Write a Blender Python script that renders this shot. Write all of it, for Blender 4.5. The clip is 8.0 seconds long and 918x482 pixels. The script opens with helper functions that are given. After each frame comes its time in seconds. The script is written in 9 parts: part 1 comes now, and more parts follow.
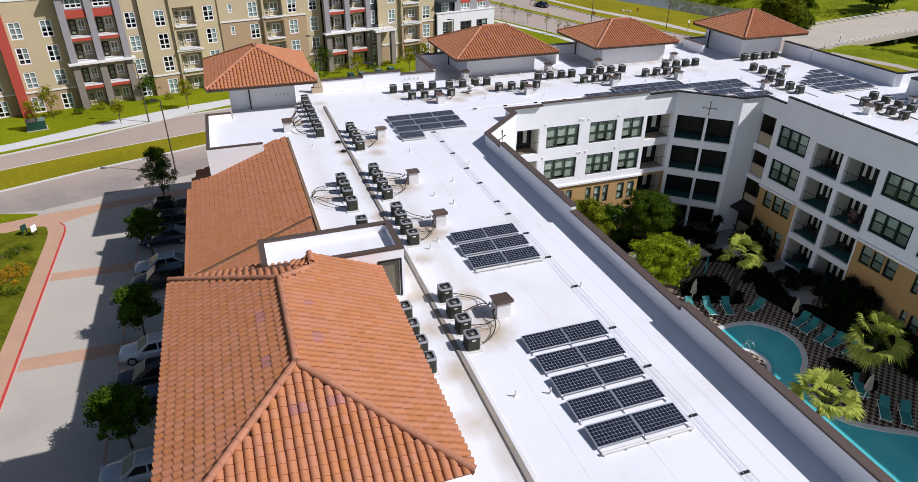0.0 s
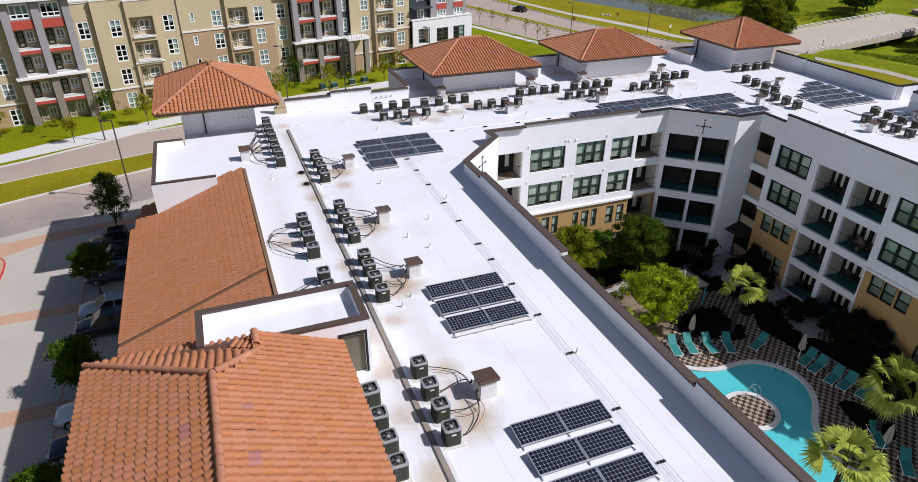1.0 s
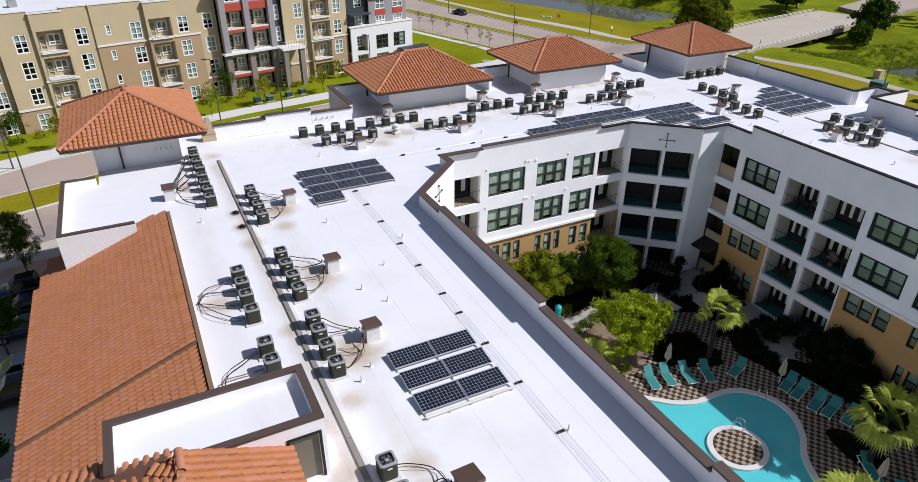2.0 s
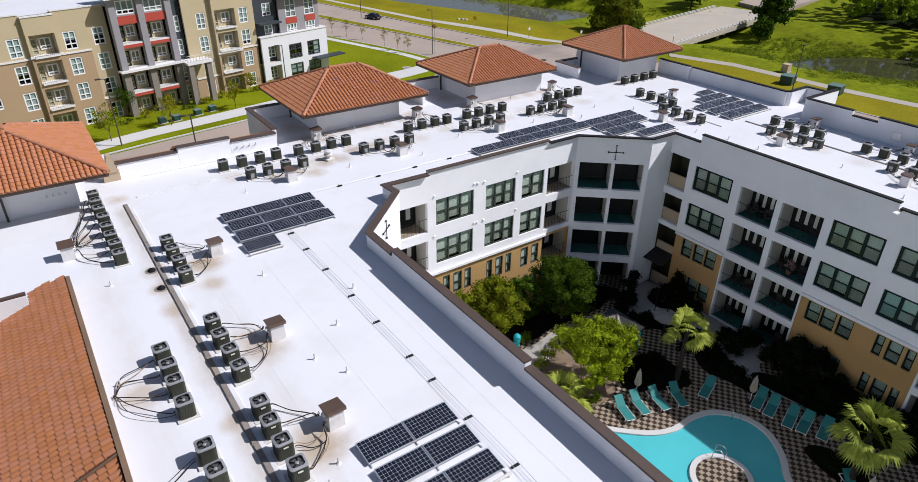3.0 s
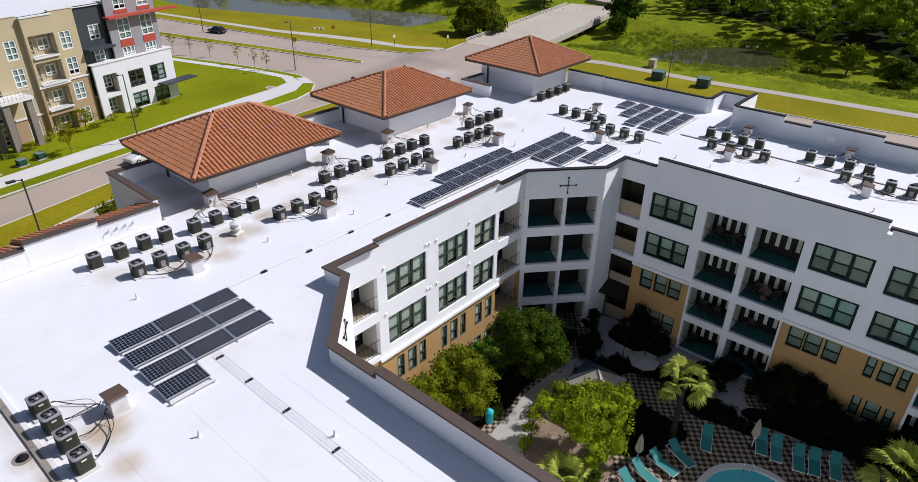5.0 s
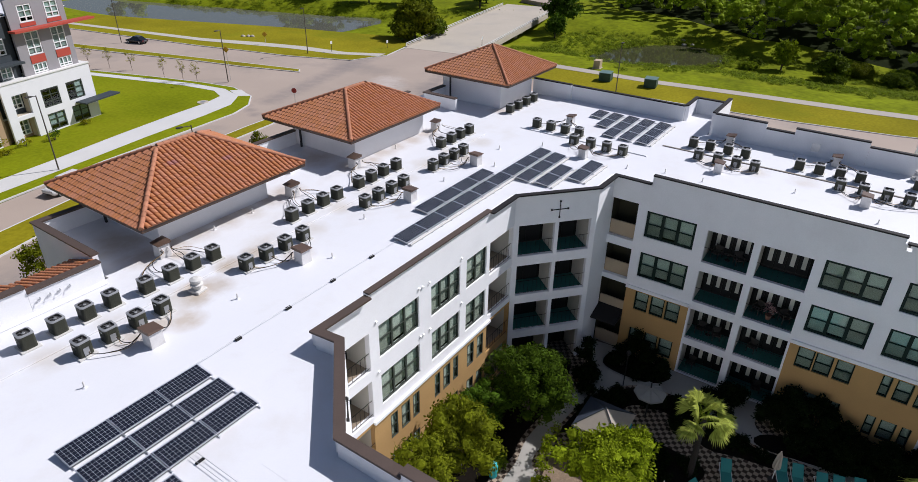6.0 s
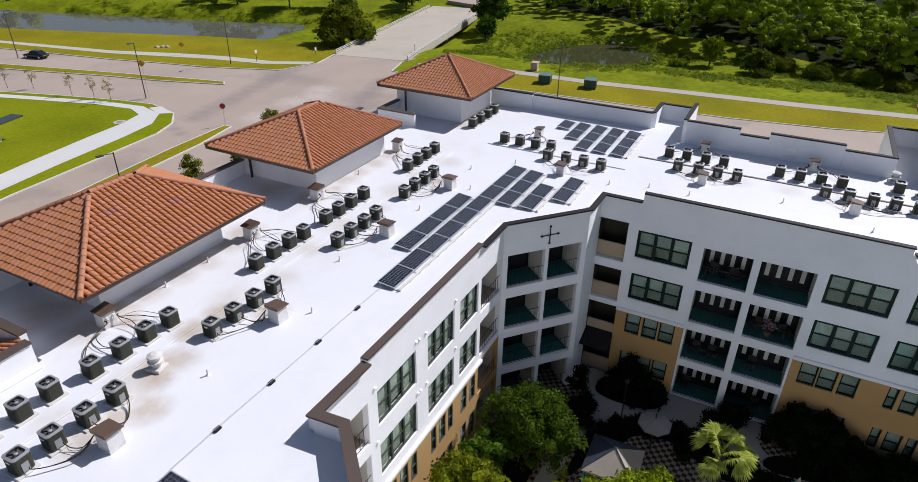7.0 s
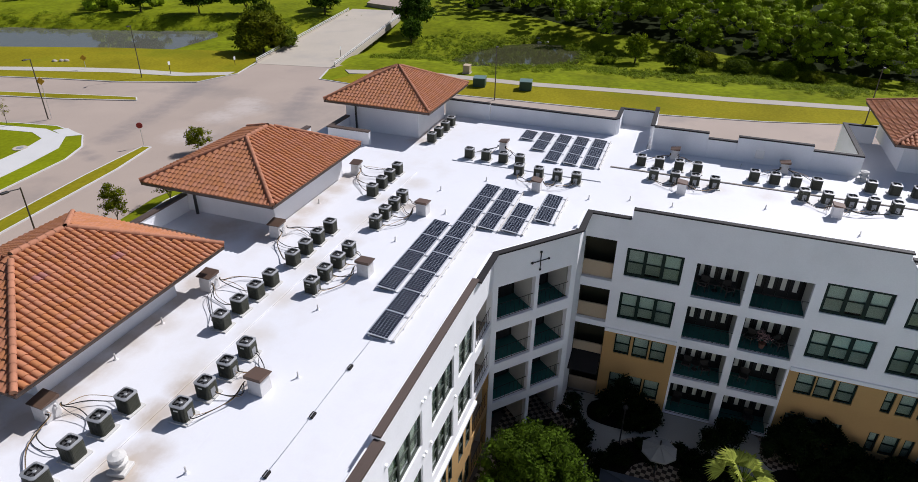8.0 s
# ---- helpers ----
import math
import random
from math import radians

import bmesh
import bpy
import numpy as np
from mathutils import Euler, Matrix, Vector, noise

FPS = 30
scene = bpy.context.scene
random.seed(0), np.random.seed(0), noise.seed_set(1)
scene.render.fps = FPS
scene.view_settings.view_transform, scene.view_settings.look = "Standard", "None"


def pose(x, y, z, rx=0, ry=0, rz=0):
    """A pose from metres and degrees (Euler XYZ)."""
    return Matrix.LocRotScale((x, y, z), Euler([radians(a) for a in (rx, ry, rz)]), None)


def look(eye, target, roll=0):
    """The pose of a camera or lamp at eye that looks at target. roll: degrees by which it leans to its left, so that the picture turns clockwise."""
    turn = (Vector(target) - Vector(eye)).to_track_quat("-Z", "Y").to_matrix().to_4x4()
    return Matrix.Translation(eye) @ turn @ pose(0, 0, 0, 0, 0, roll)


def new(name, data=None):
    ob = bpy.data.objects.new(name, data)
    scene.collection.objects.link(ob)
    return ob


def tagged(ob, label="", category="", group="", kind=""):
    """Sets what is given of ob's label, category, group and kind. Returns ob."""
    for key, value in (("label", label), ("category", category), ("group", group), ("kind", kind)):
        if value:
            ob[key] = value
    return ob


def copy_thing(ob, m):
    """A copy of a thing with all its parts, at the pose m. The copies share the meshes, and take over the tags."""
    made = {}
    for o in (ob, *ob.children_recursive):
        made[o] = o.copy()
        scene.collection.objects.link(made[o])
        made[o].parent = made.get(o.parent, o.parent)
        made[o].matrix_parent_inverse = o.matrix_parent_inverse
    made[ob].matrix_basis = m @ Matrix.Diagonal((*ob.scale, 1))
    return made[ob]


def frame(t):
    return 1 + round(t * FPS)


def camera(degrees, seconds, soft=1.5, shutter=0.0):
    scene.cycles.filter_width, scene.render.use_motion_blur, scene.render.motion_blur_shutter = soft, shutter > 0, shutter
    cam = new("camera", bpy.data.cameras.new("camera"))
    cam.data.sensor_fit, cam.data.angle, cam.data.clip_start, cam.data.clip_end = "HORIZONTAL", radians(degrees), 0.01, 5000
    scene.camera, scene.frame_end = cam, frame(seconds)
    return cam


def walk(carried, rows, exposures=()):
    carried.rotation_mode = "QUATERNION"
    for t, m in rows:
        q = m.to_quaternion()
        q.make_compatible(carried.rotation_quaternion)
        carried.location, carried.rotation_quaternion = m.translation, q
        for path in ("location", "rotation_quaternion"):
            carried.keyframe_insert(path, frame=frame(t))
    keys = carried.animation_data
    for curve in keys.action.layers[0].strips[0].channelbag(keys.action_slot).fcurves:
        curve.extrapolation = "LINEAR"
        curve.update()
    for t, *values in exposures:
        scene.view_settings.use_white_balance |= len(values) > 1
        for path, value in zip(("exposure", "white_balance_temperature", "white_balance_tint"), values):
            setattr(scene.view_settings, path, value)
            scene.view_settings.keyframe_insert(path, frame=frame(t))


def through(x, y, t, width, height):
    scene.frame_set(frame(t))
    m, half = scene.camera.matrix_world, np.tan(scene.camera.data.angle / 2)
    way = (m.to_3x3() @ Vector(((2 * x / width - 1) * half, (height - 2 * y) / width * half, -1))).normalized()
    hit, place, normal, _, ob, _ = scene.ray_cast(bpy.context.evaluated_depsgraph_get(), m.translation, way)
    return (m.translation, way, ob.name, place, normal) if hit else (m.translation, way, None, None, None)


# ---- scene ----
cam = camera(71.0, 8.0, 0.3)
METRES, EYE, TILT, LEAN, TURN = 41.0, 30.0, 0.0, 0.0, -19.7
ROWS = [
    (0.0, 0.0, 0.0, 0.0, 0.24, -29.51, -0.43),
    (0.5, 0.0048, 0.0632, 0.0006, -0.4, -29.45, -0.45),
    (1.0, 0.0057, 0.1246, 0.0011, -1.68, -29.4, -0.46),
    (1.5, 0.0016, 0.1834, 0.0022, -3.85, -29.38, -0.48),
    (3.0, -0.0332, 0.3567, 0.0036, -15.05, -29.28, -0.56),
    (3.5, -0.0512, 0.4153, 0.004, -18.67, -29.24, -0.58),
    (4.0, -0.0682, 0.4754, 0.0039, -22.19, -29.22, -0.59),
    (4.5, -0.0829, 0.5372, 0.0033, -25.75, -29.2, -0.63),
    (6.0, -0.0995, 0.7385, -0.0004, -35.57, -29.13, -0.72),
    (6.5, -0.1004, 0.8049, -0.0013, -39.02, -29.08, -0.77),
    (7.0, -0.0983, 0.8679, -0.0019, -42.81, -29.05, -0.75),
    (7.5, -0.0945, 0.9283, -0.0028, -46.62, -29.03, -0.77),
    (8.0, -0.0889, 0.9878, -0.0036, -50.47, -29.0, -0.8),
]
walk(cam, [(t, pose(0, 0, EYE, TILT, LEAN, TURN) @ pose(METRES * x, METRES * y, METRES * z, 90 + pitch, roll, yaw)) for t, x, y, z, yaw, pitch, roll in ROWS], [(0.0, 0.25, 6000, 15), (8.0, 0.25, 6000, 15)])

# ---- light ----
SUN_EL, SUN_AZ = radians(45.6), math.atan2(0.84, -0.5)
SUN_DIR = Vector((math.sin(SUN_AZ) * math.cos(SUN_EL), math.cos(SUN_AZ) * math.cos(SUN_EL), math.sin(SUN_EL)))
world = bpy.data.worlds.new("sky")
scene.world = world
world.use_nodes = True
wn = world.node_tree.nodes
sky = wn.new("ShaderNodeTexSky")
sky.sky_type, sky.sun_disc = "NISHITA", False
sky.dust_density, sky.ozone_density = 1.6, 1.0
sky.sun_elevation, sky.sun_rotation = SUN_EL, SUN_AZ
wn["Background"].inputs["Strength"].default_value = 0.049
world.node_tree.links.new(sky.outputs["Color"], wn["Background"].inputs["Color"])
sun = new("sun", bpy.data.lights.new("sun", "SUN"))
sun.data.energy, sun.data.angle, sun.data.color = 3.9, radians(0.53), (1.0, 0.965, 0.91)
sun.matrix_world = look(SUN_DIR * 200, (0, 0, 0))
scene.view_settings.exposure = 0.0


# ---- materials ----
def material(name, colour, rough=0.8, metal=0.0, vary=0.0, fine=0.0, scale=1.0, fine_scale=14.0, bump=0.0, bump_scale=20.0,
             stain=None, stain_amount=0.0, stain_scale=0.35, per_object=0.0, per_island=0.0, spec=0.5):
    """Colour with broad and fine variation, stains with a shape of their own, and fine relief."""
    m = bpy.data.materials.new(name)
    m.use_nodes = True
    n, l = m.node_tree.nodes, m.node_tree.links
    b = n["Principled BSDF"]
    b.inputs["Roughness"].default_value, b.inputs["Metallic"].default_value = rough, metal
    b.inputs["Specular IOR Level"].default_value = spec
    geo = n.new("ShaderNodeNewGeometry")
    at = geo.outputs["Position"]
    rgb = n.new("ShaderNodeRGB")
    rgb.outputs[0].default_value = (*colour, 1)
    out = rgb.outputs[0]

    def scaled(value_socket, low, high, source):
        mp = n.new("ShaderNodeMapRange")
        mp.inputs["To Min"].default_value, mp.inputs["To Max"].default_value = low, high
        l.new(value_socket, mp.inputs["Value"])
        mx = n.new("ShaderNodeMix")
        mx.data_type, mx.blend_type = "RGBA", "MULTIPLY"
        mx.inputs[0].default_value = 1.0
        l.new(source, mx.inputs[6])
        l.new(mp.outputs[0], mx.inputs[7])
        return mx.outputs[2]

    for amount, sc in ((vary, scale), (fine, fine_scale)):
        if amount:
            t = n.new("ShaderNodeTexNoise")
            t.inputs["Scale"].default_value, t.inputs["Detail"].default_value = sc, 5.0
            l.new(at, t.inputs["Vector"])
            out = scaled(t.outputs["Fac"], 1 - amount * 1.6, 1 + amount * 1.6, out)
    if stain:
        t = n.new("ShaderNodeTexNoise")
        t.inputs["Scale"].default_value, t.inputs["Detail"].default_value, t.inputs["Roughness"].default_value = stain_scale, 8.0, 0.62
        l.new(at, t.inputs["Vector"])
        mp = n.new("ShaderNodeMapRange")
        mp.inputs["From Min"].default_value, mp.inputs["From Max"].default_value = 0.52, 0.72
        mp.inputs["To Max"].default_value = stain_amount
        l.new(t.outputs["Fac"], mp.inputs["Value"])
        mx = n.new("ShaderNodeMix")
        mx.data_type = "RGBA"
        l.new(mp.outputs[0], mx.inputs[0])
        l.new(out, mx.inputs[6])
        mx.inputs[7].default_value = (*stain, 1)
        out = mx.outputs[2]
    if per_object:
        oi = n.new("ShaderNodeObjectInfo")
        out = scaled(oi.outputs["Random"], 1 - per_object, 1 + per_object, out)
    if per_island:
        out = scaled(geo.outputs["Random Per Island"], 1 - per_island, 1 + per_island, out)
    l.new(out, b.inputs["Base Color"])
    if bump:
        t = n.new("ShaderNodeTexNoise")
        t.inputs["Scale"].default_value, t.inputs["Detail"].default_value = bump_scale, 4.0
        l.new(at, t.inputs["Vector"])
        bp = n.new("ShaderNodeBump")
        bp.inputs["Strength"].default_value, bp.inputs["Distance"].default_value = bump, 0.02
        l.new(t.outputs["Fac"], bp.inputs["Height"])
        l.new(bp.outputs["Normal"], b.inputs["Normal"])
    return m


MEMBRANE = material("white_membrane", (0.75, 0.75, 0.77), 0.55, vary=0.03, fine=0.015, scale=0.25, stain=(0.66, 0.63, 0.60), stain_amount=0.5, stain_scale=0.3, bump=0.15, bump_scale=3.0)
STUCCO = material("white_stucco", (0.88, 0.875, 0.88), 0.9, vary=0.04, fine=0.03, scale=0.6, bump=0.35, bump_scale=40, stain=(0.55, 0.52, 0.5), stain_amount=0.12, stain_scale=0.4)
OCHRE = material("ochre_stucco", (0.50, 0.305, 0.115), 0.9, vary=0.06, fine=0.04, scale=0.7, bump=0.35, bump_scale=40)
TAN = material("tan_stucco", (0.46, 0.36, 0.24), 0.9, vary=0.05, fine=0.03, scale=0.5, bump=0.3, bump_scale=40)
CAP_DARK = material("dark_bronze_coping", (0.02, 0.017, 0.016), 0.55, metal=0.1, vary=0.1, fine=0.05, spec=0.25)
CAP = material("brown_metal_coping", (0.10, 0.07, 0.055), 0.55, metal=0.2, vary=0.1, fine=0.05, scale=1.5)
TILE = material("terracotta_tile", (0.425, 0.166, 0.061), 0.74, vary=0.08, fine=0.08, scale=0.5, fine_scale=9, per_object=0.06, bump=0.35, bump_scale=30, stain=(0.29, 0.115, 0.055), stain_amount=0.35, stain_scale=0.5, spec=0.3)
TILES = material("terracotta_tile_field", (0.425, 0.166, 0.061), 0.74, vary=0.08, fine=0.08, scale=0.5, fine_scale=9, per_island=0.06, bump=0.35, bump_scale=30, stain=(0.29, 0.115, 0.055), stain_amount=0.35, stain_scale=0.5, spec=0.3)
TILE_RIDGE = material("pinkish_ridge_tile", (0.42, 0.185, 0.105), 0.8, vary=0.08, fine=0.1, per_object=0.1, bump=0.3, bump_scale=30, spec=0.25)


def two_tone(m, colour, amount, island):
    """Part of the pieces lean to a second colour, each by its own measure."""
    n, l = m.node_tree.nodes, m.node_tree.links
    b = n["Principled BSDF"]
    src = n.new("ShaderNodeNewGeometry").outputs["Random Per Island"] if island else n.new("ShaderNodeObjectInfo").outputs["Random"]
    k, fr, ml, mx = n.new("ShaderNodeMath"), n.new("ShaderNodeMath"), n.new("ShaderNodeMath"), n.new("ShaderNodeMix")
    k.operation, fr.operation, ml.operation, mx.data_type = "MULTIPLY", "FRACT", "MULTIPLY", "RGBA"
    k.inputs[1].default_value, ml.inputs[1].default_value = 7.31, amount
    l.new(src, k.inputs[0])
    l.new(k.outputs[0], fr.inputs[0])
    l.new(fr.outputs[0], ml.inputs[0])
    l.new(ml.outputs[0], mx.inputs[0])
    l.new(b.inputs["Base Color"].links[0].from_socket, mx.inputs[6])
    mx.inputs[7].default_value = (*colour, 1)
    l.new(mx.outputs[2], b.inputs["Base Color"])


two_tone(TILE, (0.46, 0.21, 0.14), 0.5, False)
two_tone(TILES, (0.46, 0.21, 0.14), 0.5, True)
TILE_MAUVE = material("mauve_replacement_tile", (0.36, 0.15, 0.12), 0.75, fine=0.08, per_object=0.1)
UNDERLAY = material("tile_underlay", (0.13, 0.055, 0.03), 0.95, vary=0.1)
MORTAR = material("hip_mortar", (0.42, 0.2, 0.11), 0.9, vary=0.1, fine=0.1)
GREEN_METAL = material("olive_grey_steel", (0.062, 0.064, 0.046), 0.5, metal=0.3, vary=0.06, fine=0.05, per_object=0.12)
FAN_GREY = material("grey_fan_guard", (0.33, 0.335, 0.34), 0.5, metal=0.3, fine=0.05)
FAN_DARK = material("dull_fan_blade", (0.10, 0.10, 0.10), 0.6, fine=0.05, spec=0.2)


def blot(m, spots, colour, amount, z=12.6):
    """Ragged-edged patches, rusty run-off among them, at the plan points spots: (x, y, radius)."""
    n, l = m.node_tree.nodes, m.node_tree.links
    b = n["Principled BSDF"]
    geo, t = n.new("ShaderNodeNewGeometry"), n.new("ShaderNodeTexNoise")
    t.inputs["Scale"].default_value, t.inputs["Detail"].default_value, t.inputs["Roughness"].default_value = 0.9, 8.0, 0.65
    l.new(geo.outputs["Position"], t.inputs["Vector"])
    total = None
    for x, y, r in spots:
        d, mp = n.new("ShaderNodeVectorMath"), n.new("ShaderNodeMapRange")
        d.operation = "DISTANCE"
        d.inputs[1].default_value = (x, y, z)
        l.new(geo.outputs["Position"], d.inputs[0])
        mp.inputs["From Max"].default_value = r
        mp.inputs["To Min"].default_value, mp.inputs["To Max"].default_value = 1.0, 0.0
        l.new(d.outputs["Value"], mp.inputs["Value"])
        if total is None:
            total = mp.outputs[0]
        else:
            mxm = n.new("ShaderNodeMath")
            mxm.operation = "MAXIMUM"
            l.new(total, mxm.inputs[0])
            l.new(mp.outputs[0], mxm.inputs[1])
            total = mxm.outputs[0]
    mul, ramp = n.new("ShaderNodeMath"), n.new("ShaderNodeMapRange")
    mul.operation = "MULTIPLY"
    l.new(total, mul.inputs[0])
    l.new(t.outputs["Fac"], mul.inputs[1])
    ramp.inputs["From Min"].default_value, ramp.inputs["From Max"].default_value = 0.1, 0.42
    ramp.inputs["To Max"].default_value = amount
    l.new(mul.outputs[0], ramp.inputs["Value"])
    mx = n.new("ShaderNodeMix")
    mx.data_type = "RGBA"
    old = b.inputs["Base Color"].links[0].from_socket
    l.new(ramp.outputs[0], mx.inputs[0])
    l.new(old, mx.inputs[6])
    mx.inputs[7].default_value = (*colour, 1)
    l.new(mx.outputs[2], b.inputs["Base Color"])


blot(MEMBRANE, ((8.8, 22.5, 1.3), (9.0, 31.0, 1.2), (6.9, 45.9, 1.0), (6.8, 44.0, 0.9), (9.1, 43.1, 1.0), (9.0, 23.8, 1.0), (20.5, 55.1, 1.3), (18.2, 53.9, 1.1), (22.3, 58.6, 1.0), (6.9, 56.0, 1.1), (4.2, 56.0, 0.9), (6.5, 27.0, 1.1), (6.6, 24.6, 1.3), (6.5, 21.8, 1.2), (6.8, 18.8, 1.2), (6.4, 16.0, 1.2), (7.9, 27.8, 1.0), (8.9, 20.6, 1.6), (9.0, 37.4, 1.7), (8.8, 30.2, 1.6), (9.2, 45.2, 1.5), (7.0, 41.8, 1.1), (7.0, 33.2, 1.0), (18.9, 53.3, 1.4), (4.4, 36.6, 1.3), (4.6, 51.5, 1.4)), (0.44, 0.32, 0.18), 0.55)
def streaks(m, x, half, y0, y1, colour, amount, seed):
    """Ragged run-off along a line of the roof: stains drawn out along y about x."""
    n, l = m.node_tree.nodes, m.node_tree.links
    b = n["Principled BSDF"]
    geo, sep, mp, t = n.new("ShaderNodeNewGeometry"), n.new("ShaderNodeSeparateXYZ"), n.new("ShaderNodeMapping"), n.new("ShaderNodeTexNoise")
    mp.inputs["Scale"].default_value, mp.inputs["Location"].default_value = (1.3, 0.45, 1.0), (seed, seed, 0)
    t.inputs["Scale"].default_value, t.inputs["Detail"].default_value, t.inputs["Roughness"].default_value = 1.0, 8.0, 0.62
    l.new(geo.outputs["Position"], sep.inputs[0])
    l.new(geo.outputs["Position"], mp.inputs["Vector"])
    l.new(mp.outputs[0], t.inputs["Vector"])

    def fade(sock, centre, reach, soft):
        sb, ab, rg = n.new("ShaderNodeMath"), n.new("ShaderNodeMath"), n.new("ShaderNodeMapRange")
        sb.operation, ab.operation, sb.inputs[1].default_value = "SUBTRACT", "ABSOLUTE", centre
        rg.inputs["From Min"].default_value, rg.inputs["From Max"].default_value = reach - soft, reach
        rg.inputs["To Min"].default_value, rg.inputs["To Max"].default_value = 1.0, 0.0
        l.new(sock, sb.inputs[0])
        l.new(sb.outputs[0], ab.inputs[0])
        l.new(ab.outputs[0], rg.inputs["Value"])
        return rg.outputs[0]

    m1, m2, rg, mx = n.new("ShaderNodeMath"), n.new("ShaderNodeMath"), n.new("ShaderNodeMapRange"), n.new("ShaderNodeMix")
    m1.operation = m2.operation = "MULTIPLY"
    l.new(fade(sep.outputs["X"], x, half, half), m1.inputs[0])
    l.new(fade(sep.outputs["Y"], (y0 + y1) / 2, (y1 - y0) / 2, 3.0), m1.inputs[1])
    l.new(m1.outputs[0], m2.inputs[0])
    l.new(t.outputs["Fac"], m2.inputs[1])
    rg.inputs["From Min"].default_value, rg.inputs["From Max"].default_value, rg.inputs["To Max"].default_value = 0.22, 0.55, amount
    l.new(m2.outputs[0], rg.inputs["Value"])
    mx.data_type = "RGBA"
    l.new(rg.outputs[0], mx.inputs[0])
    l.new(b.inputs["Base Color"].links[0].from_socket, mx.inputs[6])
    mx.inputs[7].default_value = (*colour, 1)
    l.new(mx.outputs[2], b.inputs["Base Color"])


# Brown tone of the eave shade, with some dirt, tinted in at tower feet.
blot(MEMBRANE, [(20.9 + 1.7 * i, 60.0, 1.9) for i in range(7)] + [(36.4 + 1.7 * i, 59.7, 1.8) for i in range(6)] + [(53.6 + 1.7 * i, 57.9, 1.7) for i in range(4)] + [(21.0, 62.3, 2.6), (36.0, 62.8, 2.6)], (0.44, 0.35, 0.26), 0.6)
blot(MEMBRANE, [(14.0 + 2.9 * i, 55.5 + 0.5 * math.sin(2.1 * i), 1.5 + 0.5 * math.sin(3.7 * i)) for i in range(12)] + [(52.5, 24.0 + 3.1 * i, 1.6) for i in range(6)], (0.55, 0.49, 0.41), 0.5)
blot(MEMBRANE, ((21.2, 54.6, 1.7), (20.4, 54.3, 1.3), (23.2, 55.6, 1.4), (24.6, 55.5, 1.3), (25.9, 53.6, 1.4), (9.3, 21.3, 1.6), (9.4, 30.4, 1.5), (9.5, 36.6, 1.6), (9.6, 45.2, 1.4), (16.6, 53.9, 1.4), (42.5, 54.0, 1.2)), (0.38, 0.28, 0.17), 0.55)
streaks(MEMBRANE, 6.95, 1.1, 10, 57, (0.40, 0.31, 0.20), 0.45, 3.0)
streaks(MEMBRANE, 8.9, 1.8, 18, 50, (0.46, 0.38, 0.27), 0.25, 11.0)
streaks(MEMBRANE, 4.6, 1.6, 18, 58, (0.50, 0.43, 0.34), 0.22, 19.0)
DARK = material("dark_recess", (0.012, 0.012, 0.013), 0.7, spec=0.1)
ALU = material("aluminium", (0.75, 0.76, 0.78), 0.35, metal=0.9, fine=0.04)
GALV = material("galvanised_sheet", (0.6, 0.61, 0.62), 0.42, metal=0.75, vary=0.08, fine=0.08)
RUBBER = material("black_rubber", (0.018, 0.017, 0.016), 0.7, vary=0.1, spec=0.2)
COPPER = material("bare_copper_line", (0.3, 0.19, 0.08), 0.5, metal=0.5, vary=0.1)
FRAME_GREEN = material("dark_green_window_frame", (0.055, 0.066, 0.052), 0.5, fine=0.05, spec=0.25)
# Shaded copy of FRAME_GREEN for the east wing's facade away from the sun.
FRAME_SHADED = material("shaded_green_window_frame", (0.006, 0.018, 0.013), 0.5, fine=0.05, spec=0.2)
FRAME_WHITE = material("white_window_frame", (0.82, 0.82, 0.81), 0.5, fine=0.03)
BLIND = material("cream_blind", (0.68, 0.68, 0.6), 0.8, vary=0.05, per_object=0.15)
CONCRETE = material("light_concrete", (0.45, 0.395, 0.32), 0.9, vary=0.07, fine=0.05, scale=0.15, stain=(0.33, 0.30, 0.28), stain_amount=0.5, stain_scale=0.12, bump=0.2, bump_scale=12)
ROAD = material("weathered_road_concrete", (0.38, 0.305, 0.25), 0.9, vary=0.1, fine=0.05, scale=0.08, stain=(0.21, 0.185, 0.17), stain_amount=0.7, stain_scale=0.06, bump=0.2, bump_scale=12)
WALKWAY = material("pale_walkway_concrete", (0.57, 0.56, 0.54), 0.9, vary=0.05, fine=0.04, scale=0.3, bump=0.15, bump_scale=15)
CAR_PARK = material("dull_car_park_concrete", (0.45, 0.41, 0.35), 0.9, vary=0.08, fine=0.05, scale=0.12, stain=(0.34, 0.31, 0.27), stain_amount=0.6, stain_scale=0.1, bump=0.2, bump_scale=12, spec=0.2)
PAVER = material("salmon_brick_paver", (0.48, 0.29, 0.19), 0.9, vary=0.08, fine=0.12, scale=0.5, fine_scale=6, bump=0.3, bump_scale=9)
blot(ROAD, [(70.5 + 2.3 * i, 109.4 + 0.53 * i, 3.6) for i in range(14)] + [(83.2 + 2.5 * i, 91.6 + 0.82 * i, 3.0) for i in range(8)] + [(64.5 + 0.9 * i, 106.0 + 2.2 * i, 1.8) for i in range(9)], (0.23, 0.195, 0.18), 0.6, 0.0)
blot(ROAD, [(-44 + 6 * i, 63.6 + 1.95 * i, 7.5) for i in range(13)], (0.235, 0.205, 0.19), 0.75, 0.0)
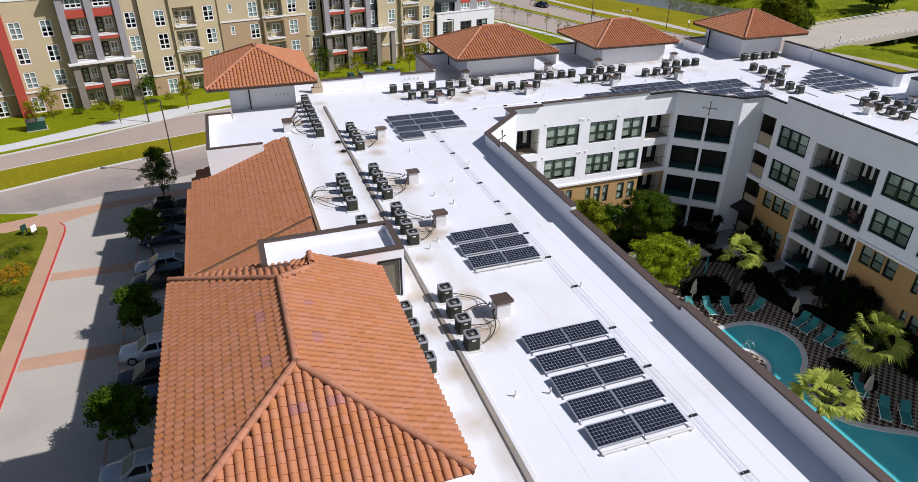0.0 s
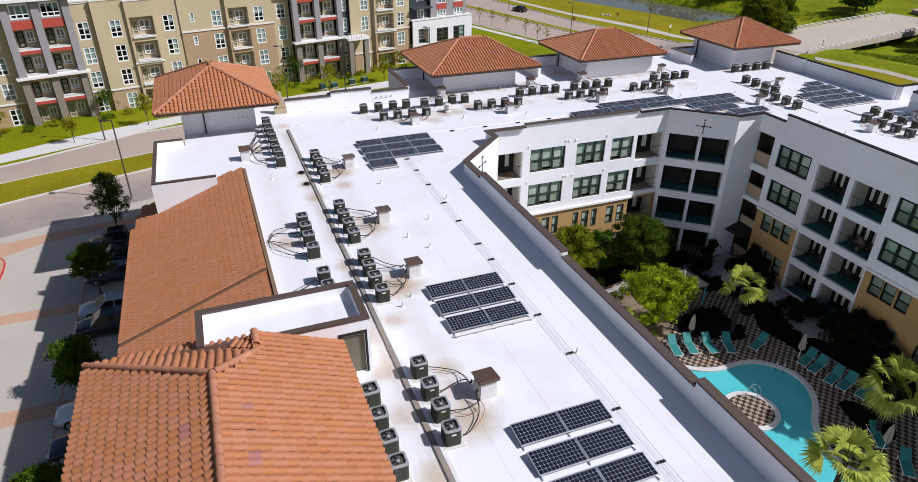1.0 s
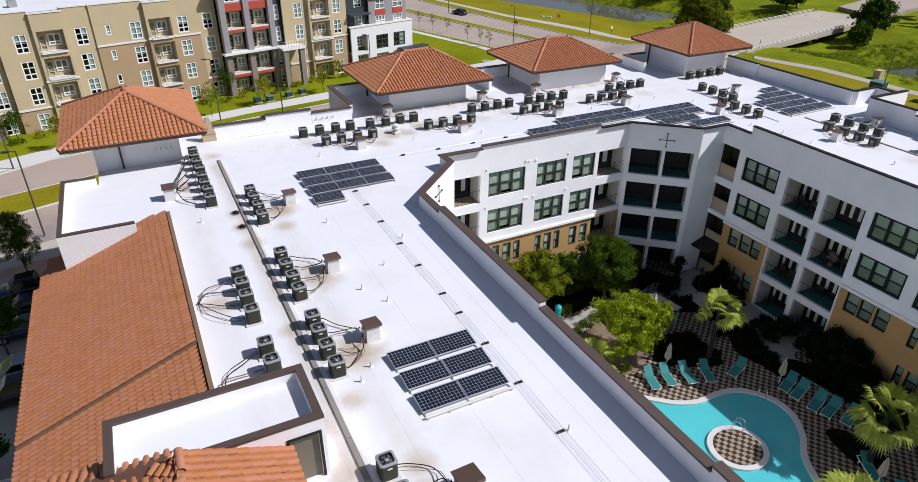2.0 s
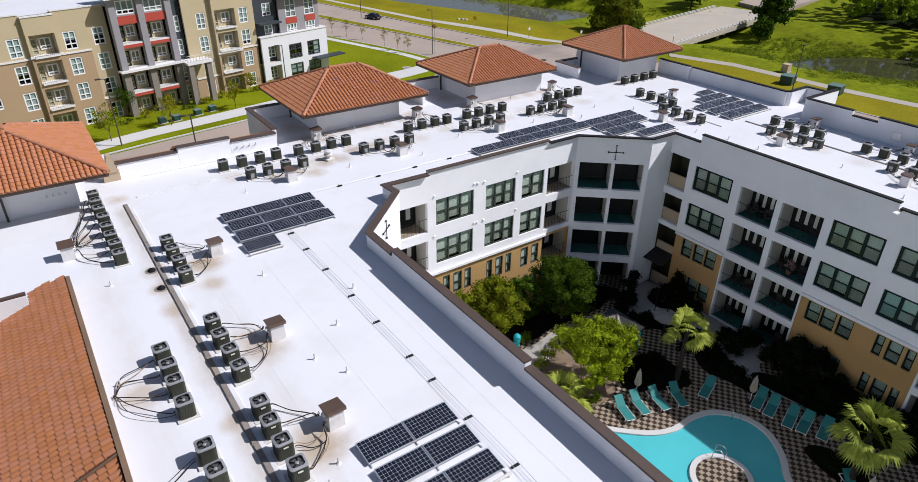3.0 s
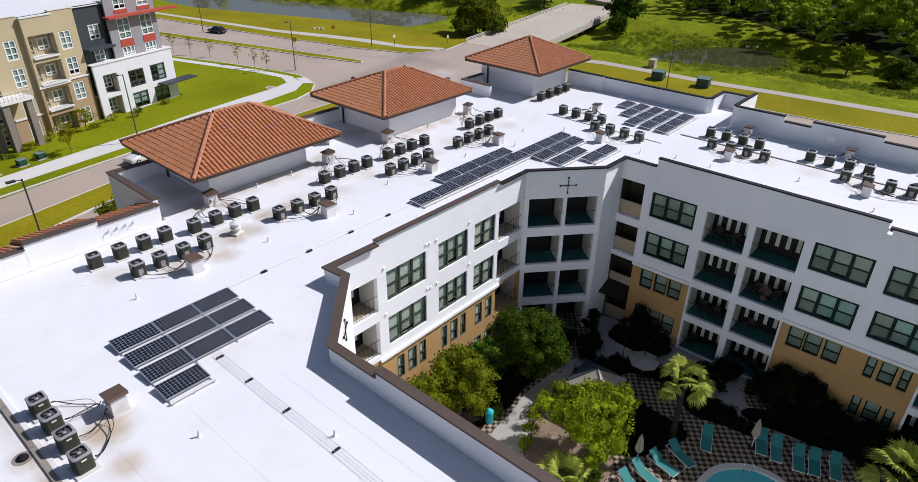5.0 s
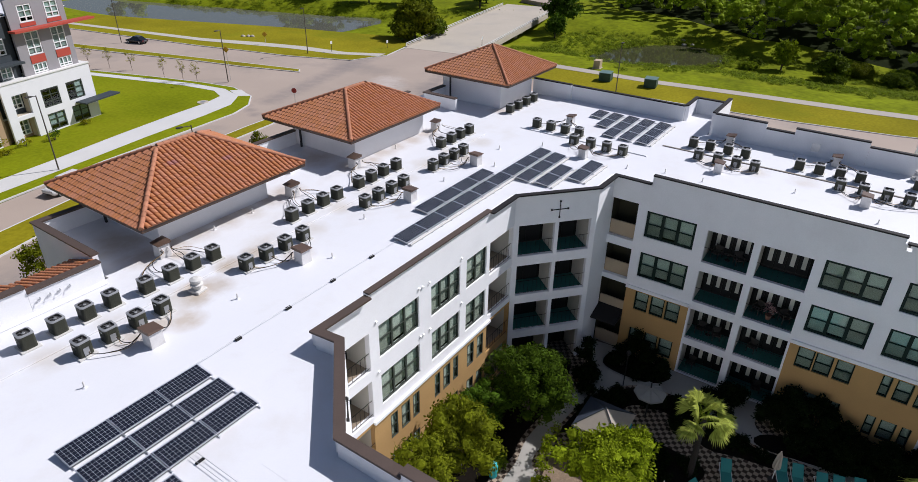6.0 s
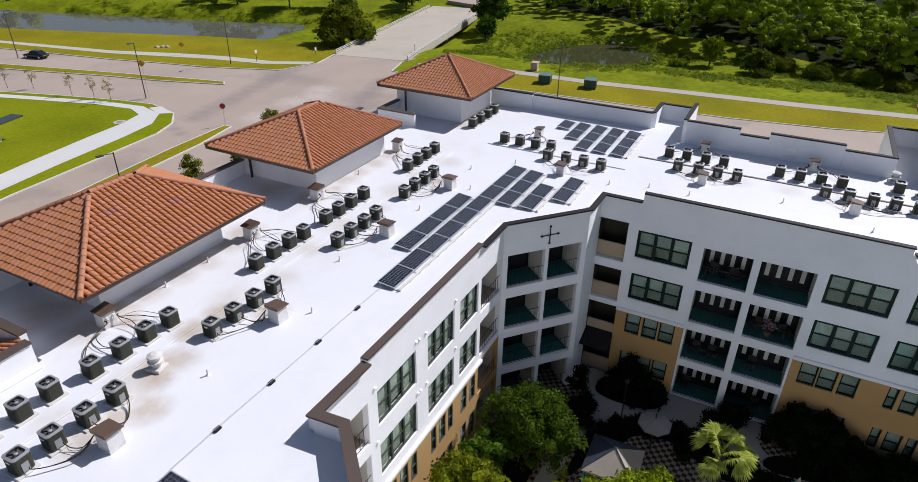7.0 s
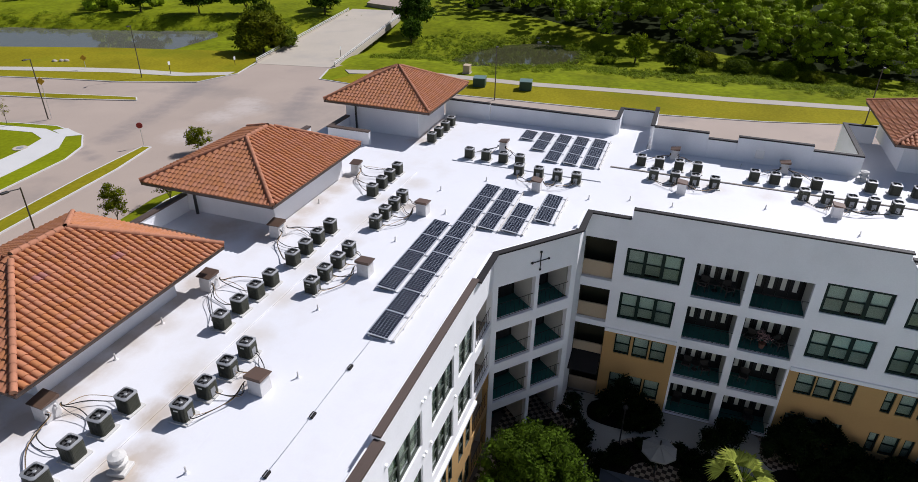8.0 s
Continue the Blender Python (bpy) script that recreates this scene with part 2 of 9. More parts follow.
blot(ROAD, [(83.5, 102.0, 5.0), (87.5, 101.0, 5.5), (90.5, 102.6, 4.5), (75.0, 101.0, 5.0)], (0.52, 0.46, 0.42), 0.6, 0.0)
RED_PAINT = material("red_kerb_paint", (0.5, 0.045, 0.035), 0.7, vary=0.15, fine=0.1)
GRASS = material("mown_grass", (0.175, 0.203, 0.003), 0.95, vary=0.3, fine=0.22, scale=0.07, fine_scale=2.2, bump=0.5, bump_scale=8, stain=(0.19, 0.18, 0.008), stain_amount=0.8, stain_scale=0.035, spec=0.05)
GRASS_BED = material("rough_dark_planting", (0.115, 0.12, 0.006), 0.95, vary=0.45, fine=0.35, scale=0.5, fine_scale=3.0, bump=0.8, bump_scale=6, stain=(0.05, 0.065, 0.004), stain_amount=0.8, stain_scale=0.4, spec=0.05)
GRASS_DRY = material("drier_mown_grass", (0.225, 0.195, 0.008), 0.95, vary=0.25, fine=0.22, scale=0.09, fine_scale=2.2, bump=0.5, bump_scale=8, stain=(0.13, 0.16, 0.006), stain_amount=0.7, stain_scale=0.05, spec=0.05)
GRASS_WILD = material("wild_meadow_grass", (0.155, 0.185, 0.004), 0.95, vary=0.4, fine=0.35, scale=0.12, fine_scale=0.9, bump=0.8, bump_scale=2.5, stain=(0.22, 0.23, 0.008), stain_amount=0.8, stain_scale=0.05, spec=0.05)
# Floor colour near black, for the shade between the crowns.
WOOD_FLOOR = material("shade_dark_woods_floor", (0.016, 0.022, 0.004), 0.95, vary=0.3, fine=0.3, scale=0.3, fine_scale=3, bump=0.6, bump_scale=4, spec=0.05)
SAND = material("pale_sandy_mulch", (0.21, 0.15, 0.098), 0.95, vary=0.2, fine=0.3, scale=1.2, fine_scale=9, bump=0.6, bump_scale=12)
# Walkway concrete darkened for the court: part of its shade is in the colour.
COURT_WALK = material("shade_toned_walk_concrete", (0.36, 0.34, 0.30), 0.9, vary=0.06, fine=0.05, scale=0.3, bump=0.15, bump_scale=15)
# Mulch dropped near black to stand for the shade over the beds.
MULCH = material("shade_darkened_mulch", (0.010, 0.008, 0.006), 0.95, spec=0.05, vary=0.2, fine=0.3, scale=1, fine_scale=9, bump=0.6, bump_scale=15)
BARK = material("bark", (0.11, 0.085, 0.06), 0.95, vary=0.15, fine=0.2, bump=0.6, bump_scale=18)


# ---- building helpers ----
from mathutils.geometry import tessellate_polygon


def part(name, bm, mat, parent=None, label="", smooth=False):
    """One mesh object from a bmesh, under a thing or a part."""
    bmesh.ops.recalc_face_normals(bm, faces=bm.faces[:])
    me = bpy.data.meshes.new(name)
    bm.to_mesh(me)
    bm.free()
    me.materials.append(mat)
    if smooth:
        for p in me.polygons:
            p.use_smooth = True
    ob = new(name, me)
    if parent:
        ob.parent = parent
    if label:
        ob["label"] = label
    return ob


def sheet(name, verts, faces, mat, parent=None, label="", smooth=False):
    """One mesh object from plain lists of corners and faces."""
    me = bpy.data.meshes.new(name)
    me.from_pydata(verts, [], faces)
    me.materials.append(mat)
    if smooth:
        me.polygons.foreach_set("use_smooth", [True] * len(me.polygons))
    me.update()
    ob = new(name, me)
    if parent:
        ob.parent = parent
    if label:
        ob["label"] = label
    return ob


def box(bm, x0, y0, z0, x1, y1, z1, m=None):
    vs = [bm.verts.new((x, y, z)) for z in (z0, z1) for x, y in ((x0, y0), (x1, y0), (x1, y1), (x0, y1))]
    for f in ((3, 2, 1, 0), (4, 5, 6, 7), (0, 1, 5, 4), (1, 2, 6, 5), (2, 3, 7, 6), (3, 0, 4, 7)):
        bm.faces.new([vs[i] for i in f])
    if m:
        for v in vs:
            v.co = m @ v.co
    return vs


def boxed(name, x0, y0, z0, x1, y1, z1, mat, parent=None, label="", bevel=0.0):
    bm = bmesh.new()
    box(bm, x0, y0, z0, x1, y1, z1)
    if bevel:
        bmesh.ops.bevel(bm, geom=bm.edges[:], offset=bevel, segments=1, affect="EDGES")
    return part(name, bm, mat, parent, label)


def prism(bm, poly, z0, z1):
    """An upright prism on a plan outline; z1 may be a list, one height a corner."""
    k = len(poly)
    tops = z1 if isinstance(z1, (list, tuple)) else [z1] * k
    low = [bm.verts.new((x, y, z0)) for x, y in poly]
    top = [bm.verts.new((x, y, z)) for (x, y), z in zip(poly, tops)]
    for tri in tessellate_polygon([[Vector((x, y, 0)) for x, y in poly]]):
        bm.faces.new([top[i] for i in tri])
        bm.faces.new([low[i] for i in tri[::-1]])
    for i in range(k):
        bm.faces.new((low[i], low[(i + 1) % k], top[(i + 1) % k], top[i]))


def prismed(name, poly, z0, z1, mat, parent=None, label=""):
    bm = bmesh.new()
    prism(bm, poly, z0, z1)
    return part(name, bm, mat, parent, label)


def lattice(bm, us, zs, y0, y1, hole):
    """A plate in the x-z plane with openings where hole(i, j) says so: one connected frame."""
    verts = {}

    def v(i, j, k):
        if (i, j, k) not in verts:
            verts[i, j, k] = bm.verts.new((us[i], y1 if k else y0, zs[j]))
        return verts[i, j, k]

    def solid(i, j):
        return 0 <= i < len(us) - 1 and 0 <= j < len(zs) - 1 and not hole(i, j)

    for i in range(len(us) - 1):
        for j in range(len(zs) - 1):
            if not solid(i, j):
                continue
            bm.faces.new((v(i, j, 0), v(i + 1, j, 0), v(i + 1, j + 1, 0), v(i, j + 1, 0)))
            bm.faces.new((v(i, j, 1), v(i, j + 1, 1), v(i + 1, j + 1, 1), v(i + 1, j, 1)))
            for ok, a, b in ((solid(i - 1, j), (i, j), (i, j + 1)), (solid(i + 1, j), (i + 1, j), (i + 1, j + 1)),
                             (solid(i, j - 1), (i, j), (i + 1, j)), (solid(i, j + 1), (i, j + 1), (i + 1, j + 1))):
                if not ok:
                    bm.faces.new((v(*a, 0), v(*b, 0), v(*b, 1), v(*a, 1)))


def tube(bm, pts, r, sides=6):
    """A round bar along a line of points."""
    pts = [Vector(p) for p in pts]
    rings = []
    for i, p in enumerate(pts):
        d = (pts[min(i + 1, len(pts) - 1)] - pts[max(i - 1, 0)]).normalized()
        a = d.cross(Vector((0, 0, 1)))
        a = a.normalized() if a.length > 0.05 else d.cross(Vector((1, 0, 0))).normalized()
        b = d.cross(a)
        rr = r[i] if isinstance(r, (list, tuple)) else r
        rings.append([bm.verts.new(p + (a * math.cos(t) + b * math.sin(t)) * rr) for t in [2 * math.pi * k / sides for k in range(sides)]])
    for q, s in zip(rings, rings[1:]):
        for k in range(sides):
            bm.faces.new((q[k], q[(k + 1) % sides], s[(k + 1) % sides], s[k]))
    bm.faces.new(rings[0][::-1])
    bm.faces.new(rings[-1])


def lathe(bm, profile, sides=16, at=(0, 0, 0)):
    """A turned body: (radius, height) from bottom to top."""
    rings = [[bm.verts.new((at[0] + r * math.cos(2 * math.pi * k / sides), at[1] + r * math.sin(2 * math.pi * k / sides), at[2] + z)) for k in range(sides)] for r, z in profile]
    for q, s in zip(rings, rings[1:]):
        for k in range(sides):
            bm.faces.new((q[k], q[(k + 1) % sides], s[(k + 1) % sides], s[k]))
    bm.faces.new(rings[0][::-1])
    bm.faces.new(rings[-1])


def thing(name, label, category, at=(0, 0, 0), turn=0.0, group="", kind=""):
    ob = new(name)
    ob.matrix_world = pose(*at, 0, 0, turn)
    ob.empty_display_size = 0.2
    return tagged(ob, label, category, group, kind)


def setting(ob, label, category=""):
    return tagged(ob, label, category, kind="structure")

R = 12.6  # roof deck

# ---- glass ----
def glass(name, tint, rough=0.03):
    m = bpy.data.materials.new(name)
    m.use_nodes = True
    n, l = m.node_tree.nodes, m.node_tree.links
    n.remove(n["Principled BSDF"])
    tr, gl, mx, fr = n.new("ShaderNodeBsdfTransparent"), n.new("ShaderNodeBsdfGlossy"), n.new("ShaderNodeMixShader"), n.new("ShaderNodeLayerWeight")
    pw, rg = n.new("ShaderNodeMath"), n.new("ShaderNodeMapRange")
    pw.operation, pw.inputs[1].default_value = "POWER", 4.0
    rg.inputs["To Min"].default_value, rg.inputs["To Max"].default_value = 0.04, 0.7
    tr.inputs[0].default_value = (*tint, 1)
    gl.inputs["Roughness"].default_value = rough
    fr.inputs["Blend"].default_value = 0.5
    l.new(fr.outputs["Facing"], pw.inputs[0])
    l.new(pw.outputs[0], rg.inputs["Value"])
    l.new(rg.outputs[0], mx.inputs[0])
    l.new(tr.outputs[0], mx.inputs[1])
    l.new(gl.outputs[0], mx.inputs[2])
    l.new(mx.outputs[0], n["Material Output"].inputs[0])
    return m


GLASS_SCREEN = glass("screened_window_glass", (0.7, 0.75, 0.72), 0.08)
GLASS = glass("window_glass", (0.82, 0.88, 0.86))
# Near-black paint in place of the unlit depth behind windows and balconies.
ROOM = material("unlit_room_tone", (0.02, 0.019, 0.018), 0.9, vary=0.2, scale=0.8, spec=0.1)
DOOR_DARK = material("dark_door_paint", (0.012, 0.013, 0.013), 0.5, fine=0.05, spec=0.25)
BALCONY_FLOOR = material("teal_grey_balcony_deck", (0.04, 0.15, 0.128), 0.7, vary=0.1, spec=0.2)
PATIO_TAN = material("tan_balcony_deck", (0.30, 0.24, 0.17), 0.85, vary=0.08, fine=0.05)
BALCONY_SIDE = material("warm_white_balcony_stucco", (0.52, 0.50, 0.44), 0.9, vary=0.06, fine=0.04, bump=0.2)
RAIL = material("dark_bronze_rail", (0.03, 0.028, 0.026), 0.5, metal=0.3, spec=0.25)


def wall(name, p, q, z0, z1, holes, mat, thick=0.3, label="", category="wall", parent=None):
    """An upright wall from p to q, its face on the right of that line, with openings (u0, z0, u1, z1). Returns the wall and its frame: x along, y inward, z up."""
    d = Vector((q[0] - p[0], q[1] - p[1], 0))
    length = d.length
    d.normalize()
    m = Matrix(((d.x, -d.y, 0, p[0]), (d.y, d.x, 0, p[1]), (0, 0, 1, 0), (0, 0, 0, 1)))
    us = sorted({0.0, length, *[h[0] for h in holes], *[h[2] for h in holes]})
    zs = sorted({z0, z1, *[h[1] for h in holes], *[h[3] for h in holes]})
    us = [u for u in us if 0 <= u <= length + 1e-6]
    zs = [z for z in zs if z0 <= z <= z1]

    def solid(i, j):
        if not (0 <= i < len(us) - 1 and 0 <= j < len(zs) - 1):
            return False
        u, z = (us[i] + us[i + 1]) / 2, (zs[j] + zs[j + 1]) / 2
        return not any(h[0] < u < h[2] and h[1] < z < h[3] for h in holes)

    bm = bmesh.new()
    verts = {}

    def v(i, j, k):
        if (i, j, k) not in verts:
            verts[i, j, k] = bm.verts.new(m @ Vector((us[i], thick * k, zs[j])))
        return verts[i, j, k]

    for i in range(len(us) - 1):
        for j in range(len(zs) - 1):
            if not solid(i, j):
                continue
            bm.faces.new((v(i, j, 0), v(i + 1, j, 0), v(i + 1, j + 1, 0), v(i, j + 1, 0)))
            bm.faces.new((v(i, j, 1), v(i, j + 1, 1), v(i + 1, j + 1, 1), v(i + 1, j, 1)))
            for ok, a, b in ((solid(i - 1, j), (i, j), (i, j + 1)), (solid(i + 1, j), (i + 1, j), (i + 1, j + 1)),
                             (solid(i, j - 1), (i, j), (i + 1, j)), (solid(i, j + 1), (i, j + 1), (i + 1, j + 1))):
                if not ok:
                    bm.faces.new((v(*a, 0), v(*b, 0), v(*b, 1), v(*a, 1)))
    ob = part(name, bm, mat, parent)
    if label:
        setting(ob, label, category)
    return ob, m


WINDOWS = {}


def window(kind, m, u, z, w, h, lights, frame_mat, inset=0.09, label="", bar=0.09, sash=True):
    """A window of several double-hung lights, set into an opening whose low corner is at u, z in the wall's frame m."""
    if kind not in WINDOWS:
        ob = new("window_%d" % (len(WINDOWS) + 1))
        setting(ob, label, "window")
        bm = bmesh.new()
        us = [0.003, bar]
        for i in range(1, lights):
            x = i * (w - bar) / lights + bar / 2
            us += [x - bar * 0.62, x + bar * 0.62]
        lattice(bm, us + [w - bar, w - 0.003], [0.003, bar, h - bar, h - 0.003], 0.0, 0.09, lambda i, j: i % 2 == 1 and j == 1)
        fr = part("window_frame", bm, frame_mat, ob)
        each = (w - bar) / lights
        for i in range(lights):
            x0, x1 = i * each + bar, (i + 1) * each
            if sash:
                boxed("sash_bar", x0 - 0.01, 0.015, h * 0.5 - 0.035, x1 + 0.01, 0.07, h * 0.5 + 0.035, frame_mat, ob)
            for a, b, y in ((bar, h * 0.5, 0.055), (h * 0.5, h - bar, 0.04)):
                pane = boxed("pane", x0 - 0.008, y, a, x1 + 0.008, y + 0.008, b, GLASS_SCREEN if a == bar else GLASS, ob)
                pane.visible_shadow = False
            boxed("blind", x0, 0.12, h * (0.06 if (i + lights) % 2 else 0.13), x1, 0.13, h - bar, BLIND, ob)
        WINDOWS[kind] = ob
        ob.matrix_basis = m @ pose(u, inset, z)
        return ob
    return copy_thing(WINDOWS[kind], m @ pose(u, inset, z))


BALCONIES = {}


def balcony(kind, m, u, z, w, h, depth=1.7, label="", doors=3, floor_mat=None, curtains=True):
    """A recessed balcony behind an opening: deck, side walls, soffit, back wall with glazed doors, and a railing."""
    if kind not in BALCONIES:
        ob = new("balcony")
        tagged(ob, label, "balcony")
        boxed("deck", 0.002, 0.304, -0.12, w - 0.002, depth, -0.004, floor_mat or BALCONY_FLOOR, ob)
        boxed("soffit", -0.1, 0.304, h + 0.004, w + 0.1, depth, h + 0.1, TAN, ob)
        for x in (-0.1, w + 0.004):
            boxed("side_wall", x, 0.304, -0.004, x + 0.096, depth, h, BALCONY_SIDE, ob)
        # The recess's shade is painted onto this back wall.
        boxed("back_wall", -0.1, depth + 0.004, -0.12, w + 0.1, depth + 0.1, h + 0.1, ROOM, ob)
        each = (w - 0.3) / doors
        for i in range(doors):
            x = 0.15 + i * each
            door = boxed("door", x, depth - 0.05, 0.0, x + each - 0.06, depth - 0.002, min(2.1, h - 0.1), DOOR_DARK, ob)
            if not curtains:
                continue
            boxed("blind", x + each * 0.28, depth - 0.075, 0.55, x + each * 0.66, depth - 0.055, min(1.95, h - 0.2), BLIND, ob)
        bm = bmesh.new()
        k = int(w / 0.3)
        us = [0.002] + [w * i / k + d for i in range(1, k) for d in (-0.005, 0.005)] + [w - 0.002]
        lattice(bm, us, [0.1, 0.12, 1.02, 1.05], 0.075, 0.095, lambda i, j: i % 2 == 0 and j == 1)
        part("railing", bm, RAIL, ob)
        BALCONIES[kind] = ob
        ob.matrix_basis = m @ pose(u, 0, z)
        return ob
    return copy_thing(BALCONIES[kind], m @ pose(u, 0, z))


def coping(name, pts, z, width=0.5, height=0.1, label="brown metal coping on a white parapet", mat=None):
    """A cap along a line of plan points, mitred at the corners."""
    pts = [Vector((*p, 0)) for p in pts]
    left, right = [], []
    for i, p in enumerate(pts):
        a = (p - pts[i - 1]).normalized() if i else None
        b = (pts[i + 1] - p).normalized() if i < len(pts) - 1 else None
        a, b = a or b, b or a
        na, nb = Vector((-a.y, a.x, 0)), Vector((-b.y, b.x, 0))
        n = (na + nb).normalized()
        k = width / 2 / max(0.35, n.dot(na))
        left.append(p + n * k)
        right.append(p - n * k)
    bm = bmesh.new()
    rows = [[bm.verts.new((v.x, v.y, zz)) for v in side] for side, zz in ((left, z), (left, z + height), (right, z + height), (right, z))]
    for r, s in zip(rows, rows[1:] + rows[:1]):
        for i in range(len(pts) - 1):
            bm.faces.new((r[i], r[i + 1], s[i + 1], s[i]))
    for i in (0, len(pts) - 1):
        bm.faces.new([r[i] for r in rows])
    return setting(part(name, bm, mat or CAP), label, "coping")


# ---- the apartment building with the white roof ----
DECK = [(3.3, -8), (17.35, -8), (17.35, 42.25), (21.15, 45.85), (20.95, 47.25), (37.68, 47.25), (41.95, 43.55), (44.3, 43.55), (44.3, -8), (66, -8), (66, 27.2), (58.2, 27.2),
        (58.2, 41.4), (63.6, 41.4), (63.6, 44.0), (60.4, 44.0), (60.4, 66.2), (18.8, 66.2), (18.8, 59.4), (7.6, 59.4), (7.6, 64.5), (-0.4, 64.5), (-0.4, 54.0), (-2.4, 54.0),
        (-2.4, 46.4), (3.3, 46.4)]
deck = setting(prismed("roof_deck", DECK, R - 0.5, R, MEMBRANE), "white membrane flat roof with grey stains and seams", "roof")

setting(boxed("roof_deck_south", -3.3, -8, R - 0.5, 3.296, 12.9, R, MEMBRANE), "white membrane flat roof", "roof")
# parapet on the pool side, in stretches of two heights
for i, (y0, y1, zt) in enumerate(((-8, 18.6, 13.7), (18.6, 28.75, 13.42), (28.75, 39.3, 13.7))):
    ob, _ = wall("wall_pool_side_%d" % (i + 1), (17.38, y1 - 0.003), (17.38, y0), R - 0.5, zt, [], STUCCO, -0.3, "white stucco parapet wall beside the pool court")
    coping("trim_pool_side_%d" % (i + 1), [(17.22, y1), (17.22, y0)], zt + 0.002, 0.42)
ob, _ = wall("wall_corner_low", (17.38, 42.12), (17.38, 39.303), R - 0.498, 13.42, [], STUCCO, -0.3, "white stucco parapet wall")
NWC = [(17.22, 39.3), (17.22, 42.1), (21.05, 45.8), (20.95, 47.0), (24.1, 46.95)]
coping("trim_corner", NWC, 13.422, 0.43)

# N side of the court
wall("wall_pool_west", (17.4, -8), (17.4, 42.1), 0, R - 0.5, [], STUCCO, -0.3, "white stucco courtyard wall")
d_nw = Vector((21.2 - 17.4, 45.7 - 42.1, 0))
wall("wall_northwest_return", (21.2, 45.703), (21.08, 47.046), 0, 13.42, [], STUCCO, 0.25, "white stucco return of the parapet")
wall("wall_northwest", (17.4, 42.1), (21.2, 45.7), 0, 13.42, [], STUCCO, 0.3, "white stucco chamfered corner wall with an iron cross")
F4, F3, F2, F1 = (9.1, 11.38), (6.1, 8.45), (3.15, 5.5), (0.12, 2.62)
north_holes = []
for z0, z1 in (F4, F3, F2, F1):
    north_holes += [(1.0, z0, 3.13, z1), (13.85, z0, 16.55, z1)]
for z0, z1 in ((9.45, 11.4), (6.4, 8.35)):
    north_holes += [(3.82, z0, 6.98, z1), (8.03, z0, 10.74, z1), (11.37, z0, 13.5, z1)]
small_n = [(8.33, 0.55), (9.18, 0.72), (10.18, 0.55), (11.68, 0.75), (12.78, 0.72), (4.4, 0.6), (5.3, 0.75), (6.3, 0.6)]
for z0, z1 in ((3.4, 5.1), (0.6, 2.3)):
    north_holes += [(u, z0, u + w, z1) for u, w in small_n]
_, NM = wall("wall_north", (20.95, 47.05), (37.6, 47.05), 5.72, 13.3, [h for h in north_holes if h[1] > 5.72], STUCCO, 0.3, "white stucco upper storeys facing the court")
wall("wall_north_low", (20.95, 47.09), (37.6, 47.09), 0, 5.72, [h for h in north_holes if h[1] < 5.72], OCHRE, 0.3, "ochre stucco lower storeys facing the court")
setting(boxed("trim_north_band", 24.0, 46.9, 5.6, 35.0, 47.05, 5.78, STUCCO), "white moulded string course", "moulding")
for z0, z1 in (F4, F3, F2, F1):
    balcony("n_west", NM, 1.0, z0, 2.13, z1 - z0, 1.6, "recessed balcony with dark doors in the white facade", 2, PATIO_TAN)
    balcony("n_east", NM, 13.85, z0, 2.7, z1 - z0, 1.6, "recessed corner balcony with dark doors", 2, PATIO_TAN)
for z0, z1 in ((9.45, 11.4), (6.4, 8.35)):
    window("trip_n", NM, 3.82, z0, 3.16, 1.95, 3, FRAME_GREEN, label="triple sash window with a dark green frame and cream blinds")
    window("trip_n2", NM, 8.03, z0, 2.71, 1.95, 3, FRAME_GREEN, label="triple sash window with a dark green frame and cream blinds")
    window("twin_n", NM, 11.37, z0, 2.13, 1.95, 2, FRAME_GREEN, label="paired sash window with a dark green frame and cream blinds")
NML = NM @ pose(0, -0.04, 0)
for z0, z1 in ((3.4, 5.1), (0.6, 2.3)):
    for u, w in small_n:
        window("small_%.2f" % w, NML, u, z0, w, 1.7, 1, FRAME_GREEN, label="narrow sash window with a dark frame", bar=0.07)
VENT_CAPS = [(3.66, 11.75), (6.98, 11.85), (7.28, 11.80), (7.86, 11.78), (10.84, 11.80), (3.65, 8.71), (7.03, 8.78), (7.29, 8.75), (7.87, 8.77), (10.89, 8.79)]
for u, z in VENT_CAPS:
    cap = tagged(new("wall_vent"), "small white vent hood on the stucco facade", "vent", "vent hoods on the facade")
    cap.matrix_basis = NM @ pose(u, 0, z) @ Matrix.Diagonal((0.7, 0.7, 0.7, 1))
    bm = bmesh.new()
    prism(bm, [(-0.08, -0.12), (0.08, -0.12), (0.08, -0.001), (-0.08, -0.001)], -0.09, [0.03, 0.03, 0.09, 0.09])
    part("hood", bm, FRAME_WHITE, cap)
    boxed("louvre", -0.06, -0.11, -0.105, 0.06, -0.02, -0.092, RAIL, cap)
# raised front of the north parapet
wall("wall_north_parapet", (24.2, 47.04), (34.6, 47.04), 13.3, 13.58, [], STUCCO, 0.3, "white stucco parapet")
wall("wall_north_parapet_east", (34.603, 47.05), (37.6, 47.05), 13.3, 13.4, [], STUCCO, 0.3, "white stucco parapet")
coping("trim_north", [(24.12, 47.08), (34.65, 47.08)], 13.582, 0.34, 0.08)

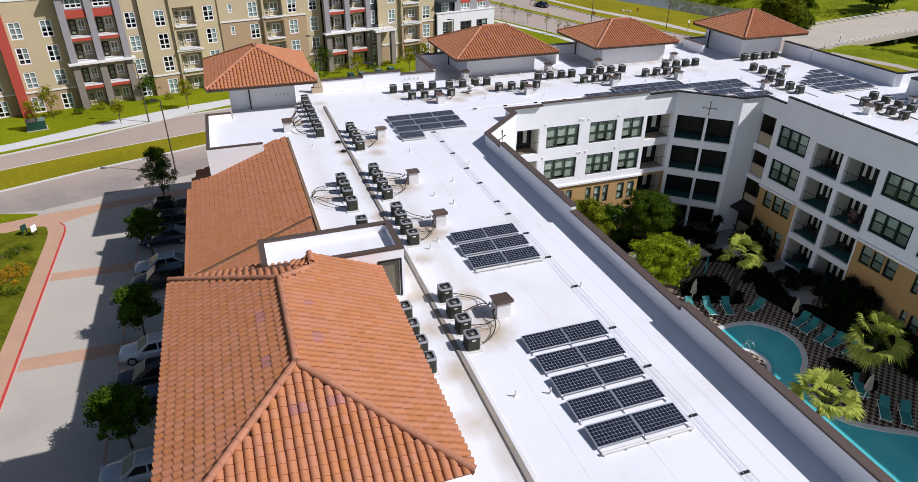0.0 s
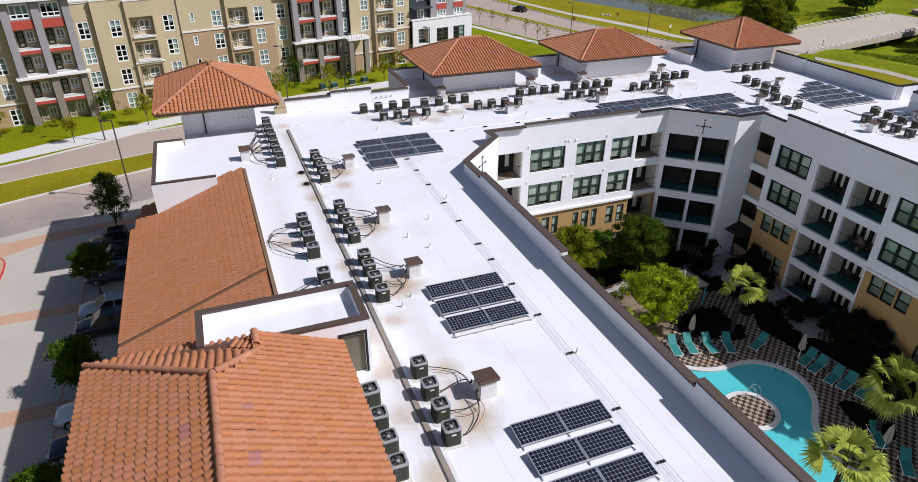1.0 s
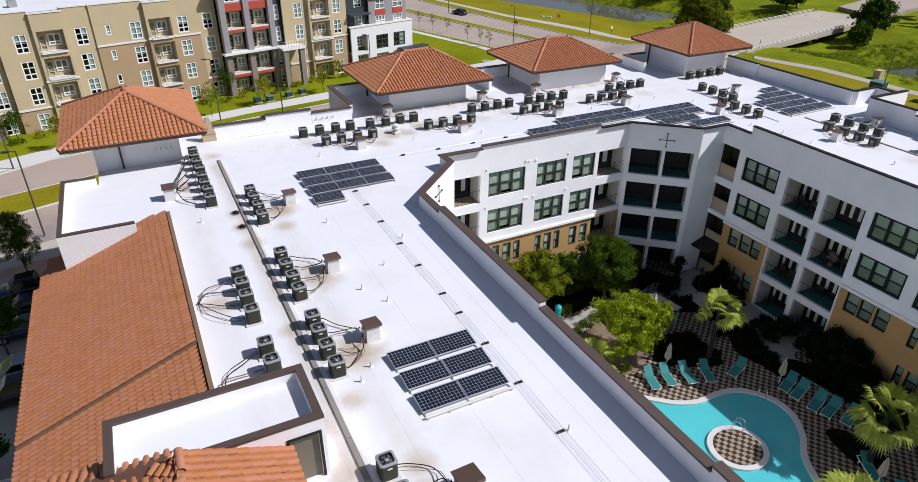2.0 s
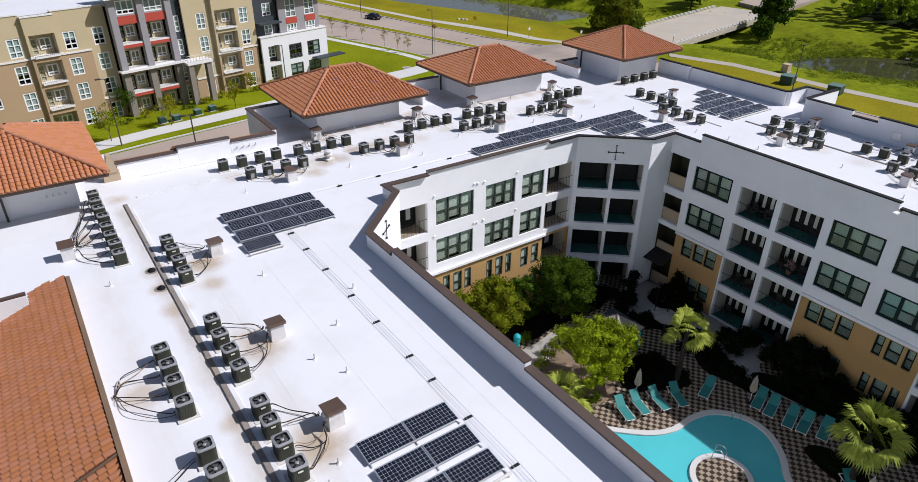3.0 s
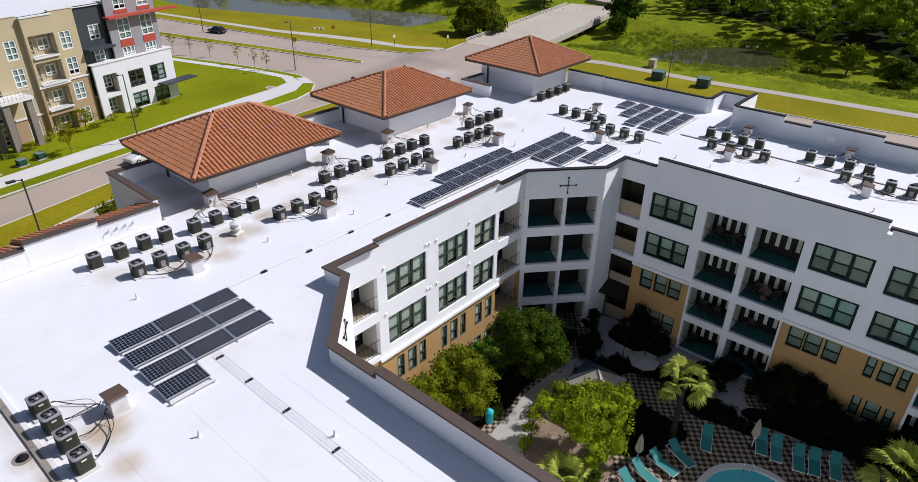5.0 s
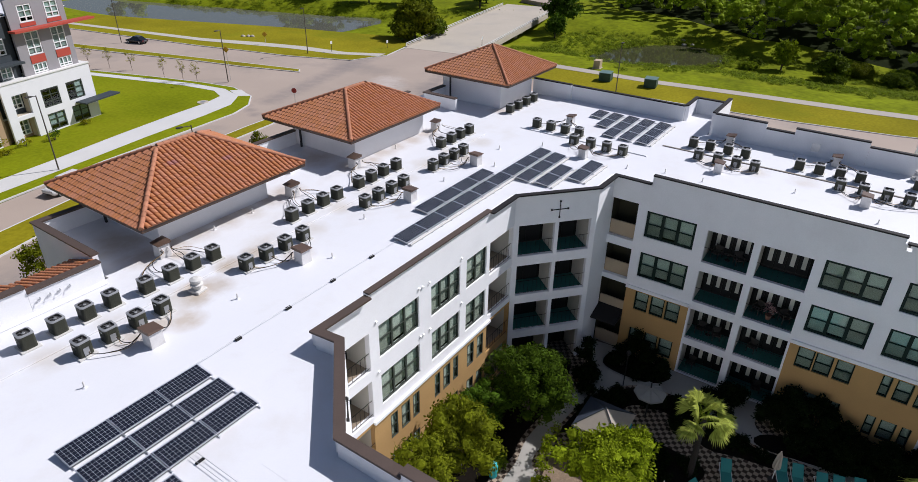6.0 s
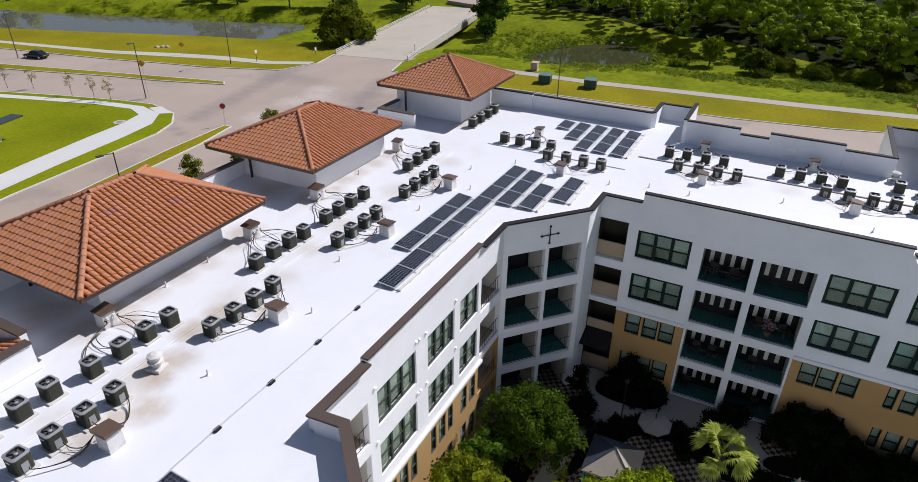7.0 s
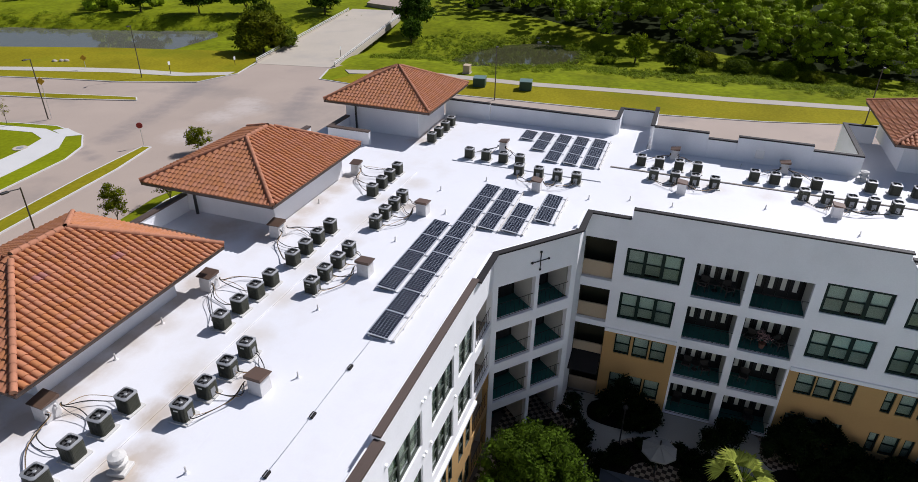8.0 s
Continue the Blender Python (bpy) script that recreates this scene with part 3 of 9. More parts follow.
# chamfered corner with the iron cross, and the wall beside it
diag_holes = [(u0, z0 - 0.05, u1, z1 - 0.1) for z0, z1 in (F4, F3, F2, F1) for u0, u1 in ((0.33, 2.75), (3.0, 5.2))]
wall("wall_northeast", (37.6, 47.05), (41.8, 43.4), 0, 13.4, diag_holes, STUCCO, 0.3, "white stucco chamfered corner with open balconies")
DM = Matrix(((0.7638, 0.6455, 0, 37.6), (-0.6455, 0.7638, 0, 47.05), (0, 0, 1, 0), (0, 0, 0, 1)))
for z0, z1 in (F4, F3, F2, F1):
    for u0 in (0.33, 3.0):
        balcony("diag%.1f" % u0, DM, u0, z0 - 0.05, 2.42 if u0 < 1 else 2.2, z1 - z0 - 0.05, 1.9, "recessed balcony with dark doors and a back wall toned to shade", 2, None, False)
wall("wall_northeast_return", (41.8, 43.403), (44.3, 43.403), 0, 13.4, [], STUCCO, 0.3, "white stucco return wall")
coping("trim_northeast", [(34.68, 46.97), (37.58, 46.97), (41.72, 43.36), (44.2, 43.3), (44.2, 40.95)], 13.402, 0.34, 0.09, mat=CAP_DARK)

# E wing facing the court
EY = 43.4
east_holes = []
for z0, z1 in ((9.1, 11.9), (6.1, 8.5), (3.1, 5.3), (0.1, 2.6)):
    east_holes.append((0.02, z0, 1.85, z1))
for z0, z1 in (F4, F3, F2, F1):
    east_holes += [(EY - 37.02, z0, EY - 34.28, z1), (EY - 33.86, z0, EY - 30.98, z1), (EY - 22.9, z0, EY - 20.1, z1), (EY - 19.7, z0, EY - 16.9, z1)]
TRIPS = [(40.92, 3.2), (30.42, 3.25), (26.35, 3.2), (15.9, 3.2), (11.8, 3.2)]
for z0 in (9.68, 6.62):
    east_holes += [(EY - y, z0, EY - y + w, z0 + 1.9) for y, w in TRIPS]
SMALL_E = [(40.8, 0.95), (39.68, 0.95), (38.62, 0.95), (30.32, 0.95), (29.3, 0.95), (28.18, 0.95), (25.8, 0.52), (25.05, 0.84), (23.98, 0.52), (15.4, 0.95), (14.3, 0.95), (13.2, 0.95)]
for z0 in (3.9, 0.85):
    east_holes += [(EY - y, z0, EY - y + w, z0 + 1.5) for y, w in SMALL_E]
wall("wall_east", (44.12, EY - 0.005), (44.12, -8), 5.72, 13.4, [(a - 0.005, b, c - 0.005, d) for a, b, c, d in east_holes if b > 5.72], STUCCO, 0.3, "white stucco upper storeys of the east wing")
EM = Matrix(((0, 1, 0, 44.12), (-1, 0, 0, EY), (0, 0, 1, 0), (0, 0, 0, 1)))
stretches = [(41.5, 37.15, OCHRE), (37.15, 30.85, STUCCO), (30.85, 23.05, OCHRE), (23.05, 16.75, STUCCO), (16.75, -8, OCHRE)]
for i, (ya, yb, mat) in enumerate(stretches):
    hs = [(h[0] - (EY - ya), h[1], h[2] - (EY - ya), h[3]) for h in east_holes if h[1] < 5.72 and EY - ya <= h[0] and h[2] <= EY - yb]
    x = 44.17 if mat is OCHRE else 44.123
    wall("wall_east_low_%d" % (i + 1), (x, ya - 0.002), (x, yb + 0.002), 0, 5.72, hs, mat, 0.3, "ochre stucco lower storeys" if mat is OCHRE else "white stucco balcony bay")
    if mat is OCHRE:
        setting(boxed("trim_east_band_%d" % (i + 1), 43.98, yb, 5.58, 44.118, ya, 5.8, STUCCO), "white moulded string course", "moulding")
for y in (37.02, 33.86, 22.9, 19.7):
    for z0, z1 in (F4, F3, F2, F1):
        balcony("east%.0f" % (y == 33.86), EM, EY - y, z0, 2.74 if y != 33.86 else 2.88, z1 - z0, 1.8, "recessed balcony with dark glazed doors behind a railing", 4)
for z0 in (9.68, 6.62):
    for y, w in TRIPS:
        window("trip_e%.2f" % w, EM, EY - y, z0, w, 1.9, 3, FRAME_SHADED, label="triple sash window with a dark green frame and cream blinds", bar=0.16)
EML = EM @ pose(0, 0.05, 0)
for z0 in (3.9, 0.85):
    for y, w in SMALL_E:
        window("small_e%.2f" % w, EML, EY - y, z0, w, 1.5, 1, FRAME_SHADED, label="narrow sash window with a dark frame", bar=0.08)
wall("wall_east_parapet_a", (44.12, 40.9), (44.12, 27.2), 13.4, 14.0, [], STUCCO, 0.3, "white stucco parapet of the east wing")
wall("wall_east_parapet_b", (44.12, 27.197), (44.12, -8), 13.4, 13.65, [], STUCCO, 0.3, "white stucco parapet of the east wing")
coping("trim_east_a", [(44.2, 40.9), (44.2, 27.15)], 14.002, 0.32, 0.09, mat=CAP_DARK)
coping("trim_east_b", [(44.2, 27.1), (44.2, -8)], 13.652, 0.32, 0.09, mat=CAP_DARK)
# dark awning over the door at the foot of the stairs
bm = bmesh.new()
prism(bm, [(43.0, 41.55), (44.465, 41.55), (44.465, 43.4), (43.0, 43.4)], 2.75, [2.8, 3.35, 3.35, 2.8])
tagged(part("awning", bm, CAP_DARK), "dark sheet awning over the stair door", "awning")
# stair recess between the corner and the east wing
# Olive close to black puts the stair recess's shade into its walls.
STAIR_SHADE = material("shade_toned_stair_stucco", (0.055, 0.05, 0.03), 0.9, vary=0.08, fine=0.04, spec=0.2)
stair = thing("stair_landing", "open stair landings with inner walls darkened for shade", "landing", (44.12, 43.0, 0), kind="structure")
boxed("back_wall", 1.6, -1.6, 0.0, 1.7, 0.38, 12.1, STAIR_SHADE, stair)
boxed("side_wall", 0.2, 0.39, 0.0, 1.7, 0.49, 12.1, STAIR_SHADE, stair)
for z in (0.0, 3.0, 6.05, 9.1):
    boxed("landing", 0.33, -1.5, z - 0.1, 1.596, 0.38, z + 0.06, CONCRETE, stair)
    boxed("guard_wall", 0.34, -1.45, z + 0.064, 0.44, 0.38, z + 1.05, TAN, stair)

# inner walls and floors behind the facades
for i, z in enumerate((0.02, 3.05, 6.0, 9.0)):
    setting(boxed("floor_east_%d" % (i + 1), 46.2, -7.9, z - 0.15, 57.9, 40.9, z, CONCRETE), "plain grey storey floor", "floor")
# Added near-black walls stand for the darkness of the rooms.
setting(boxed("wall_inner_east", 46.0, -7.9, 0.1, 46.15, 43, 12.05, ROOM), "near-black wall standing in for unlit rooms behind windows", "wall")
setting(boxed("wall_inner_north", 18.5, 48.8, 0.1, 46, 48.95, 12.05, ROOM), "near-black wall standing in for unlit rooms behind windows", "wall")


def iron_cross(m, label):
    """A wrought iron anchor cross on a wall."""
    ob = tagged(new("iron_cross"), label, "ornament")
    bm = bmesh.new()
    tube(bm, [(-0.55, -0.05, 0), (0.55, -0.05, 0)], 0.027)
    part("bar", bm, RAIL, ob)
    bm = bmesh.new()
    tube(bm, [(0, -0.05, -0.55), (0, -0.05, 0.55)], 0.027)
    part("bar", bm, RAIL, ob)
    for x, z in ((-0.55, 0), (0.55, 0), (0, -0.55), (0, 0.55)):
        bm = bmesh.new()
        box(bm, x - 0.05, -0.085, z - 0.05, x + 0.05, 0.0, z + 0.05)
        part("boss", bm, RAIL, ob)
    ob.matrix_basis = m
    return ob


iron_cross(DM @ pose(2.95, -0.03, 12.2), "black wrought iron cross on white stucco")
dn = d_nw.normalized()
NWM = Matrix(((dn.x, -dn.y, 0, 17.4), (dn.y, dn.x, 0, 42.1), (0, 0, 1, 0), (0, 0, 0, 1)))
iron_cross(NWM @ pose(2.30, -0.03, 12.38), "black wrought iron cross on the chamfered wall")

# outer walls and parapets on the street sides
def parapet(tag, pts, z0, zt, label="white stucco parapet with a brown coping", cap=0.42, thick=0.28):
    for k, (a, b) in enumerate(zip(pts, pts[1:])):
        d = (Vector(b) - Vector(a)).normalized()
        n = Vector((-d.y, d.x)) * thick / 2
        e = d * (thick / 2 - 0.002) if k < len(pts) - 2 else d * 0
        s = d * (thick / 2 + 0.002) if k else d * 0
        a2, b2 = Vector(a) + s, Vector(b) + e
        prism_pts = [a2 + n, a2 - n, b2 - n, b2 + n]
        setting(prismed("wall_%s_%d" % (tag, k + 1), [tuple(p) for p in prism_pts], z0, zt, STUCCO), label, "wall")
    coping("trim_%s" % tag, pts, zt + 0.002, 0.32 if tag.startswith("east") else cap, mat=CAP_DARK if tag.startswith("east") else None)


parapet("north_a", [(7.7, 59.5), (11.6, 59.5)], 9.0, 13.6)
parapet("north_b", [(11.61, 59.5), (15.2, 59.5)], 9.0, 13.9)
parapet("north_c", [(15.21, 59.5), (18.6, 59.5)], 9.0, 13.6)
parapet("terrace_a", [(18.8, 60.2), (18.8, 66.1), (22.3, 66.1)], 0.0, 13.6)
parapet("terrace_b", [(33.2, 62.0), (33.2, 66.1), (37.3, 66.1)], 0.0, 13.6)
parapet("terrace_c", [(51.2, 61.0), (51.2, 64.3), (54.0, 64.3)], 0.0, 13.6)
parapet("street_a", [(29.8, 66.1), (33.05, 66.1)], 0.0, 13.4)
parapet("street_b", [(45.2, 66.1), (51.05, 66.1)], 0.0, 13.4)
parapet("east_a", [(60.2, 58.3), (60.2, 54.4)], 0.0, 13.95)
parapet("east_b", [(60.45, 54.38), (60.45, 44.2), (60.75, 44.0), (63.5, 44.0), (63.5, 41.2)], 0.0, 13.85)
parapet("east_c", [(63.3, 41.2), (58.5, 41.2)], 0.0, 14.3)
for i, (ya, yb, zt) in enumerate(((41.05, 37.2, 14.35), (37.19, 35.2, 13.95), (35.19, 30.3, 14.35), (30.29, 27.3, 14.0))):
    parapet("east_d%d" % (i + 1), [(58.25, ya), (58.25, yb)], 0.0, zt)
parapet("east_e", [(58.4, 27.2), (66.0, 27.2), (66.0, 25.0)], 0.0, 13.9)
parapet("low_roof", [(1.4, 46.25), (-2.35, 46.25), (-2.35, 54.1), (-0.5, 54.1)], 0.0, 13.05, cap=0.24)
wall("wall_west", (-3.4, 48.2), (-3.4, -8), 0, 10.2, [], STUCCO, 0.3, "white stucco street wall under the tiled eave")
wall("wall_north_street_west", (7.8, 64.6), (-0.4, 64.6), 0, R - 0.5, [], STUCCO, 0.3, "white stucco street wall")
wall("wall_terrace_west", (18.75, 66.25), (18.75, 62.36), 0, R - 0.5, [], STUCCO, 0.3, "white stucco street wall")
wall("wall_north_street", (60.4, 66.25), (18.76, 66.25), 0, R - 0.5, [], STUCCO, 0.3, "white stucco street wall")
wall("wall_east_street", (60.45, 41), (60.45, 66.2), 0, R - 0.5, [], STUCCO, 0.3, "white stucco street wall")
wall("wall_east_street_south", (58.3, -8), (58.3, 41), 0, R - 0.5, [], STUCCO, 0.3, "white stucco street wall")
pier = setting(prismed("wall_pier", [(6.75, 59.1), (7.75, 59.1), (7.75, 59.5), (6.75, 59.5)], R, [13.1, 13.3, 13.3, 13.1], TAN), "tan stucco tapered pier end", "wall")
bm = bmesh.new()
prism(bm, [(6.95, 59.05), (7.7, 59.05), (7.7, 59.55), (6.95, 59.55)], R + 0.6, 14.4)
for v in bm.verts:
    if v.co.z > 14:
        v.co.x = 7.33 + (v.co.x - 7.33) * 0.35
setting(part("wall_pier_cap", bm, TAN), "tan stucco tapered pier", "wall")


# ---- tiled roofs ----
TW, TL = 0.285, 0.34
PROFILE = [(0.0, 0.0), (0.008, 0.03), (0.05, 0.072), (0.115, 0.086), (0.18, 0.072), (0.222, 0.03), (0.232, 0.0), (0.285, -0.004)]


def tile_data(lift=0.046, over=0.045):
    vs, fs = [], []
    for y, dz in ((0.0, lift), (TL + over, 0.004), (0.0, lift)):
        vs += [(x, y, z + dz) for x, z in PROFILE]
    vs += [(x, 0.004, 0.0) for x, z in PROFILE]
    k = len(PROFILE)
    for i in range(k - 1):
        fs.append((i, i + 1, k + i + 1, k + i))
        fs.append((3 * k + i, 3 * k + i + 1, 2 * k + i + 1, 2 * k + i))
    return vs, fs


TILE_V, TILE_F = tile_data()
TILE_MESH = bpy.data.meshes.new("roof_tile")
TILE_MESH.from_pydata(TILE_V, [], TILE_F)
TILE_MESH.materials.append(TILE)
for p in TILE_MESH.polygons:
    p.use_smooth = True
MAUVE_MESH = TILE_MESH.copy()
MAUVE_MESH.materials[0] = TILE_MAUVE
bm = bmesh.new()
tube(bm, [(0, 0, -0.035), (0, 0.43, -0.047)], [0.135, 0.125], 12)
bmesh.ops.delete(bm, geom=[f for f in bm.faces if len(f.verts) > 4], context="FACES_ONLY")
bmesh.ops.recalc_face_normals(bm, faces=bm.faces[:])
RIDGE_MESH = bpy.data.meshes.new("ridge_tile")
bm.to_mesh(RIDGE_MESH)
bm.free()
RIDGE_MESH.materials.append(TILE_RIDGE)
for p in RIDGE_MESH.polygons:
    p.use_smooth = True
bm = bmesh.new()
tube(bm, [(0, 0.01, -0.035), (0, 0.06, -0.036)], 0.122, 12)
bmesh.ops.recalc_face_normals(bm, faces=bm.faces[:])
PLUG_MESH = bpy.data.meshes.new("mortar_plug")
bm.to_mesh(PLUG_MESH)
bm.free()
PLUG_MESH.materials.append(MORTAR)


def inside(poly, a, b):
    """Whether a plan point lies in a closed outline."""
    hit = False
    for (x0, y0), (x1, y1) in zip(poly, poly[1:] + poly[:1]):
        if (y0 > b) != (y1 > b) and a < (x1 - x0) * (b - y0) / (y1 - y0) + x0:
            hit = not hit
    return hit


def tiled_roof(name, label, planes, ridges, near, mauve=(), singles=300):
    """Barrel-tiled slopes. planes: outlines in space, the first edge being the eave; the tiles nearest to the plan point near are pieces of their own."""
    ob = tagged(new(name), label, "roof")
    places = []
    for corners in planes:
        c = [Vector(p) for p in corners]
        e = (c[1] - c[0]).normalized()
        n = e.cross(c[2] - c[0]).normalized()
        if n.z < 0:
            n = -n
        s = n.cross(e)
        flat = [((p - c[0]).dot(e), (p - c[0]).dot(s)) for p in c]
        sheet("underlay", [tuple(p - n * 0.01) for p in c] + [tuple(p - n * 0.16) for p in c],
              [tuple(range(len(c))), tuple(range(2 * len(c) - 1, len(c) - 1, -1))] + [(i, (i + 1) % len(c), (i + 1) % len(c) + len(c), i + len(c)) for i in range(len(c))], UNDERLAY, ob)
        amin, amax = min(f[0] for f in flat), max(f[0] for f in flat)
        bmax = max(f[1] for f in flat)
        courses = max(1, round(bmax / TL))
        pitch = bmax / courses
        for j in range(courses):
            for i in range(int((amax - amin) / TW) + 2):
                a, b = amin + i * TW, j * pitch - 0.05
                mid = min(bmax - 0.01, max(0.02, b + pitch * 0.5))
                if inside(flat, a + TW * 0.28, mid) and inside(flat, a + TW * 0.62, mid):
                    jit = random.uniform(-0.004, 0.004)
                    o = c[0] + e * (a + random.uniform(-0.006, 0.006)) + s * (b + random.uniform(-0.008, 0.008)) + n * (0.01 + jit)
                    places.append((o, e, s, n))
    places.sort(key=lambda q: (q[0].x - near[0]) ** 2 + (q[0].y - near[1]) ** 2)
    odd = set()
    for x, y in mauve:
        k = min(range(min(singles, len(places))), key=lambda q: (places[q][0].x - x) ** 2 + (places[q][0].y - y) ** 2)
        o, e = places[k][0], places[k][1] * TW
        odd |= {k, min(range(min(singles, len(places))), key=lambda q: (places[q][0] - o - e).length)}
    for i, (o, e, s, n) in enumerate(places[:singles]):
        t = new("roof_tile", MAUVE_MESH if i in odd else TILE_MESH)
        t.parent = ob
        t.matrix_basis = Matrix(((e.x, s.x, n.x, o.x), (e.y, s.y, n.y, o.y), (e.z, s.z, n.z, o.z), (0, 0, 0, 1)))
    rest = places[singles:]
    if rest:
        tv = np.array(TILE_V)
        k = len(tv)
        vs = np.concatenate([np.array(o) + tv[:, :1] * np.array(e) + tv[:, 1:2] * np.array(s) + tv[:, 2:] * np.array(n) for o, e, s, n in rest])
        fs = (np.array(TILE_F)[None] + (np.arange(len(rest)) * k)[:, None, None]).reshape(-1, 4)
        field = sheet("tile_field", vs.tolist(), fs.tolist(), TILES, ob, smooth=True)
        field["kind"] = "stuff"
    for p, q in ridges:
        p, q = Vector(p), Vector(q)
        d = (q - p).normalized()
        x = d.cross(Vector((0, 0, 1))).normalized()
        z = x.cross(d)
        for i in range(max(1, int((q - p).length / 0.4))):
            o = p + d * (i * 0.4) + Vector((0, 0, 0.105))
            for piece, mesh in (("ridge_tile", RIDGE_MESH), ("mortar_plug", PLUG_MESH))[:1 if i else 2]:
                t = new(piece, mesh)
                t.parent = ob
                t.matrix_basis = Matrix(((x.x, d.x, z.x, o.x), (x.y, d.y, z.y, o.y), (x.z, d.z, z.z, o.z), (0, 0, 0, 1)))
    return ob


def hip(name, label, x0, y0, x1, y1, ze, zr, ra, rb, near, mauve=(), soffit=True):
    """A hipped roof on a rectangle, its ridge from ra to rb."""
    a, b, c, d = (x0, y0, ze), (x1, y0, ze), (x1, y1, ze), (x0, y1, ze)
    ra, rb = (*ra, zr), (*rb, zr)
    if abs(ra[0] - rb[0]) >= abs(ra[1] - rb[1]):
        planes = [[a, b, rb, ra], [b, c, rb], [c, d, ra, rb], [d, a, ra]] if ra != rb else [[a, b, ra], [b, c, ra], [c, d, ra], [d, a, ra]]
        ridges = [(a, ra), (d, ra), (b, rb), (c, rb), (ra, rb)]
    else:
        planes = [[a, b, ra], [b, c, rb, ra], [c, d, rb], [d, a, ra, rb]]
        ridges = [(a, ra), (b, ra), (c, rb), (d, rb), (ra, rb)]
    if ra == rb:
        ridges = [(p, ra) for p in (a, b, c, d)]
    ob = tiled_roof(name, label, planes, ridges, near, mauve)
    if soffit:
        boxed("soffit", x0 + 0.06, y0 + 0.06, ze - 0.2, x1 - 0.06, y1 - 0.06, ze - 0.165, CAP, ob)
        bm = bmesh.new()
        for u0, v0, u1, v1 in ((x0 + 0.02, y0 + 0.02, x1 - 0.02, y0 + 0.055), (x0 + 0.02, y1 - 0.055, x1 - 0.02, y1 - 0.02), (x0 + 0.02, y0 + 0.056, x0 + 0.055, y1 - 0.056), (x1 - 0.055, y0 + 0.056, x1 - 0.02, y1 - 0.056)):
            box(bm, u0, v0, ze - 0.22, u1, v1, ze - 0.02)
        part("fascia", bm, CAP, ob)
    return ob


LABEL = "orange terracotta barrel tiles on a hipped tower roof"
hip("tiled_roof", LABEL, -2.1, 54.3, 6.75, 64.6, 15.05, 17.1, (2.3, 58.9), (2.3, 60.0), (2, 54))
hip("tiled_roof", LABEL, 20.6, 58.7, 31.6, 68.1, 14.7, 16.7, (25.0, 63.4), (27.6, 63.4), (25.5, 61.5), ((24.53, 61.86), (27.35, 60.97)))
hip("tiled_roof", LABEL, 36.0, 59.0, 46.15, 67.9, 14.7, 16.5, (40.3, 63.45), (42.6, 63.45), (38, 59))
hip("tiled_roof", LABEL, 53.0, 56.9, 61.8, 65.8, 15.05, 17.1, (57.4, 61.3), (57.4, 61.3), (54, 57))
hip("tiled_roof", LABEL, 58.8, 15.4, 69.5, 25.45, 15.0, 17.1, (64.0, 20.4), (64.3, 20.4), (59, 25))
# the large roof over the entrance block: hipped, with a lower ridge running on to the flat bay
ZR, ZE = 16.45, 14.58
RX, EX, WX, NY = 0.5, 5.0, -3.95, 26.35
S0 = 12.35
P1, P2 = (RX, 16.75, ZR), (RX, 21.95, ZR)
x5 = 1.95
z5 = ZR - (x5 - RX) * (ZR - ZE) / (EX - RX)
P5, P4 = (x5, 21.95 + (x5 - RX), z5), (x5, 24.55, z5)
planes = [
    [(EX, S0, ZE), (EX, 24.55, ZE), P4, P5, P2, P1],
    [(WX, NY, ZE), (WX, S0, ZE), P1, P2],
    [(WX, S0, ZE), (EX, S0, ZE), P1],
    [(1.95, NY - 0.02, ZE), (WX, NY, ZE), P2, P5, (1.35, 24.5, z5 - 0.25)],
    [(-0.6, 24.55, z5 - 1.05), (1.9 - 1.2, 23.3, z5 - 0.52), P5, P4],
]
tiled_roof("tiled_roof", "weathered orange terracotta barrel tiles on the large hipped roof", planes,
           [((WX, S0, ZE), P1), ((EX, S0, ZE), P1), (P1, P2), ((WX, NY, ZE), P2), (P5, P2), (P4, P5)], (0.3, 17.5), ((-0.08, 15.24), (1.06, 15.21), (-0.34, 21.1), (-0.38, 17.76), (1.5, 21.4), (1.38, 17.93)))
RAKE = material("dull_brown_rake_metal", (0.24, 0.155, 0.095), 0.6, metal=0.2, vary=0.15, fine=0.1)
# tiled slope towards the car park
MX0, MX1, MZ0, MZ1 = -4.15, 3.1, 10.35, 13.15
tiled_roof("tiled_roof", "long orange terracotta tiled slope above the car park", [[(MX0, 45.3, MZ0), (MX0, 33.35, MZ0), (MX1, 33.35, MZ1), (MX1, 46.9, MZ1), (-3.5, 48.6, MZ0 + 0.25)]], [], (1, 36))
tiled_roof("tiled_roof", "lower orange tiled slope beside the flat bay", [[(MX0, 33.33, MZ0 - 0.12), (MX0, 24.0, MZ0 - 0.12), (MX1, 24.0, MZ1 - 0.12), (MX1, 33.33, MZ1 - 0.12)]], [], (-1, 29))
setting(prismed("trim_rake", [(MX0 - 0.05, 33.31), (MX1, 33.31), (MX1, 33.37), (MX0 - 0.05, 33.37)], MZ0 - 0.2, [MZ0 + 0.05, MZ1 + 0.05, MZ1 + 0.05, MZ0 + 0.05], RAKE), "thin brown flashing at the step between tiled slopes", "flashing")
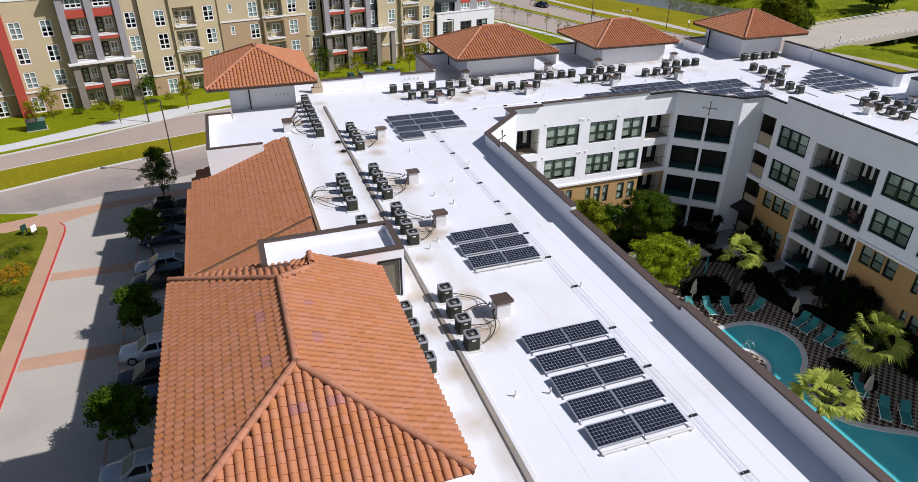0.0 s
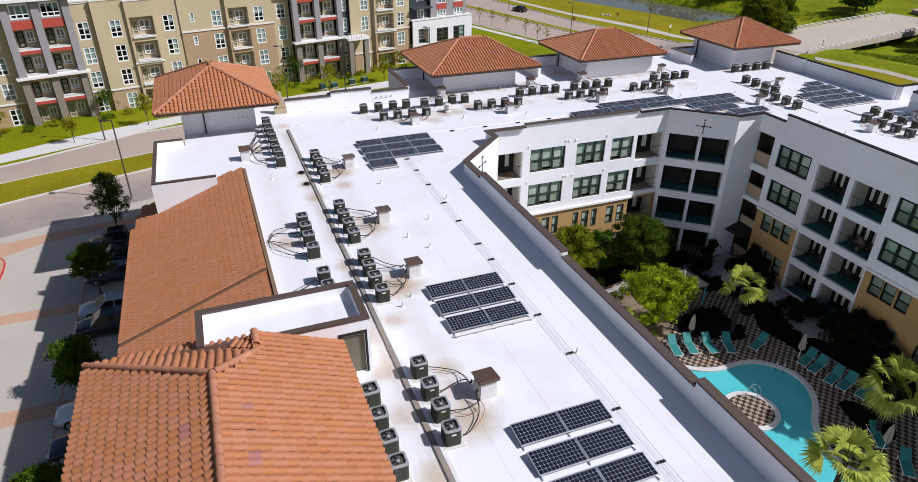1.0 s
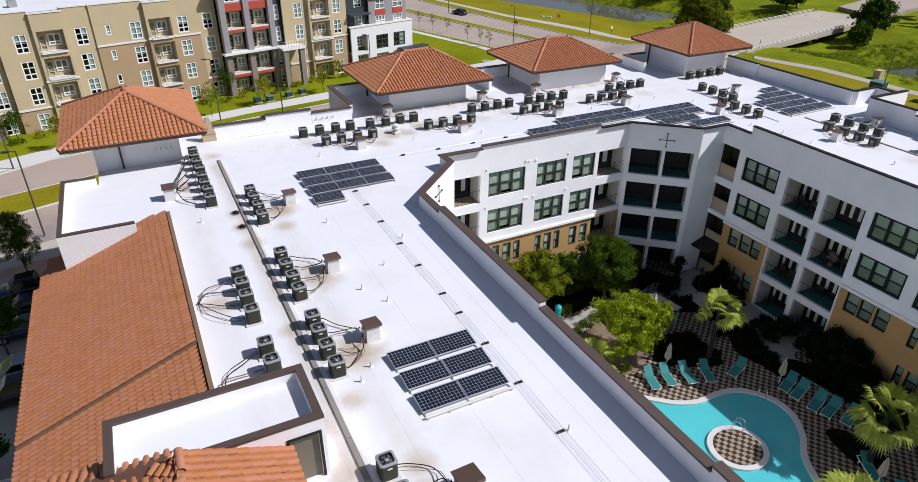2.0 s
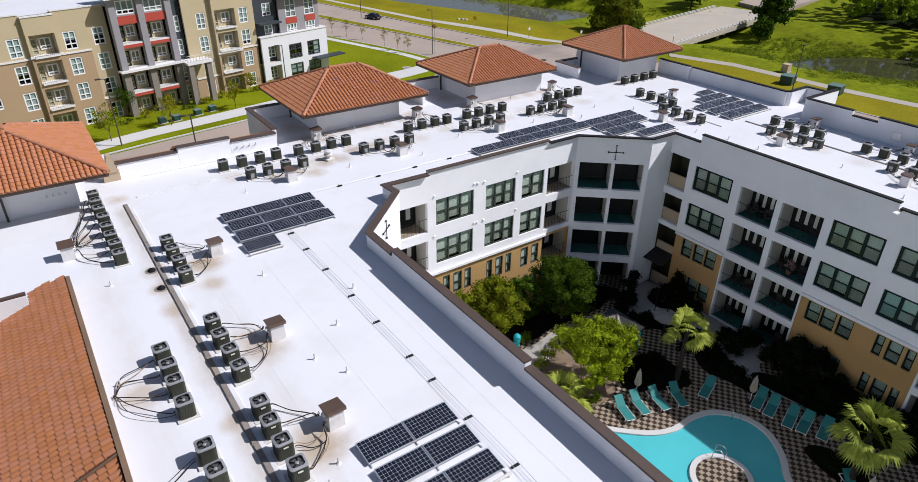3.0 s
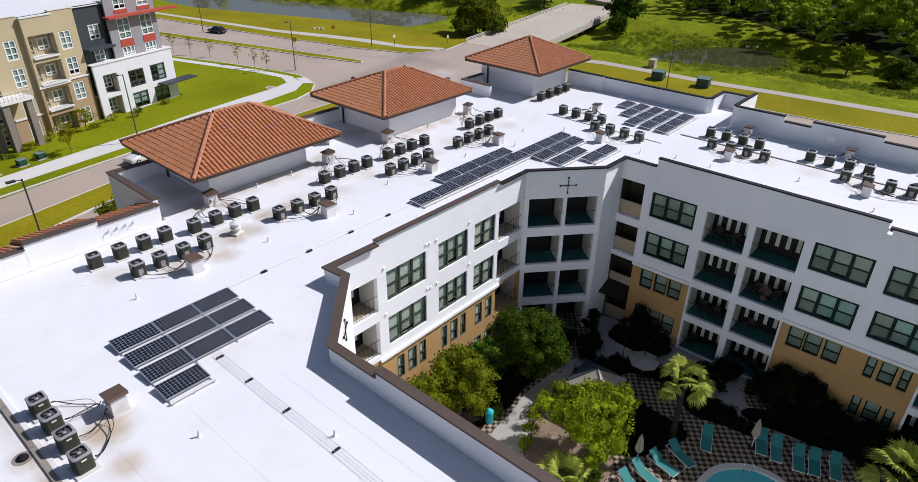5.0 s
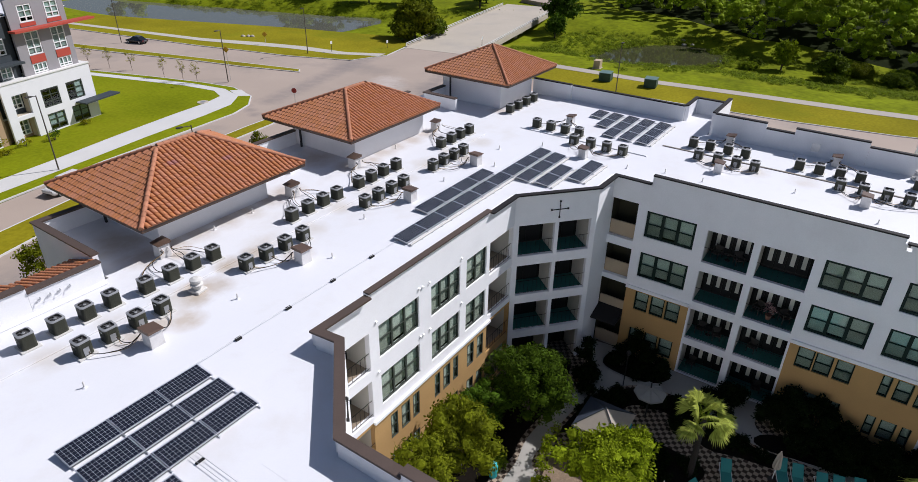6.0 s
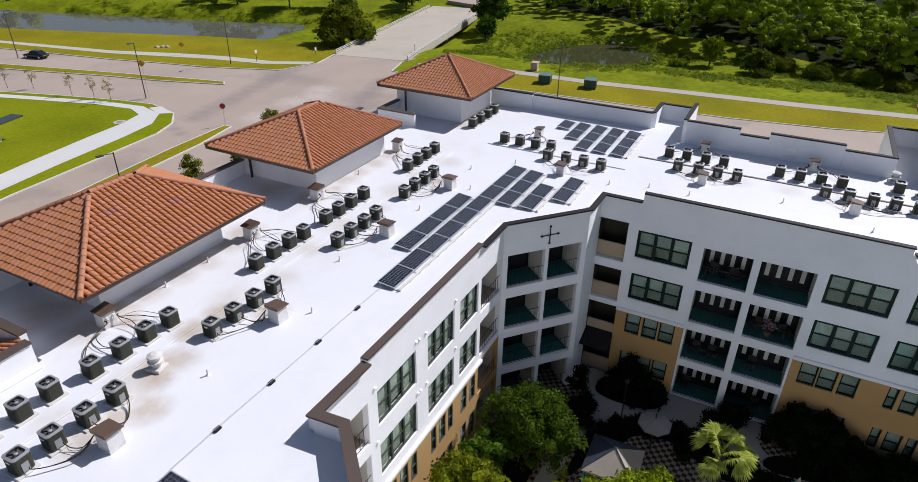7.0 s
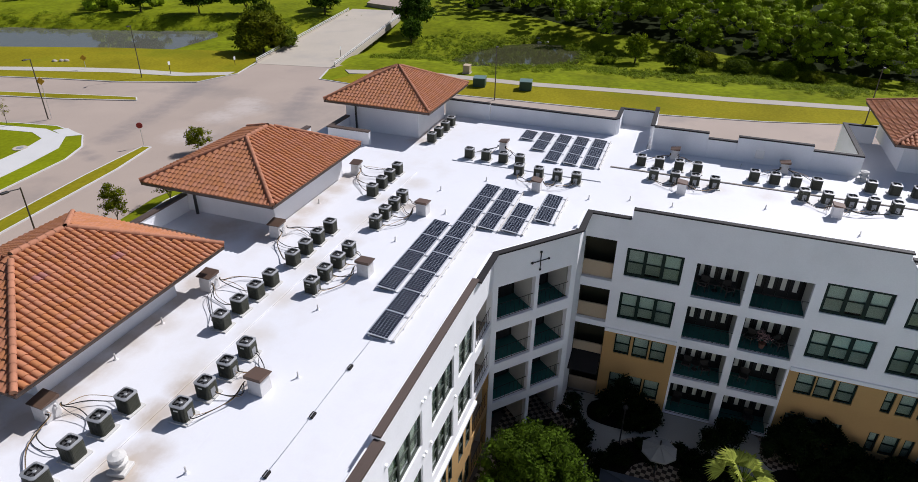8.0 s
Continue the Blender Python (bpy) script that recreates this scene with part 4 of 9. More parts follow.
setting(boxed("trim_slope_top", 3.12, 28.0, R, 3.298, 46.7, 13.19, RAKE), "brown metal flashing along the top of the tiled slope", "flashing")
for x0, x1, z in ((7.8, 11.55, 13.6), (11.65, 15.15, 13.85), (15.25, 18.6, 13.6)):
    tiled_roof("tiled_roof", "strip of terracotta tiles outside the parapet", [[(x1, 62.4, z - 0.96), (x0, 62.4, z - 0.96), (x0, 59.68, z), (x1, 59.68, z)]], [], ((x0 + x1) / 2, 60), singles=60)
setting(boxed("wall_strip_outer", 7.8, 62.1, 0.0, 18.6, 62.35, 12.4, STUCCO), "white stucco street wall under a tiled strip", "wall")

# walls under the tower roofs
def tower(tag, x0, y0, x1, y1, zt):
    for k, (a, b) in enumerate((((x0, y0), (x1, y0)), ((x1, y0 + 0.2), (x1, y1)), ((x1 - 0.2, y1), (x0, y1)), ((x0, y1 - 0.2), (x0, y0 + 0.2)))):
        wall("wall_%s_%d" % (tag, k + 1), a, b, R, zt, [], STUCCO, 0.2, "white stucco tower wall under a tiled roof")


tower("tower_a", -0.4, 56.4, 5.0, 62.6, 14.84)
tower("tower_b", 22.3, 60.35, 29.7, 66.4, 14.48)
tower("tower_c", 37.4, 60.0, 45.2, 66.3, 14.48)
tower("tower_d", 53.95, 58.2, 59.5, 64.4, 14.84)
tower("tower_e", 60.3, 16.5, 68, 24.4, 14.8)
tower("entrance", -3.3, 13.0, 4.3, 24.35, 14.4)
POST = material("dark_bronze_post", (0.045, 0.04, 0.038), 0.5, metal=0.3)
for x, y, z in ((22.0, 65.2, 14.5), (37.1, 65.2, 14.5), (53.7, 63.4, 14.85), (1.2, 56.2, 14.9)):
    tagged(boxed("downpipe", x - 0.06, y - 0.06, R, x + 0.06, y + 0.06, z - 0.02, POST), "dark bronze downpipe under a tiled eave", "downpipe")

# flat-roofed bay between the tiled slopes
BX0, BX1, BY0, BY1, BZ = -0.05, 6.15, 24.6, 27.35, 15.3
wall("wall_bay_south", (BX0, BY0), (BX1, BY0), R - 2, BZ, [(5.05, R + 0.2, 5.98, 14.75)], STUCCO, 0.25, "white stucco wall of the flat bay with a door")
wall("wall_bay_east", (BX1, BY0 + 0.25), (BX1, BY1), R - 0.4, BZ, [], STUCCO, 0.25, "white stucco wall of the flat bay")
wall("wall_bay_north", (BX1 - 0.25, BY1), (BX0, BY1), R - 2, BZ, [], STUCCO, 0.25, "white stucco wall of the flat bay")
wall("wall_bay_west", (BX0, BY1 - 0.25), (BX0, BY0 + 0.25), R - 2, BZ, [], STUCCO, 0.25, "white stucco wall of the flat bay")
setting(boxed("roof_bay", BX0 + 0.25, BY0 + 0.25, 14.85, BX1 - 0.25, BY1 - 0.25, 14.95, MEMBRANE), "white membrane floor of the flat bay", "roof")
coping("trim_bay", [(BX0 + 0.12, BY0 + 0.4), (BX0 + 0.12, BY1 - 0.12), (BX1 - 0.12, BY1 - 0.12), (BX1 - 0.12, BY0 + 0.12), (BX0 + 0.37, BY0 + 0.12)], BZ + 0.002, 0.27)
DOOR_OLIVE = material("dull_olive_door_paint", (0.17, 0.145, 0.10), 0.6, vary=0.08, fine=0.05)
door = setting(boxed("door_1", 5.05 + BX0, BY0 + 0.1, R + 0.2, 5.98 + BX0, BY0 + 0.16, 14.75, DOOR_OLIVE), "dull olive metal roof door in a dark frame", "door")
bm = bmesh.new()
for x0, z0, x1, z1 in ((4.96, R + 0.2, 5.05, 14.85), (5.98, R + 0.2, 6.07, 14.85), (5.05, 14.75, 5.98, 14.85)):
    box(bm, x0 + BX0, BY0 - 0.03, z0, x1 + BX0, BY0 - 0.004, z1)
part("door_frame", bm, RAIL, door)


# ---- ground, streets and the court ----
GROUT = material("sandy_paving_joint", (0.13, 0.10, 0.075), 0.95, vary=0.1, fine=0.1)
# Slab tones lowered to carry the court's shade, sunlit slabs included.
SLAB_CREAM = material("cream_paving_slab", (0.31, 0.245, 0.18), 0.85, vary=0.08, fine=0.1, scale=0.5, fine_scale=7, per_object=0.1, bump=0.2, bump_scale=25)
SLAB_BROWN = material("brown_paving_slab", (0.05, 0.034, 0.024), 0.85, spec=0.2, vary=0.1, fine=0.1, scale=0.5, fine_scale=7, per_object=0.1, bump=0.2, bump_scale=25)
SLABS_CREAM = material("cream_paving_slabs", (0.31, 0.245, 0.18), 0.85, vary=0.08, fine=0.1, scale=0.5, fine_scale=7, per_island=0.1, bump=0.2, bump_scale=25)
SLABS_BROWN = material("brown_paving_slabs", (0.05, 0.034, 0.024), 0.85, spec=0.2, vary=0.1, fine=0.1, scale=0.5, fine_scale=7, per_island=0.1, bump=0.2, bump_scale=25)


def water(name, colour, rough, ripple, scale):
    m = material(name, colour, rough, vary=0.08, scale=0.4, bump=ripple, bump_scale=scale)
    m.node_tree.nodes["Principled BSDF"].inputs["IOR"].default_value = 1.33
    return m


POOL = water("turquoise_pool_water", (0.09, 0.48, 0.51), 0.06, 0.12, 3.0)
POND = water("dull_pond_water", (0.055, 0.055, 0.026), 0.05, 0.02, 0.6)


def smooth_loop(pts, steps=6, closed=True):
    """A smooth line through plan points."""
    k = len(pts)
    out = []
    for i in range(k if closed else k - 1):
        p0, p1, p2, p3 = [Vector(pts[(i + j) % k] if closed else pts[min(max(i + j, 0), k - 1)]) for j in (-1, 0, 1, 2)]
        for s in range(steps):
            t = s / steps
            out.append(tuple(0.5 * (2 * p1 + (p2 - p0) * t + (2 * p0 - 5 * p1 + 4 * p2 - p3) * t * t + (3 * p1 - p0 - 3 * p2 + p3) * t ** 3)))
    if not closed:
        out.append(tuple(pts[-1]))
    return out


def smoothstep(a, b, x):
    t = min(1.0, max(0.0, (x - a) / (b - a)))
    return t * t * (3 - 2 * t)


def creek(y):
    """Where the creek runs, and how wide its valley is, for each y."""
    if y < 110:
        return 146 + 0.10 * (110 - y) * (1 if y < 80 else 0.3), 16
    return 146 - 0.45 * (y - 110) if y < 165 else 121.3 - 0.3 * (y - 165), 17


def creek_pool(x, y):
    """How far a plan point lies from the middle of the creek's pool: 1 at its edge, squared."""
    u, v = (x - 147) * 0.89 - (y - 74) * 0.456, (x - 147) * 0.456 + (y - 74) * 0.89
    return (u / 16.5) ** 2 + (v / 9.8) ** 2


def ground_height(x, y):
    if x < 88:
        return -0.06
    cx, w = creek(y)
    d = abs(x - cx)
    pond = smoothstep(140, 155, y)
    deep = 2.3 + 1.6 * pond
    low = -deep * (1 - smoothstep(5 + 4 * pond, w + 10 - 4 * pond, d))
    low -= 1.3 * (1 - smoothstep(0.65, 1.25, creek_pool(x, y)))
    low *= smoothstep(103 - 11 * pond, 122 - 16 * pond, x)
    bank = smoothstep(114, 124, y) * (1 - smoothstep(140, 148, y))
    low = max(low, low + (-1.4 - low) * bank)
    rise = 2.0 * smoothstep(175, 300, x)
    return -0.06 + low + rise + 0.25 * noise.noise(Vector((x * 0.07, y * 0.07, 0.3))) * smoothstep(108, 130, x)


def ground_sheet():
    xs = [-700, -300, -120, -60, -30, 0, 17.6, 44.4, 60, 80, 86, 90, 93, 96.5, 100] + [100 + 3.5 * i for i in range(1, 36)] + [240, 270, 320, 420, 600, 1000, 2000]
    ys = [-900, -400, -200, -100] + [-60 + 8 * i for i in range(8)] + [2, 12, 24, 36, 47.2] + [52 + 4 * i for i in range(42)] + [230, 260, 300, 400, 600, 1000, 2000]
    vs = [(x, y, ground_height(x, y)) for y in ys for x in xs]
    k = len(xs)
    fs = []
    for j in range(len(ys) - 1):
        for i in range(k - 1):
            if xs[i] >= 17.5 and xs[i + 1] <= 44.5 and ys[j] >= 1.9 and ys[j + 1] <= 47.3:
                continue
            fs.append((j * k + i, j * k + i + 1, (j + 1) * k + i + 1, (j + 1) * k + i))
    return setting(sheet("ground", vs, fs, GRASS_WILD, smooth=True), "bright green grass ground reaching to the woods", "grass")


ground_sheet()


def flat(name, poly, z, mat, label, category, thick=0.05):
    return setting(prismed(name, poly, z - thick, z, mat), label, category)


def ribbon(name, a, b, z, mat, label, category, thick=0.05):
    """A strip between two lines of plan points of the same direction."""
    return flat(name, list(a) + list(b)[::-1], z, mat, label, category, thick)


def kerb(name, line, z0, z1, label="pale concrete kerb", width=0.18, mat=None, closed=False):
    pts = list(line) + ([line[0]] if closed else [])
    bm = bmesh.new()
    for (x0, y0), (x1, y1) in zip(pts, pts[1:]):
        d = Vector((x1 - x0, y1 - y0))
        if d.length < 0.05:
            continue
        d.normalize()
        n = Vector((-d.y, d.x)) * width / 2
        prism(bm, [(x0 + n.x, y0 + n.y), (x0 - n.x, y0 - n.y), (x1 - n.x, y1 - n.y), (x1 + n.x, y1 + n.y)], z0, z1)
    return setting(part(name, bm, mat or WALKWAY), label, "kerb")


PATH = material("tan_path_concrete", (0.40, 0.355, 0.30), 0.9, vary=0.07, fine=0.05, scale=0.2, bump=0.15, bump_scale=15)
PATH_PALE = material("pale_tan_footway", (0.47, 0.44, 0.39), 0.9, vary=0.06, fine=0.05, scale=0.2, bump=0.15, bump_scale=15)
# roads
flat("road_1", [(-90, 46), (-24, 69.4), (-16, 70.2), (-11, 72.4), (20, 82), (45, 89.5), (58, 91), (72, 88), (74, -60), (107.2, -60), (115, 13.8), (111, 28), (108.7, 41.7), (108.2, 48), (107.2, 66),
                (105.5, 90), (106.5, 99.5), (113, 101.4), (117, 100.5), (117, 116.5), (104, 114.5), (98, 118), (92, 130), (87.5, 148), (78, 200), (58, 200), (63, 149), (70.5, 126), (71.6, 119.6), (70.1, 113.4), (66.8, 110.1),
                (62.7, 108.4), (42, 106.1), (-8.3, 96.5), (-20, 90.6), (-28, 87.5), (-90, 64)], 0.0, ROAD, "weathered concrete road with darker tyre stains", "road", 0.04)
# lawn of the far block with its walk
KERB_N = [(-90, 64), (-28, 87.5), (-20, 90.6), (-8.3, 96.5), (15, 101.5), (42, 106.1), (52, 107.2), (62.7, 108.5), (66.8, 110.2), (70.0, 113.5), (71.5, 119.6), (70.4, 125.8), (67.5, 136), (63.1, 149), (58, 168), (50, 200)]
flat("pavement_lawn", KERB_N + [(-90, 200)], 0.12, GRASS, "bright mown lawn round the apartments", "lawn", 0.16)
kerb("kerb_1", KERB_N, -0.02, 0.135)
WALK_S = [(-90, 66.5), (-28, 88.7), (-17.7, 92.6), (-1.9, 99.1), (17, 104), (40.7, 107.9), (49.5, 109.6), (59.7, 111.1), (65.2, 112.3), (68.7, 115.0), (70.0, 119.9), (68.8, 127), (66, 136), (61.8, 149), (55, 172)]
WALK_N = [(-90, 69.5), (-27.6, 91.5), (-16, 97.4), (-6, 101.2), (15, 106.6), (38.2, 111.1), (47.6, 113.2), (57.7, 115.1), (63.2, 115.9), (67.0, 117.2), (68.3, 120.4), (67.2, 127.0), (64.4, 136), (60.2, 149), (53.4, 172)]
ribbon("pavement_1", WALK_S, WALK_N, 0.145, WALKWAY, "pale concrete footway across the lawn", "footway", 0.06)
flat("pavement_2", [(69.9, 113.6), (71.3, 117.5), (69.9, 118.6), (68.6, 115.1)], 0.147, WALKWAY, "pale concrete kerb ramp", "ramp", 0.05)
# medians
MED = [(-90, 51), (-27, 82.2 - 6.9), (-18, 79.0), (-5, 83.4), (15, 89.2), (35, 95.3), (46.4, 98.6), (62.7, 100.5), (69.85, 102.1), (69.6, 103.2), (60, 102.5), (48, 101.0), (35, 98.9), (15, 94.2), (-5, 88.6), (-18, 85.2), (-27, 82.2), (-90, 58)]
flat("ground_median", MED, 0.12, GRASS_DRY, "grass median between the lanes", "median", 0.16)
kerb("kerb_2", MED, -0.02, 0.132, closed=True)
MED2 = [(66, 187), (74, 156), (78.9, 139.7), (81.1, 130.2), (84.9, 118.6), (86.1, 119.8), (85.4, 123), (83, 132.3), (80.5, 141.7), (76.4, 157), (68, 188)]
flat("ground_median_2", MED2, 0.12, GRASS_DRY, "grass median of the crossing road", "median", 0.16)
kerb("kerb_3", MED2, -0.02, 0.132, closed=True)
# verge and walk of the creek side
VERGE = [(78, 198), (87, 150), (89.7, 139.7), (92, 129.4), (96.8, 117.2), (104, 114.4), (116, 117), (118, 126), (111, 150), (101, 176), (92.5, 200)]
flat("ground_verge", VERGE, 0.1, GRASS_DRY, "mown grass verge beside the pond", "verge", 0.3)
kerb("kerb_4", VERGE[:7], -0.02, 0.125)
ribbon("pavement_3", [(81.5, 198), (90, 153.8), (93.5, 143), (96.5, 134), (98.6, 122.9), (102.5, 115.2)], [(83, 198), (91.7, 155.7), (96.5, 143), (99.5, 133), (101.0, 122.5), (104.8, 115.4)], 0.125, PATH_PALE, "pale concrete footway beside the road", "footway", 0.06)
EV = [(113.0, 101.3), (106.6, 99.4), (105.6, 90), (107.2, 66), (108.2, 48), (108.7, 41.7), (111, 28), (115, 13.8), (120, -5), (128, -40)]
kerb("kerb_5", EV, -0.06, 0.1)
ribbon("pavement_4", [(112, 96.5), (115.8, 85), (116.2, 75), (116.4, 65), (118.2, 50.8), (120.0, 32), (123, 12.4), (128, -20)], [(114, 98.4), (118.2, 86), (118.6, 76), (118.8, 65.4), (120.6, 51.1), (122.6, 32.2), (125.5, 12), (130.5, -19)], 0.05, PATH, "tan concrete path through the meadow", "path", 0.5)
flat("ground_verge_2", [(3, 66.6), (62, 66.6), (68, 60), (68, -60), (72, -60), (72, 86), (66, 87.6), (58, 89.2), (45, 87.8), (20, 80.2), (-2, 73.6)], 0.1, GRASS_DRY, "grass verge beside the street wall", "verge", 0.12)
kerb("kerb_6", [(72, -60), (72, 86), (66, 87.6), (58, 89.2), (45, 87.8), (20, 80.2), (-2, 73.7)], -0.02, 0.13)

DRY_E = [(105.7, 90), (107.3, 66), (108.3, 48), (108.8, 41.7), (111.1, 28), (115.1, 13.8), (120.1, -5), (128, -40)]
flat("ground_verge_3", DRY_E + [(131.5, -40), (127.9, -20), (122.9, 12.4), (119.9, 32), (118.1, 50.8), (116.3, 65), (116.1, 75), (115.7, 85), (112.5, 95), (107, 97)], 0.035, GRASS_DRY, "olive dry mown verge beside the road", "verge", 0.3)
# bridge
bridge = thing("bridge", "pale concrete road bridge with white side rails over a creek", "bridge", (114.5, 100.8, 0), 11.0)
boxed("deck", 0, 0, -0.75, 62, 15.6, 0.03, CONCRETE, bridge)
for y in (0.05, 15.25):
    boxed("parapet_wall", 0.5, y, 0.034, 58, y + 0.3, 0.3, CONCRETE, bridge)
    bm = bmesh.new()
    for z in (0.55, 0.85):
        tube(bm, [(0.5, y + 0.15, z), (58, y + 0.15, z)], 0.07)
    for i in range(30):
        box(bm, 0.5 + i * 1.98, y + 0.08, 0.3, 0.66 + i * 1.98, y + 0.22, 0.9)
    part("rail", bm, WALKWAY, bridge, "white painted rail")
for x in (17, 31, 45):
    boxed("pier_cap", x - 0.5, 0.4, -1.25, x + 0.5, 15.2, -0.754, CONCRETE, bridge)
    for y in (2.0, 7.8, 13.6):
        bm = bmesh.new()
        lathe(bm, [(0.4, -4.0), (0.4, -1.254)], 10, (x, y, 0))
        part("column", bm, CONCRETE, bridge)
flat("road_2", [(174, 112), (178, 126.5), (230, 140), (330, 168), (330, 150), (232, 123)], 0.9, ROAD, "concrete road climbing from the bridge", "road", 1.2)

# ponds
POND1 = smooth_loop([(82, 215), (94, 200), (103.5, 176), (108, 162), (118, 148), (130, 143), (142, 149), (144, 163), (139, 184), (133, 208), (116, 238), (84, 240)])
POND_SKY = water("grey_blue_pond_water", (0.12, 0.12, 0.095), 0.04, 0.02, 0.6)
setting(prismed("water_pond", POND1, -2.9, -2.3, POND_SKY), "still brown-green pond reflecting the sky", "pond")
POND2 = [(147 + 18.0 * 0.89 * math.cos(a) + 11.0 * 0.456 * math.sin(a), 74 - 18.0 * 0.456 * math.cos(a) + 11.0 * 0.89 * math.sin(a)) for a in [0.157 * i for i in range(40)]]
setting(prismed("water_creek", POND2, -3.0, -2.42, POND), "shallow brown creek pool among the meadow", "creek")

# car park and its planted corner
flat("pavement_car_park", [(-18.4, -20), (-3.2, -20), (-3.2, 48), (-2.6, 66.5), (-2, 75.6), (-11.3, 72.8), (-16.3, 70.8), (-20.4, 69.6), (-24, 69.9), (-24, 65.6), (-18.4, 65.4)], 0.012, CAR_PARK, "pale concrete car park in the building's shade", "car park", 0.05)
for i, (y0, y1, xa) in enumerate(((54.4, 55.75, -3.6), (42.3, 43.75, -3.6), (28.5, 30.0, -3.6))):
    flat("pavement_band_%d" % (i + 1), [(-17.2, y0), (xa, y0 - 0.4), (xa, y1 - 0.4), (-17.2, y1)], 0.018, PAVER, "band of salmon brick pavers", "paving", 0.03)
flat("pavement_entry", [(-40, 61.5), (-24, 64.9), (-20.8, 65.8), (-17.9, 65.9), (-14.5, 67.7), (-9, 68.6), (-3, 69.3), (-3, 70.9), (-11.2, 69.9), (-14.7, 69.4), (-17.7, 68.75), (-20.7, 68.3), (-24, 67.4), (-40, 63.9)], 0.02, PAVER, "salmon brick crossing walk", "paving", 0.03)
PL = [(-17.45, -20)] + smooth_loop([(-17.45, 61.5), (-17.45, 63.4), (-17.65, 64.8), (-18.2, 65.65), (-19.2, 65.9), (-20.5, 65.9)], 5, False) + [(-40, 61.4), (-40, -20)]
flat("pavement_walk", PL, 0.13, PAVER, "salmon brick footway by the red kerb", "paving", 0.16)
kerb("kerb_red", [(-17.4, 0)] + smooth_loop([(-17.4, 61.5), (-17.4, 63.4), (-17.6, 64.85), (-18.15, 65.7)], 5, False), 0.0, 0.15, "kerb painted red", 0.11, RED_PAINT)
PLANT = smooth_loop([(-18.7, -19), (-18.7, 30), (-18.7, 58), (-18.75, 62.5), (-18.95, 64.2), (-19.4, 65.2), (-20.6, 65.3), (-22.6, 64.9), (-38, 60.4), (-38, -19)], 4)
flat("ground_planter", PLANT, 0.17, GRASS_BED, "planted corner with grass and yellow flowers", "planting", 0.1)
flat("ground_island", smooth_loop([(-38, 71.5), (-30, 71.0), (-24.1, 69.7), (-21.0, 68.8), (-20.6, 68.4), (-21.4, 68.05), (-23.8, 67.55), (-36, 64.9)], 4), 0.1, GRASS, "small grass island at the entry", "island", 0.1)
kerb("kerb_stalls", [(-10.6, -20), (-10.6, 66)], 0.0, 0.05, "dark gutter line along the stalls", 0.12, PAVER)

# court: paving with the pool cut out of it
POOL_EDGE = smooth_loop([(27.0, 34.2), (28.6, 32.6), (30.3, 31.1), (31.9, 30.45), (33.6, 30.45), (35.1, 30.05), (36.25, 28.75), (36.35, 27.2), (35.45, 25.7), (34.1, 24.5), (33.15, 22.9), (32.85, 21.4),
                         (33.25, 19.9), (34.8, 18.6), (36.8, 17.3), (38.2, 15.0), (38.0, 11.5), (35.0, 9.2), (31.0, 9.0), (28.6, 11.5), (30.2, 16.0), (30.4, 20.4), (28.4, 24.0), (26.8, 27.0), (26.2, 30.5), (26.2, 33.4)], 5)


def rim(loop, grow):
    out = []
    k = len(loop)
    for i in range(k):
        a, b, c = Vector(loop[i - 1]), Vector(loop[i]), Vector(loop[(i + 1) % k])
        d = (c - a).normalized()
        out.append(tuple(b + Vector((-d.y, d.x)) * grow))
    return out


def ring_prism(name, outer, inner, z0, z1, mat, label, category):
    k = len(inner)
    bm = bmesh.new()
    rows = [[bm.verts.new((*p, z)) for p in loop] for loop, z in ((outer, z0), (outer, z1), (inner, z1), (inner, z0))]
    for r, s in zip(rows, rows[1:] + rows[:1]):
        for i in range(k):
            bm.faces.new((r[i], r[(i + 1) % k], s[(i + 1) % k], s[i]))
    return setting(part(name, bm, mat), label, category)


area = sum(a[0] * b[1] - b[0] * a[1] for a, b in zip(POOL_EDGE, POOL_EDGE[1:] + POOL_EDGE[:1]))
OUT = rim(POOL_EDGE, 0.38 if area < 0 else -0.38)
ring_prism("pool_coping", OUT, POOL_EDGE, -0.3, 0.13, WALKWAY, "pale stone coping round the pool", "coping")
COURT = [(17.45, 1.9), (44.3, 1.9), (44.3, 47.3), (17.45, 47.3)]
bm = bmesh.new()
tris = tessellate_polygon([[Vector((*p, 0)) for p in COURT], [Vector((*p, 0)) for p in OUT]])
vs = [bm.verts.new((*p, 0.09)) for p in COURT + OUT]
for t in tris:
    bm.faces.new([vs[i] for i in t])
FLOOR_COURT = setting(part("floor_court", bm, GROUT), "checkered brown and cream paving round the pool", "paving")
setting(prismed("pool_basin", OUT, -1.3, -1.2, WALKWAY), "pale pool floor", "pool")
setting(prismed("water_pool", POOL_EDGE, -1.19, 0.02, POOL), "clear turquoise swimming pool water", "pool")
ISLE = [(31.1 + 1.75 * math.cos(t) * 1.05, 26.6 + 1.75 * math.sin(t)) for t in [2 * math.pi * i / 40 for i in range(40)]]
ISLE_IN = [(31.1 + 1.42 * math.cos(t) * 1.05, 26.6 + 1.42 * math.sin(t)) for t in [2 * math.pi * i / 40 for i in range(40)]]
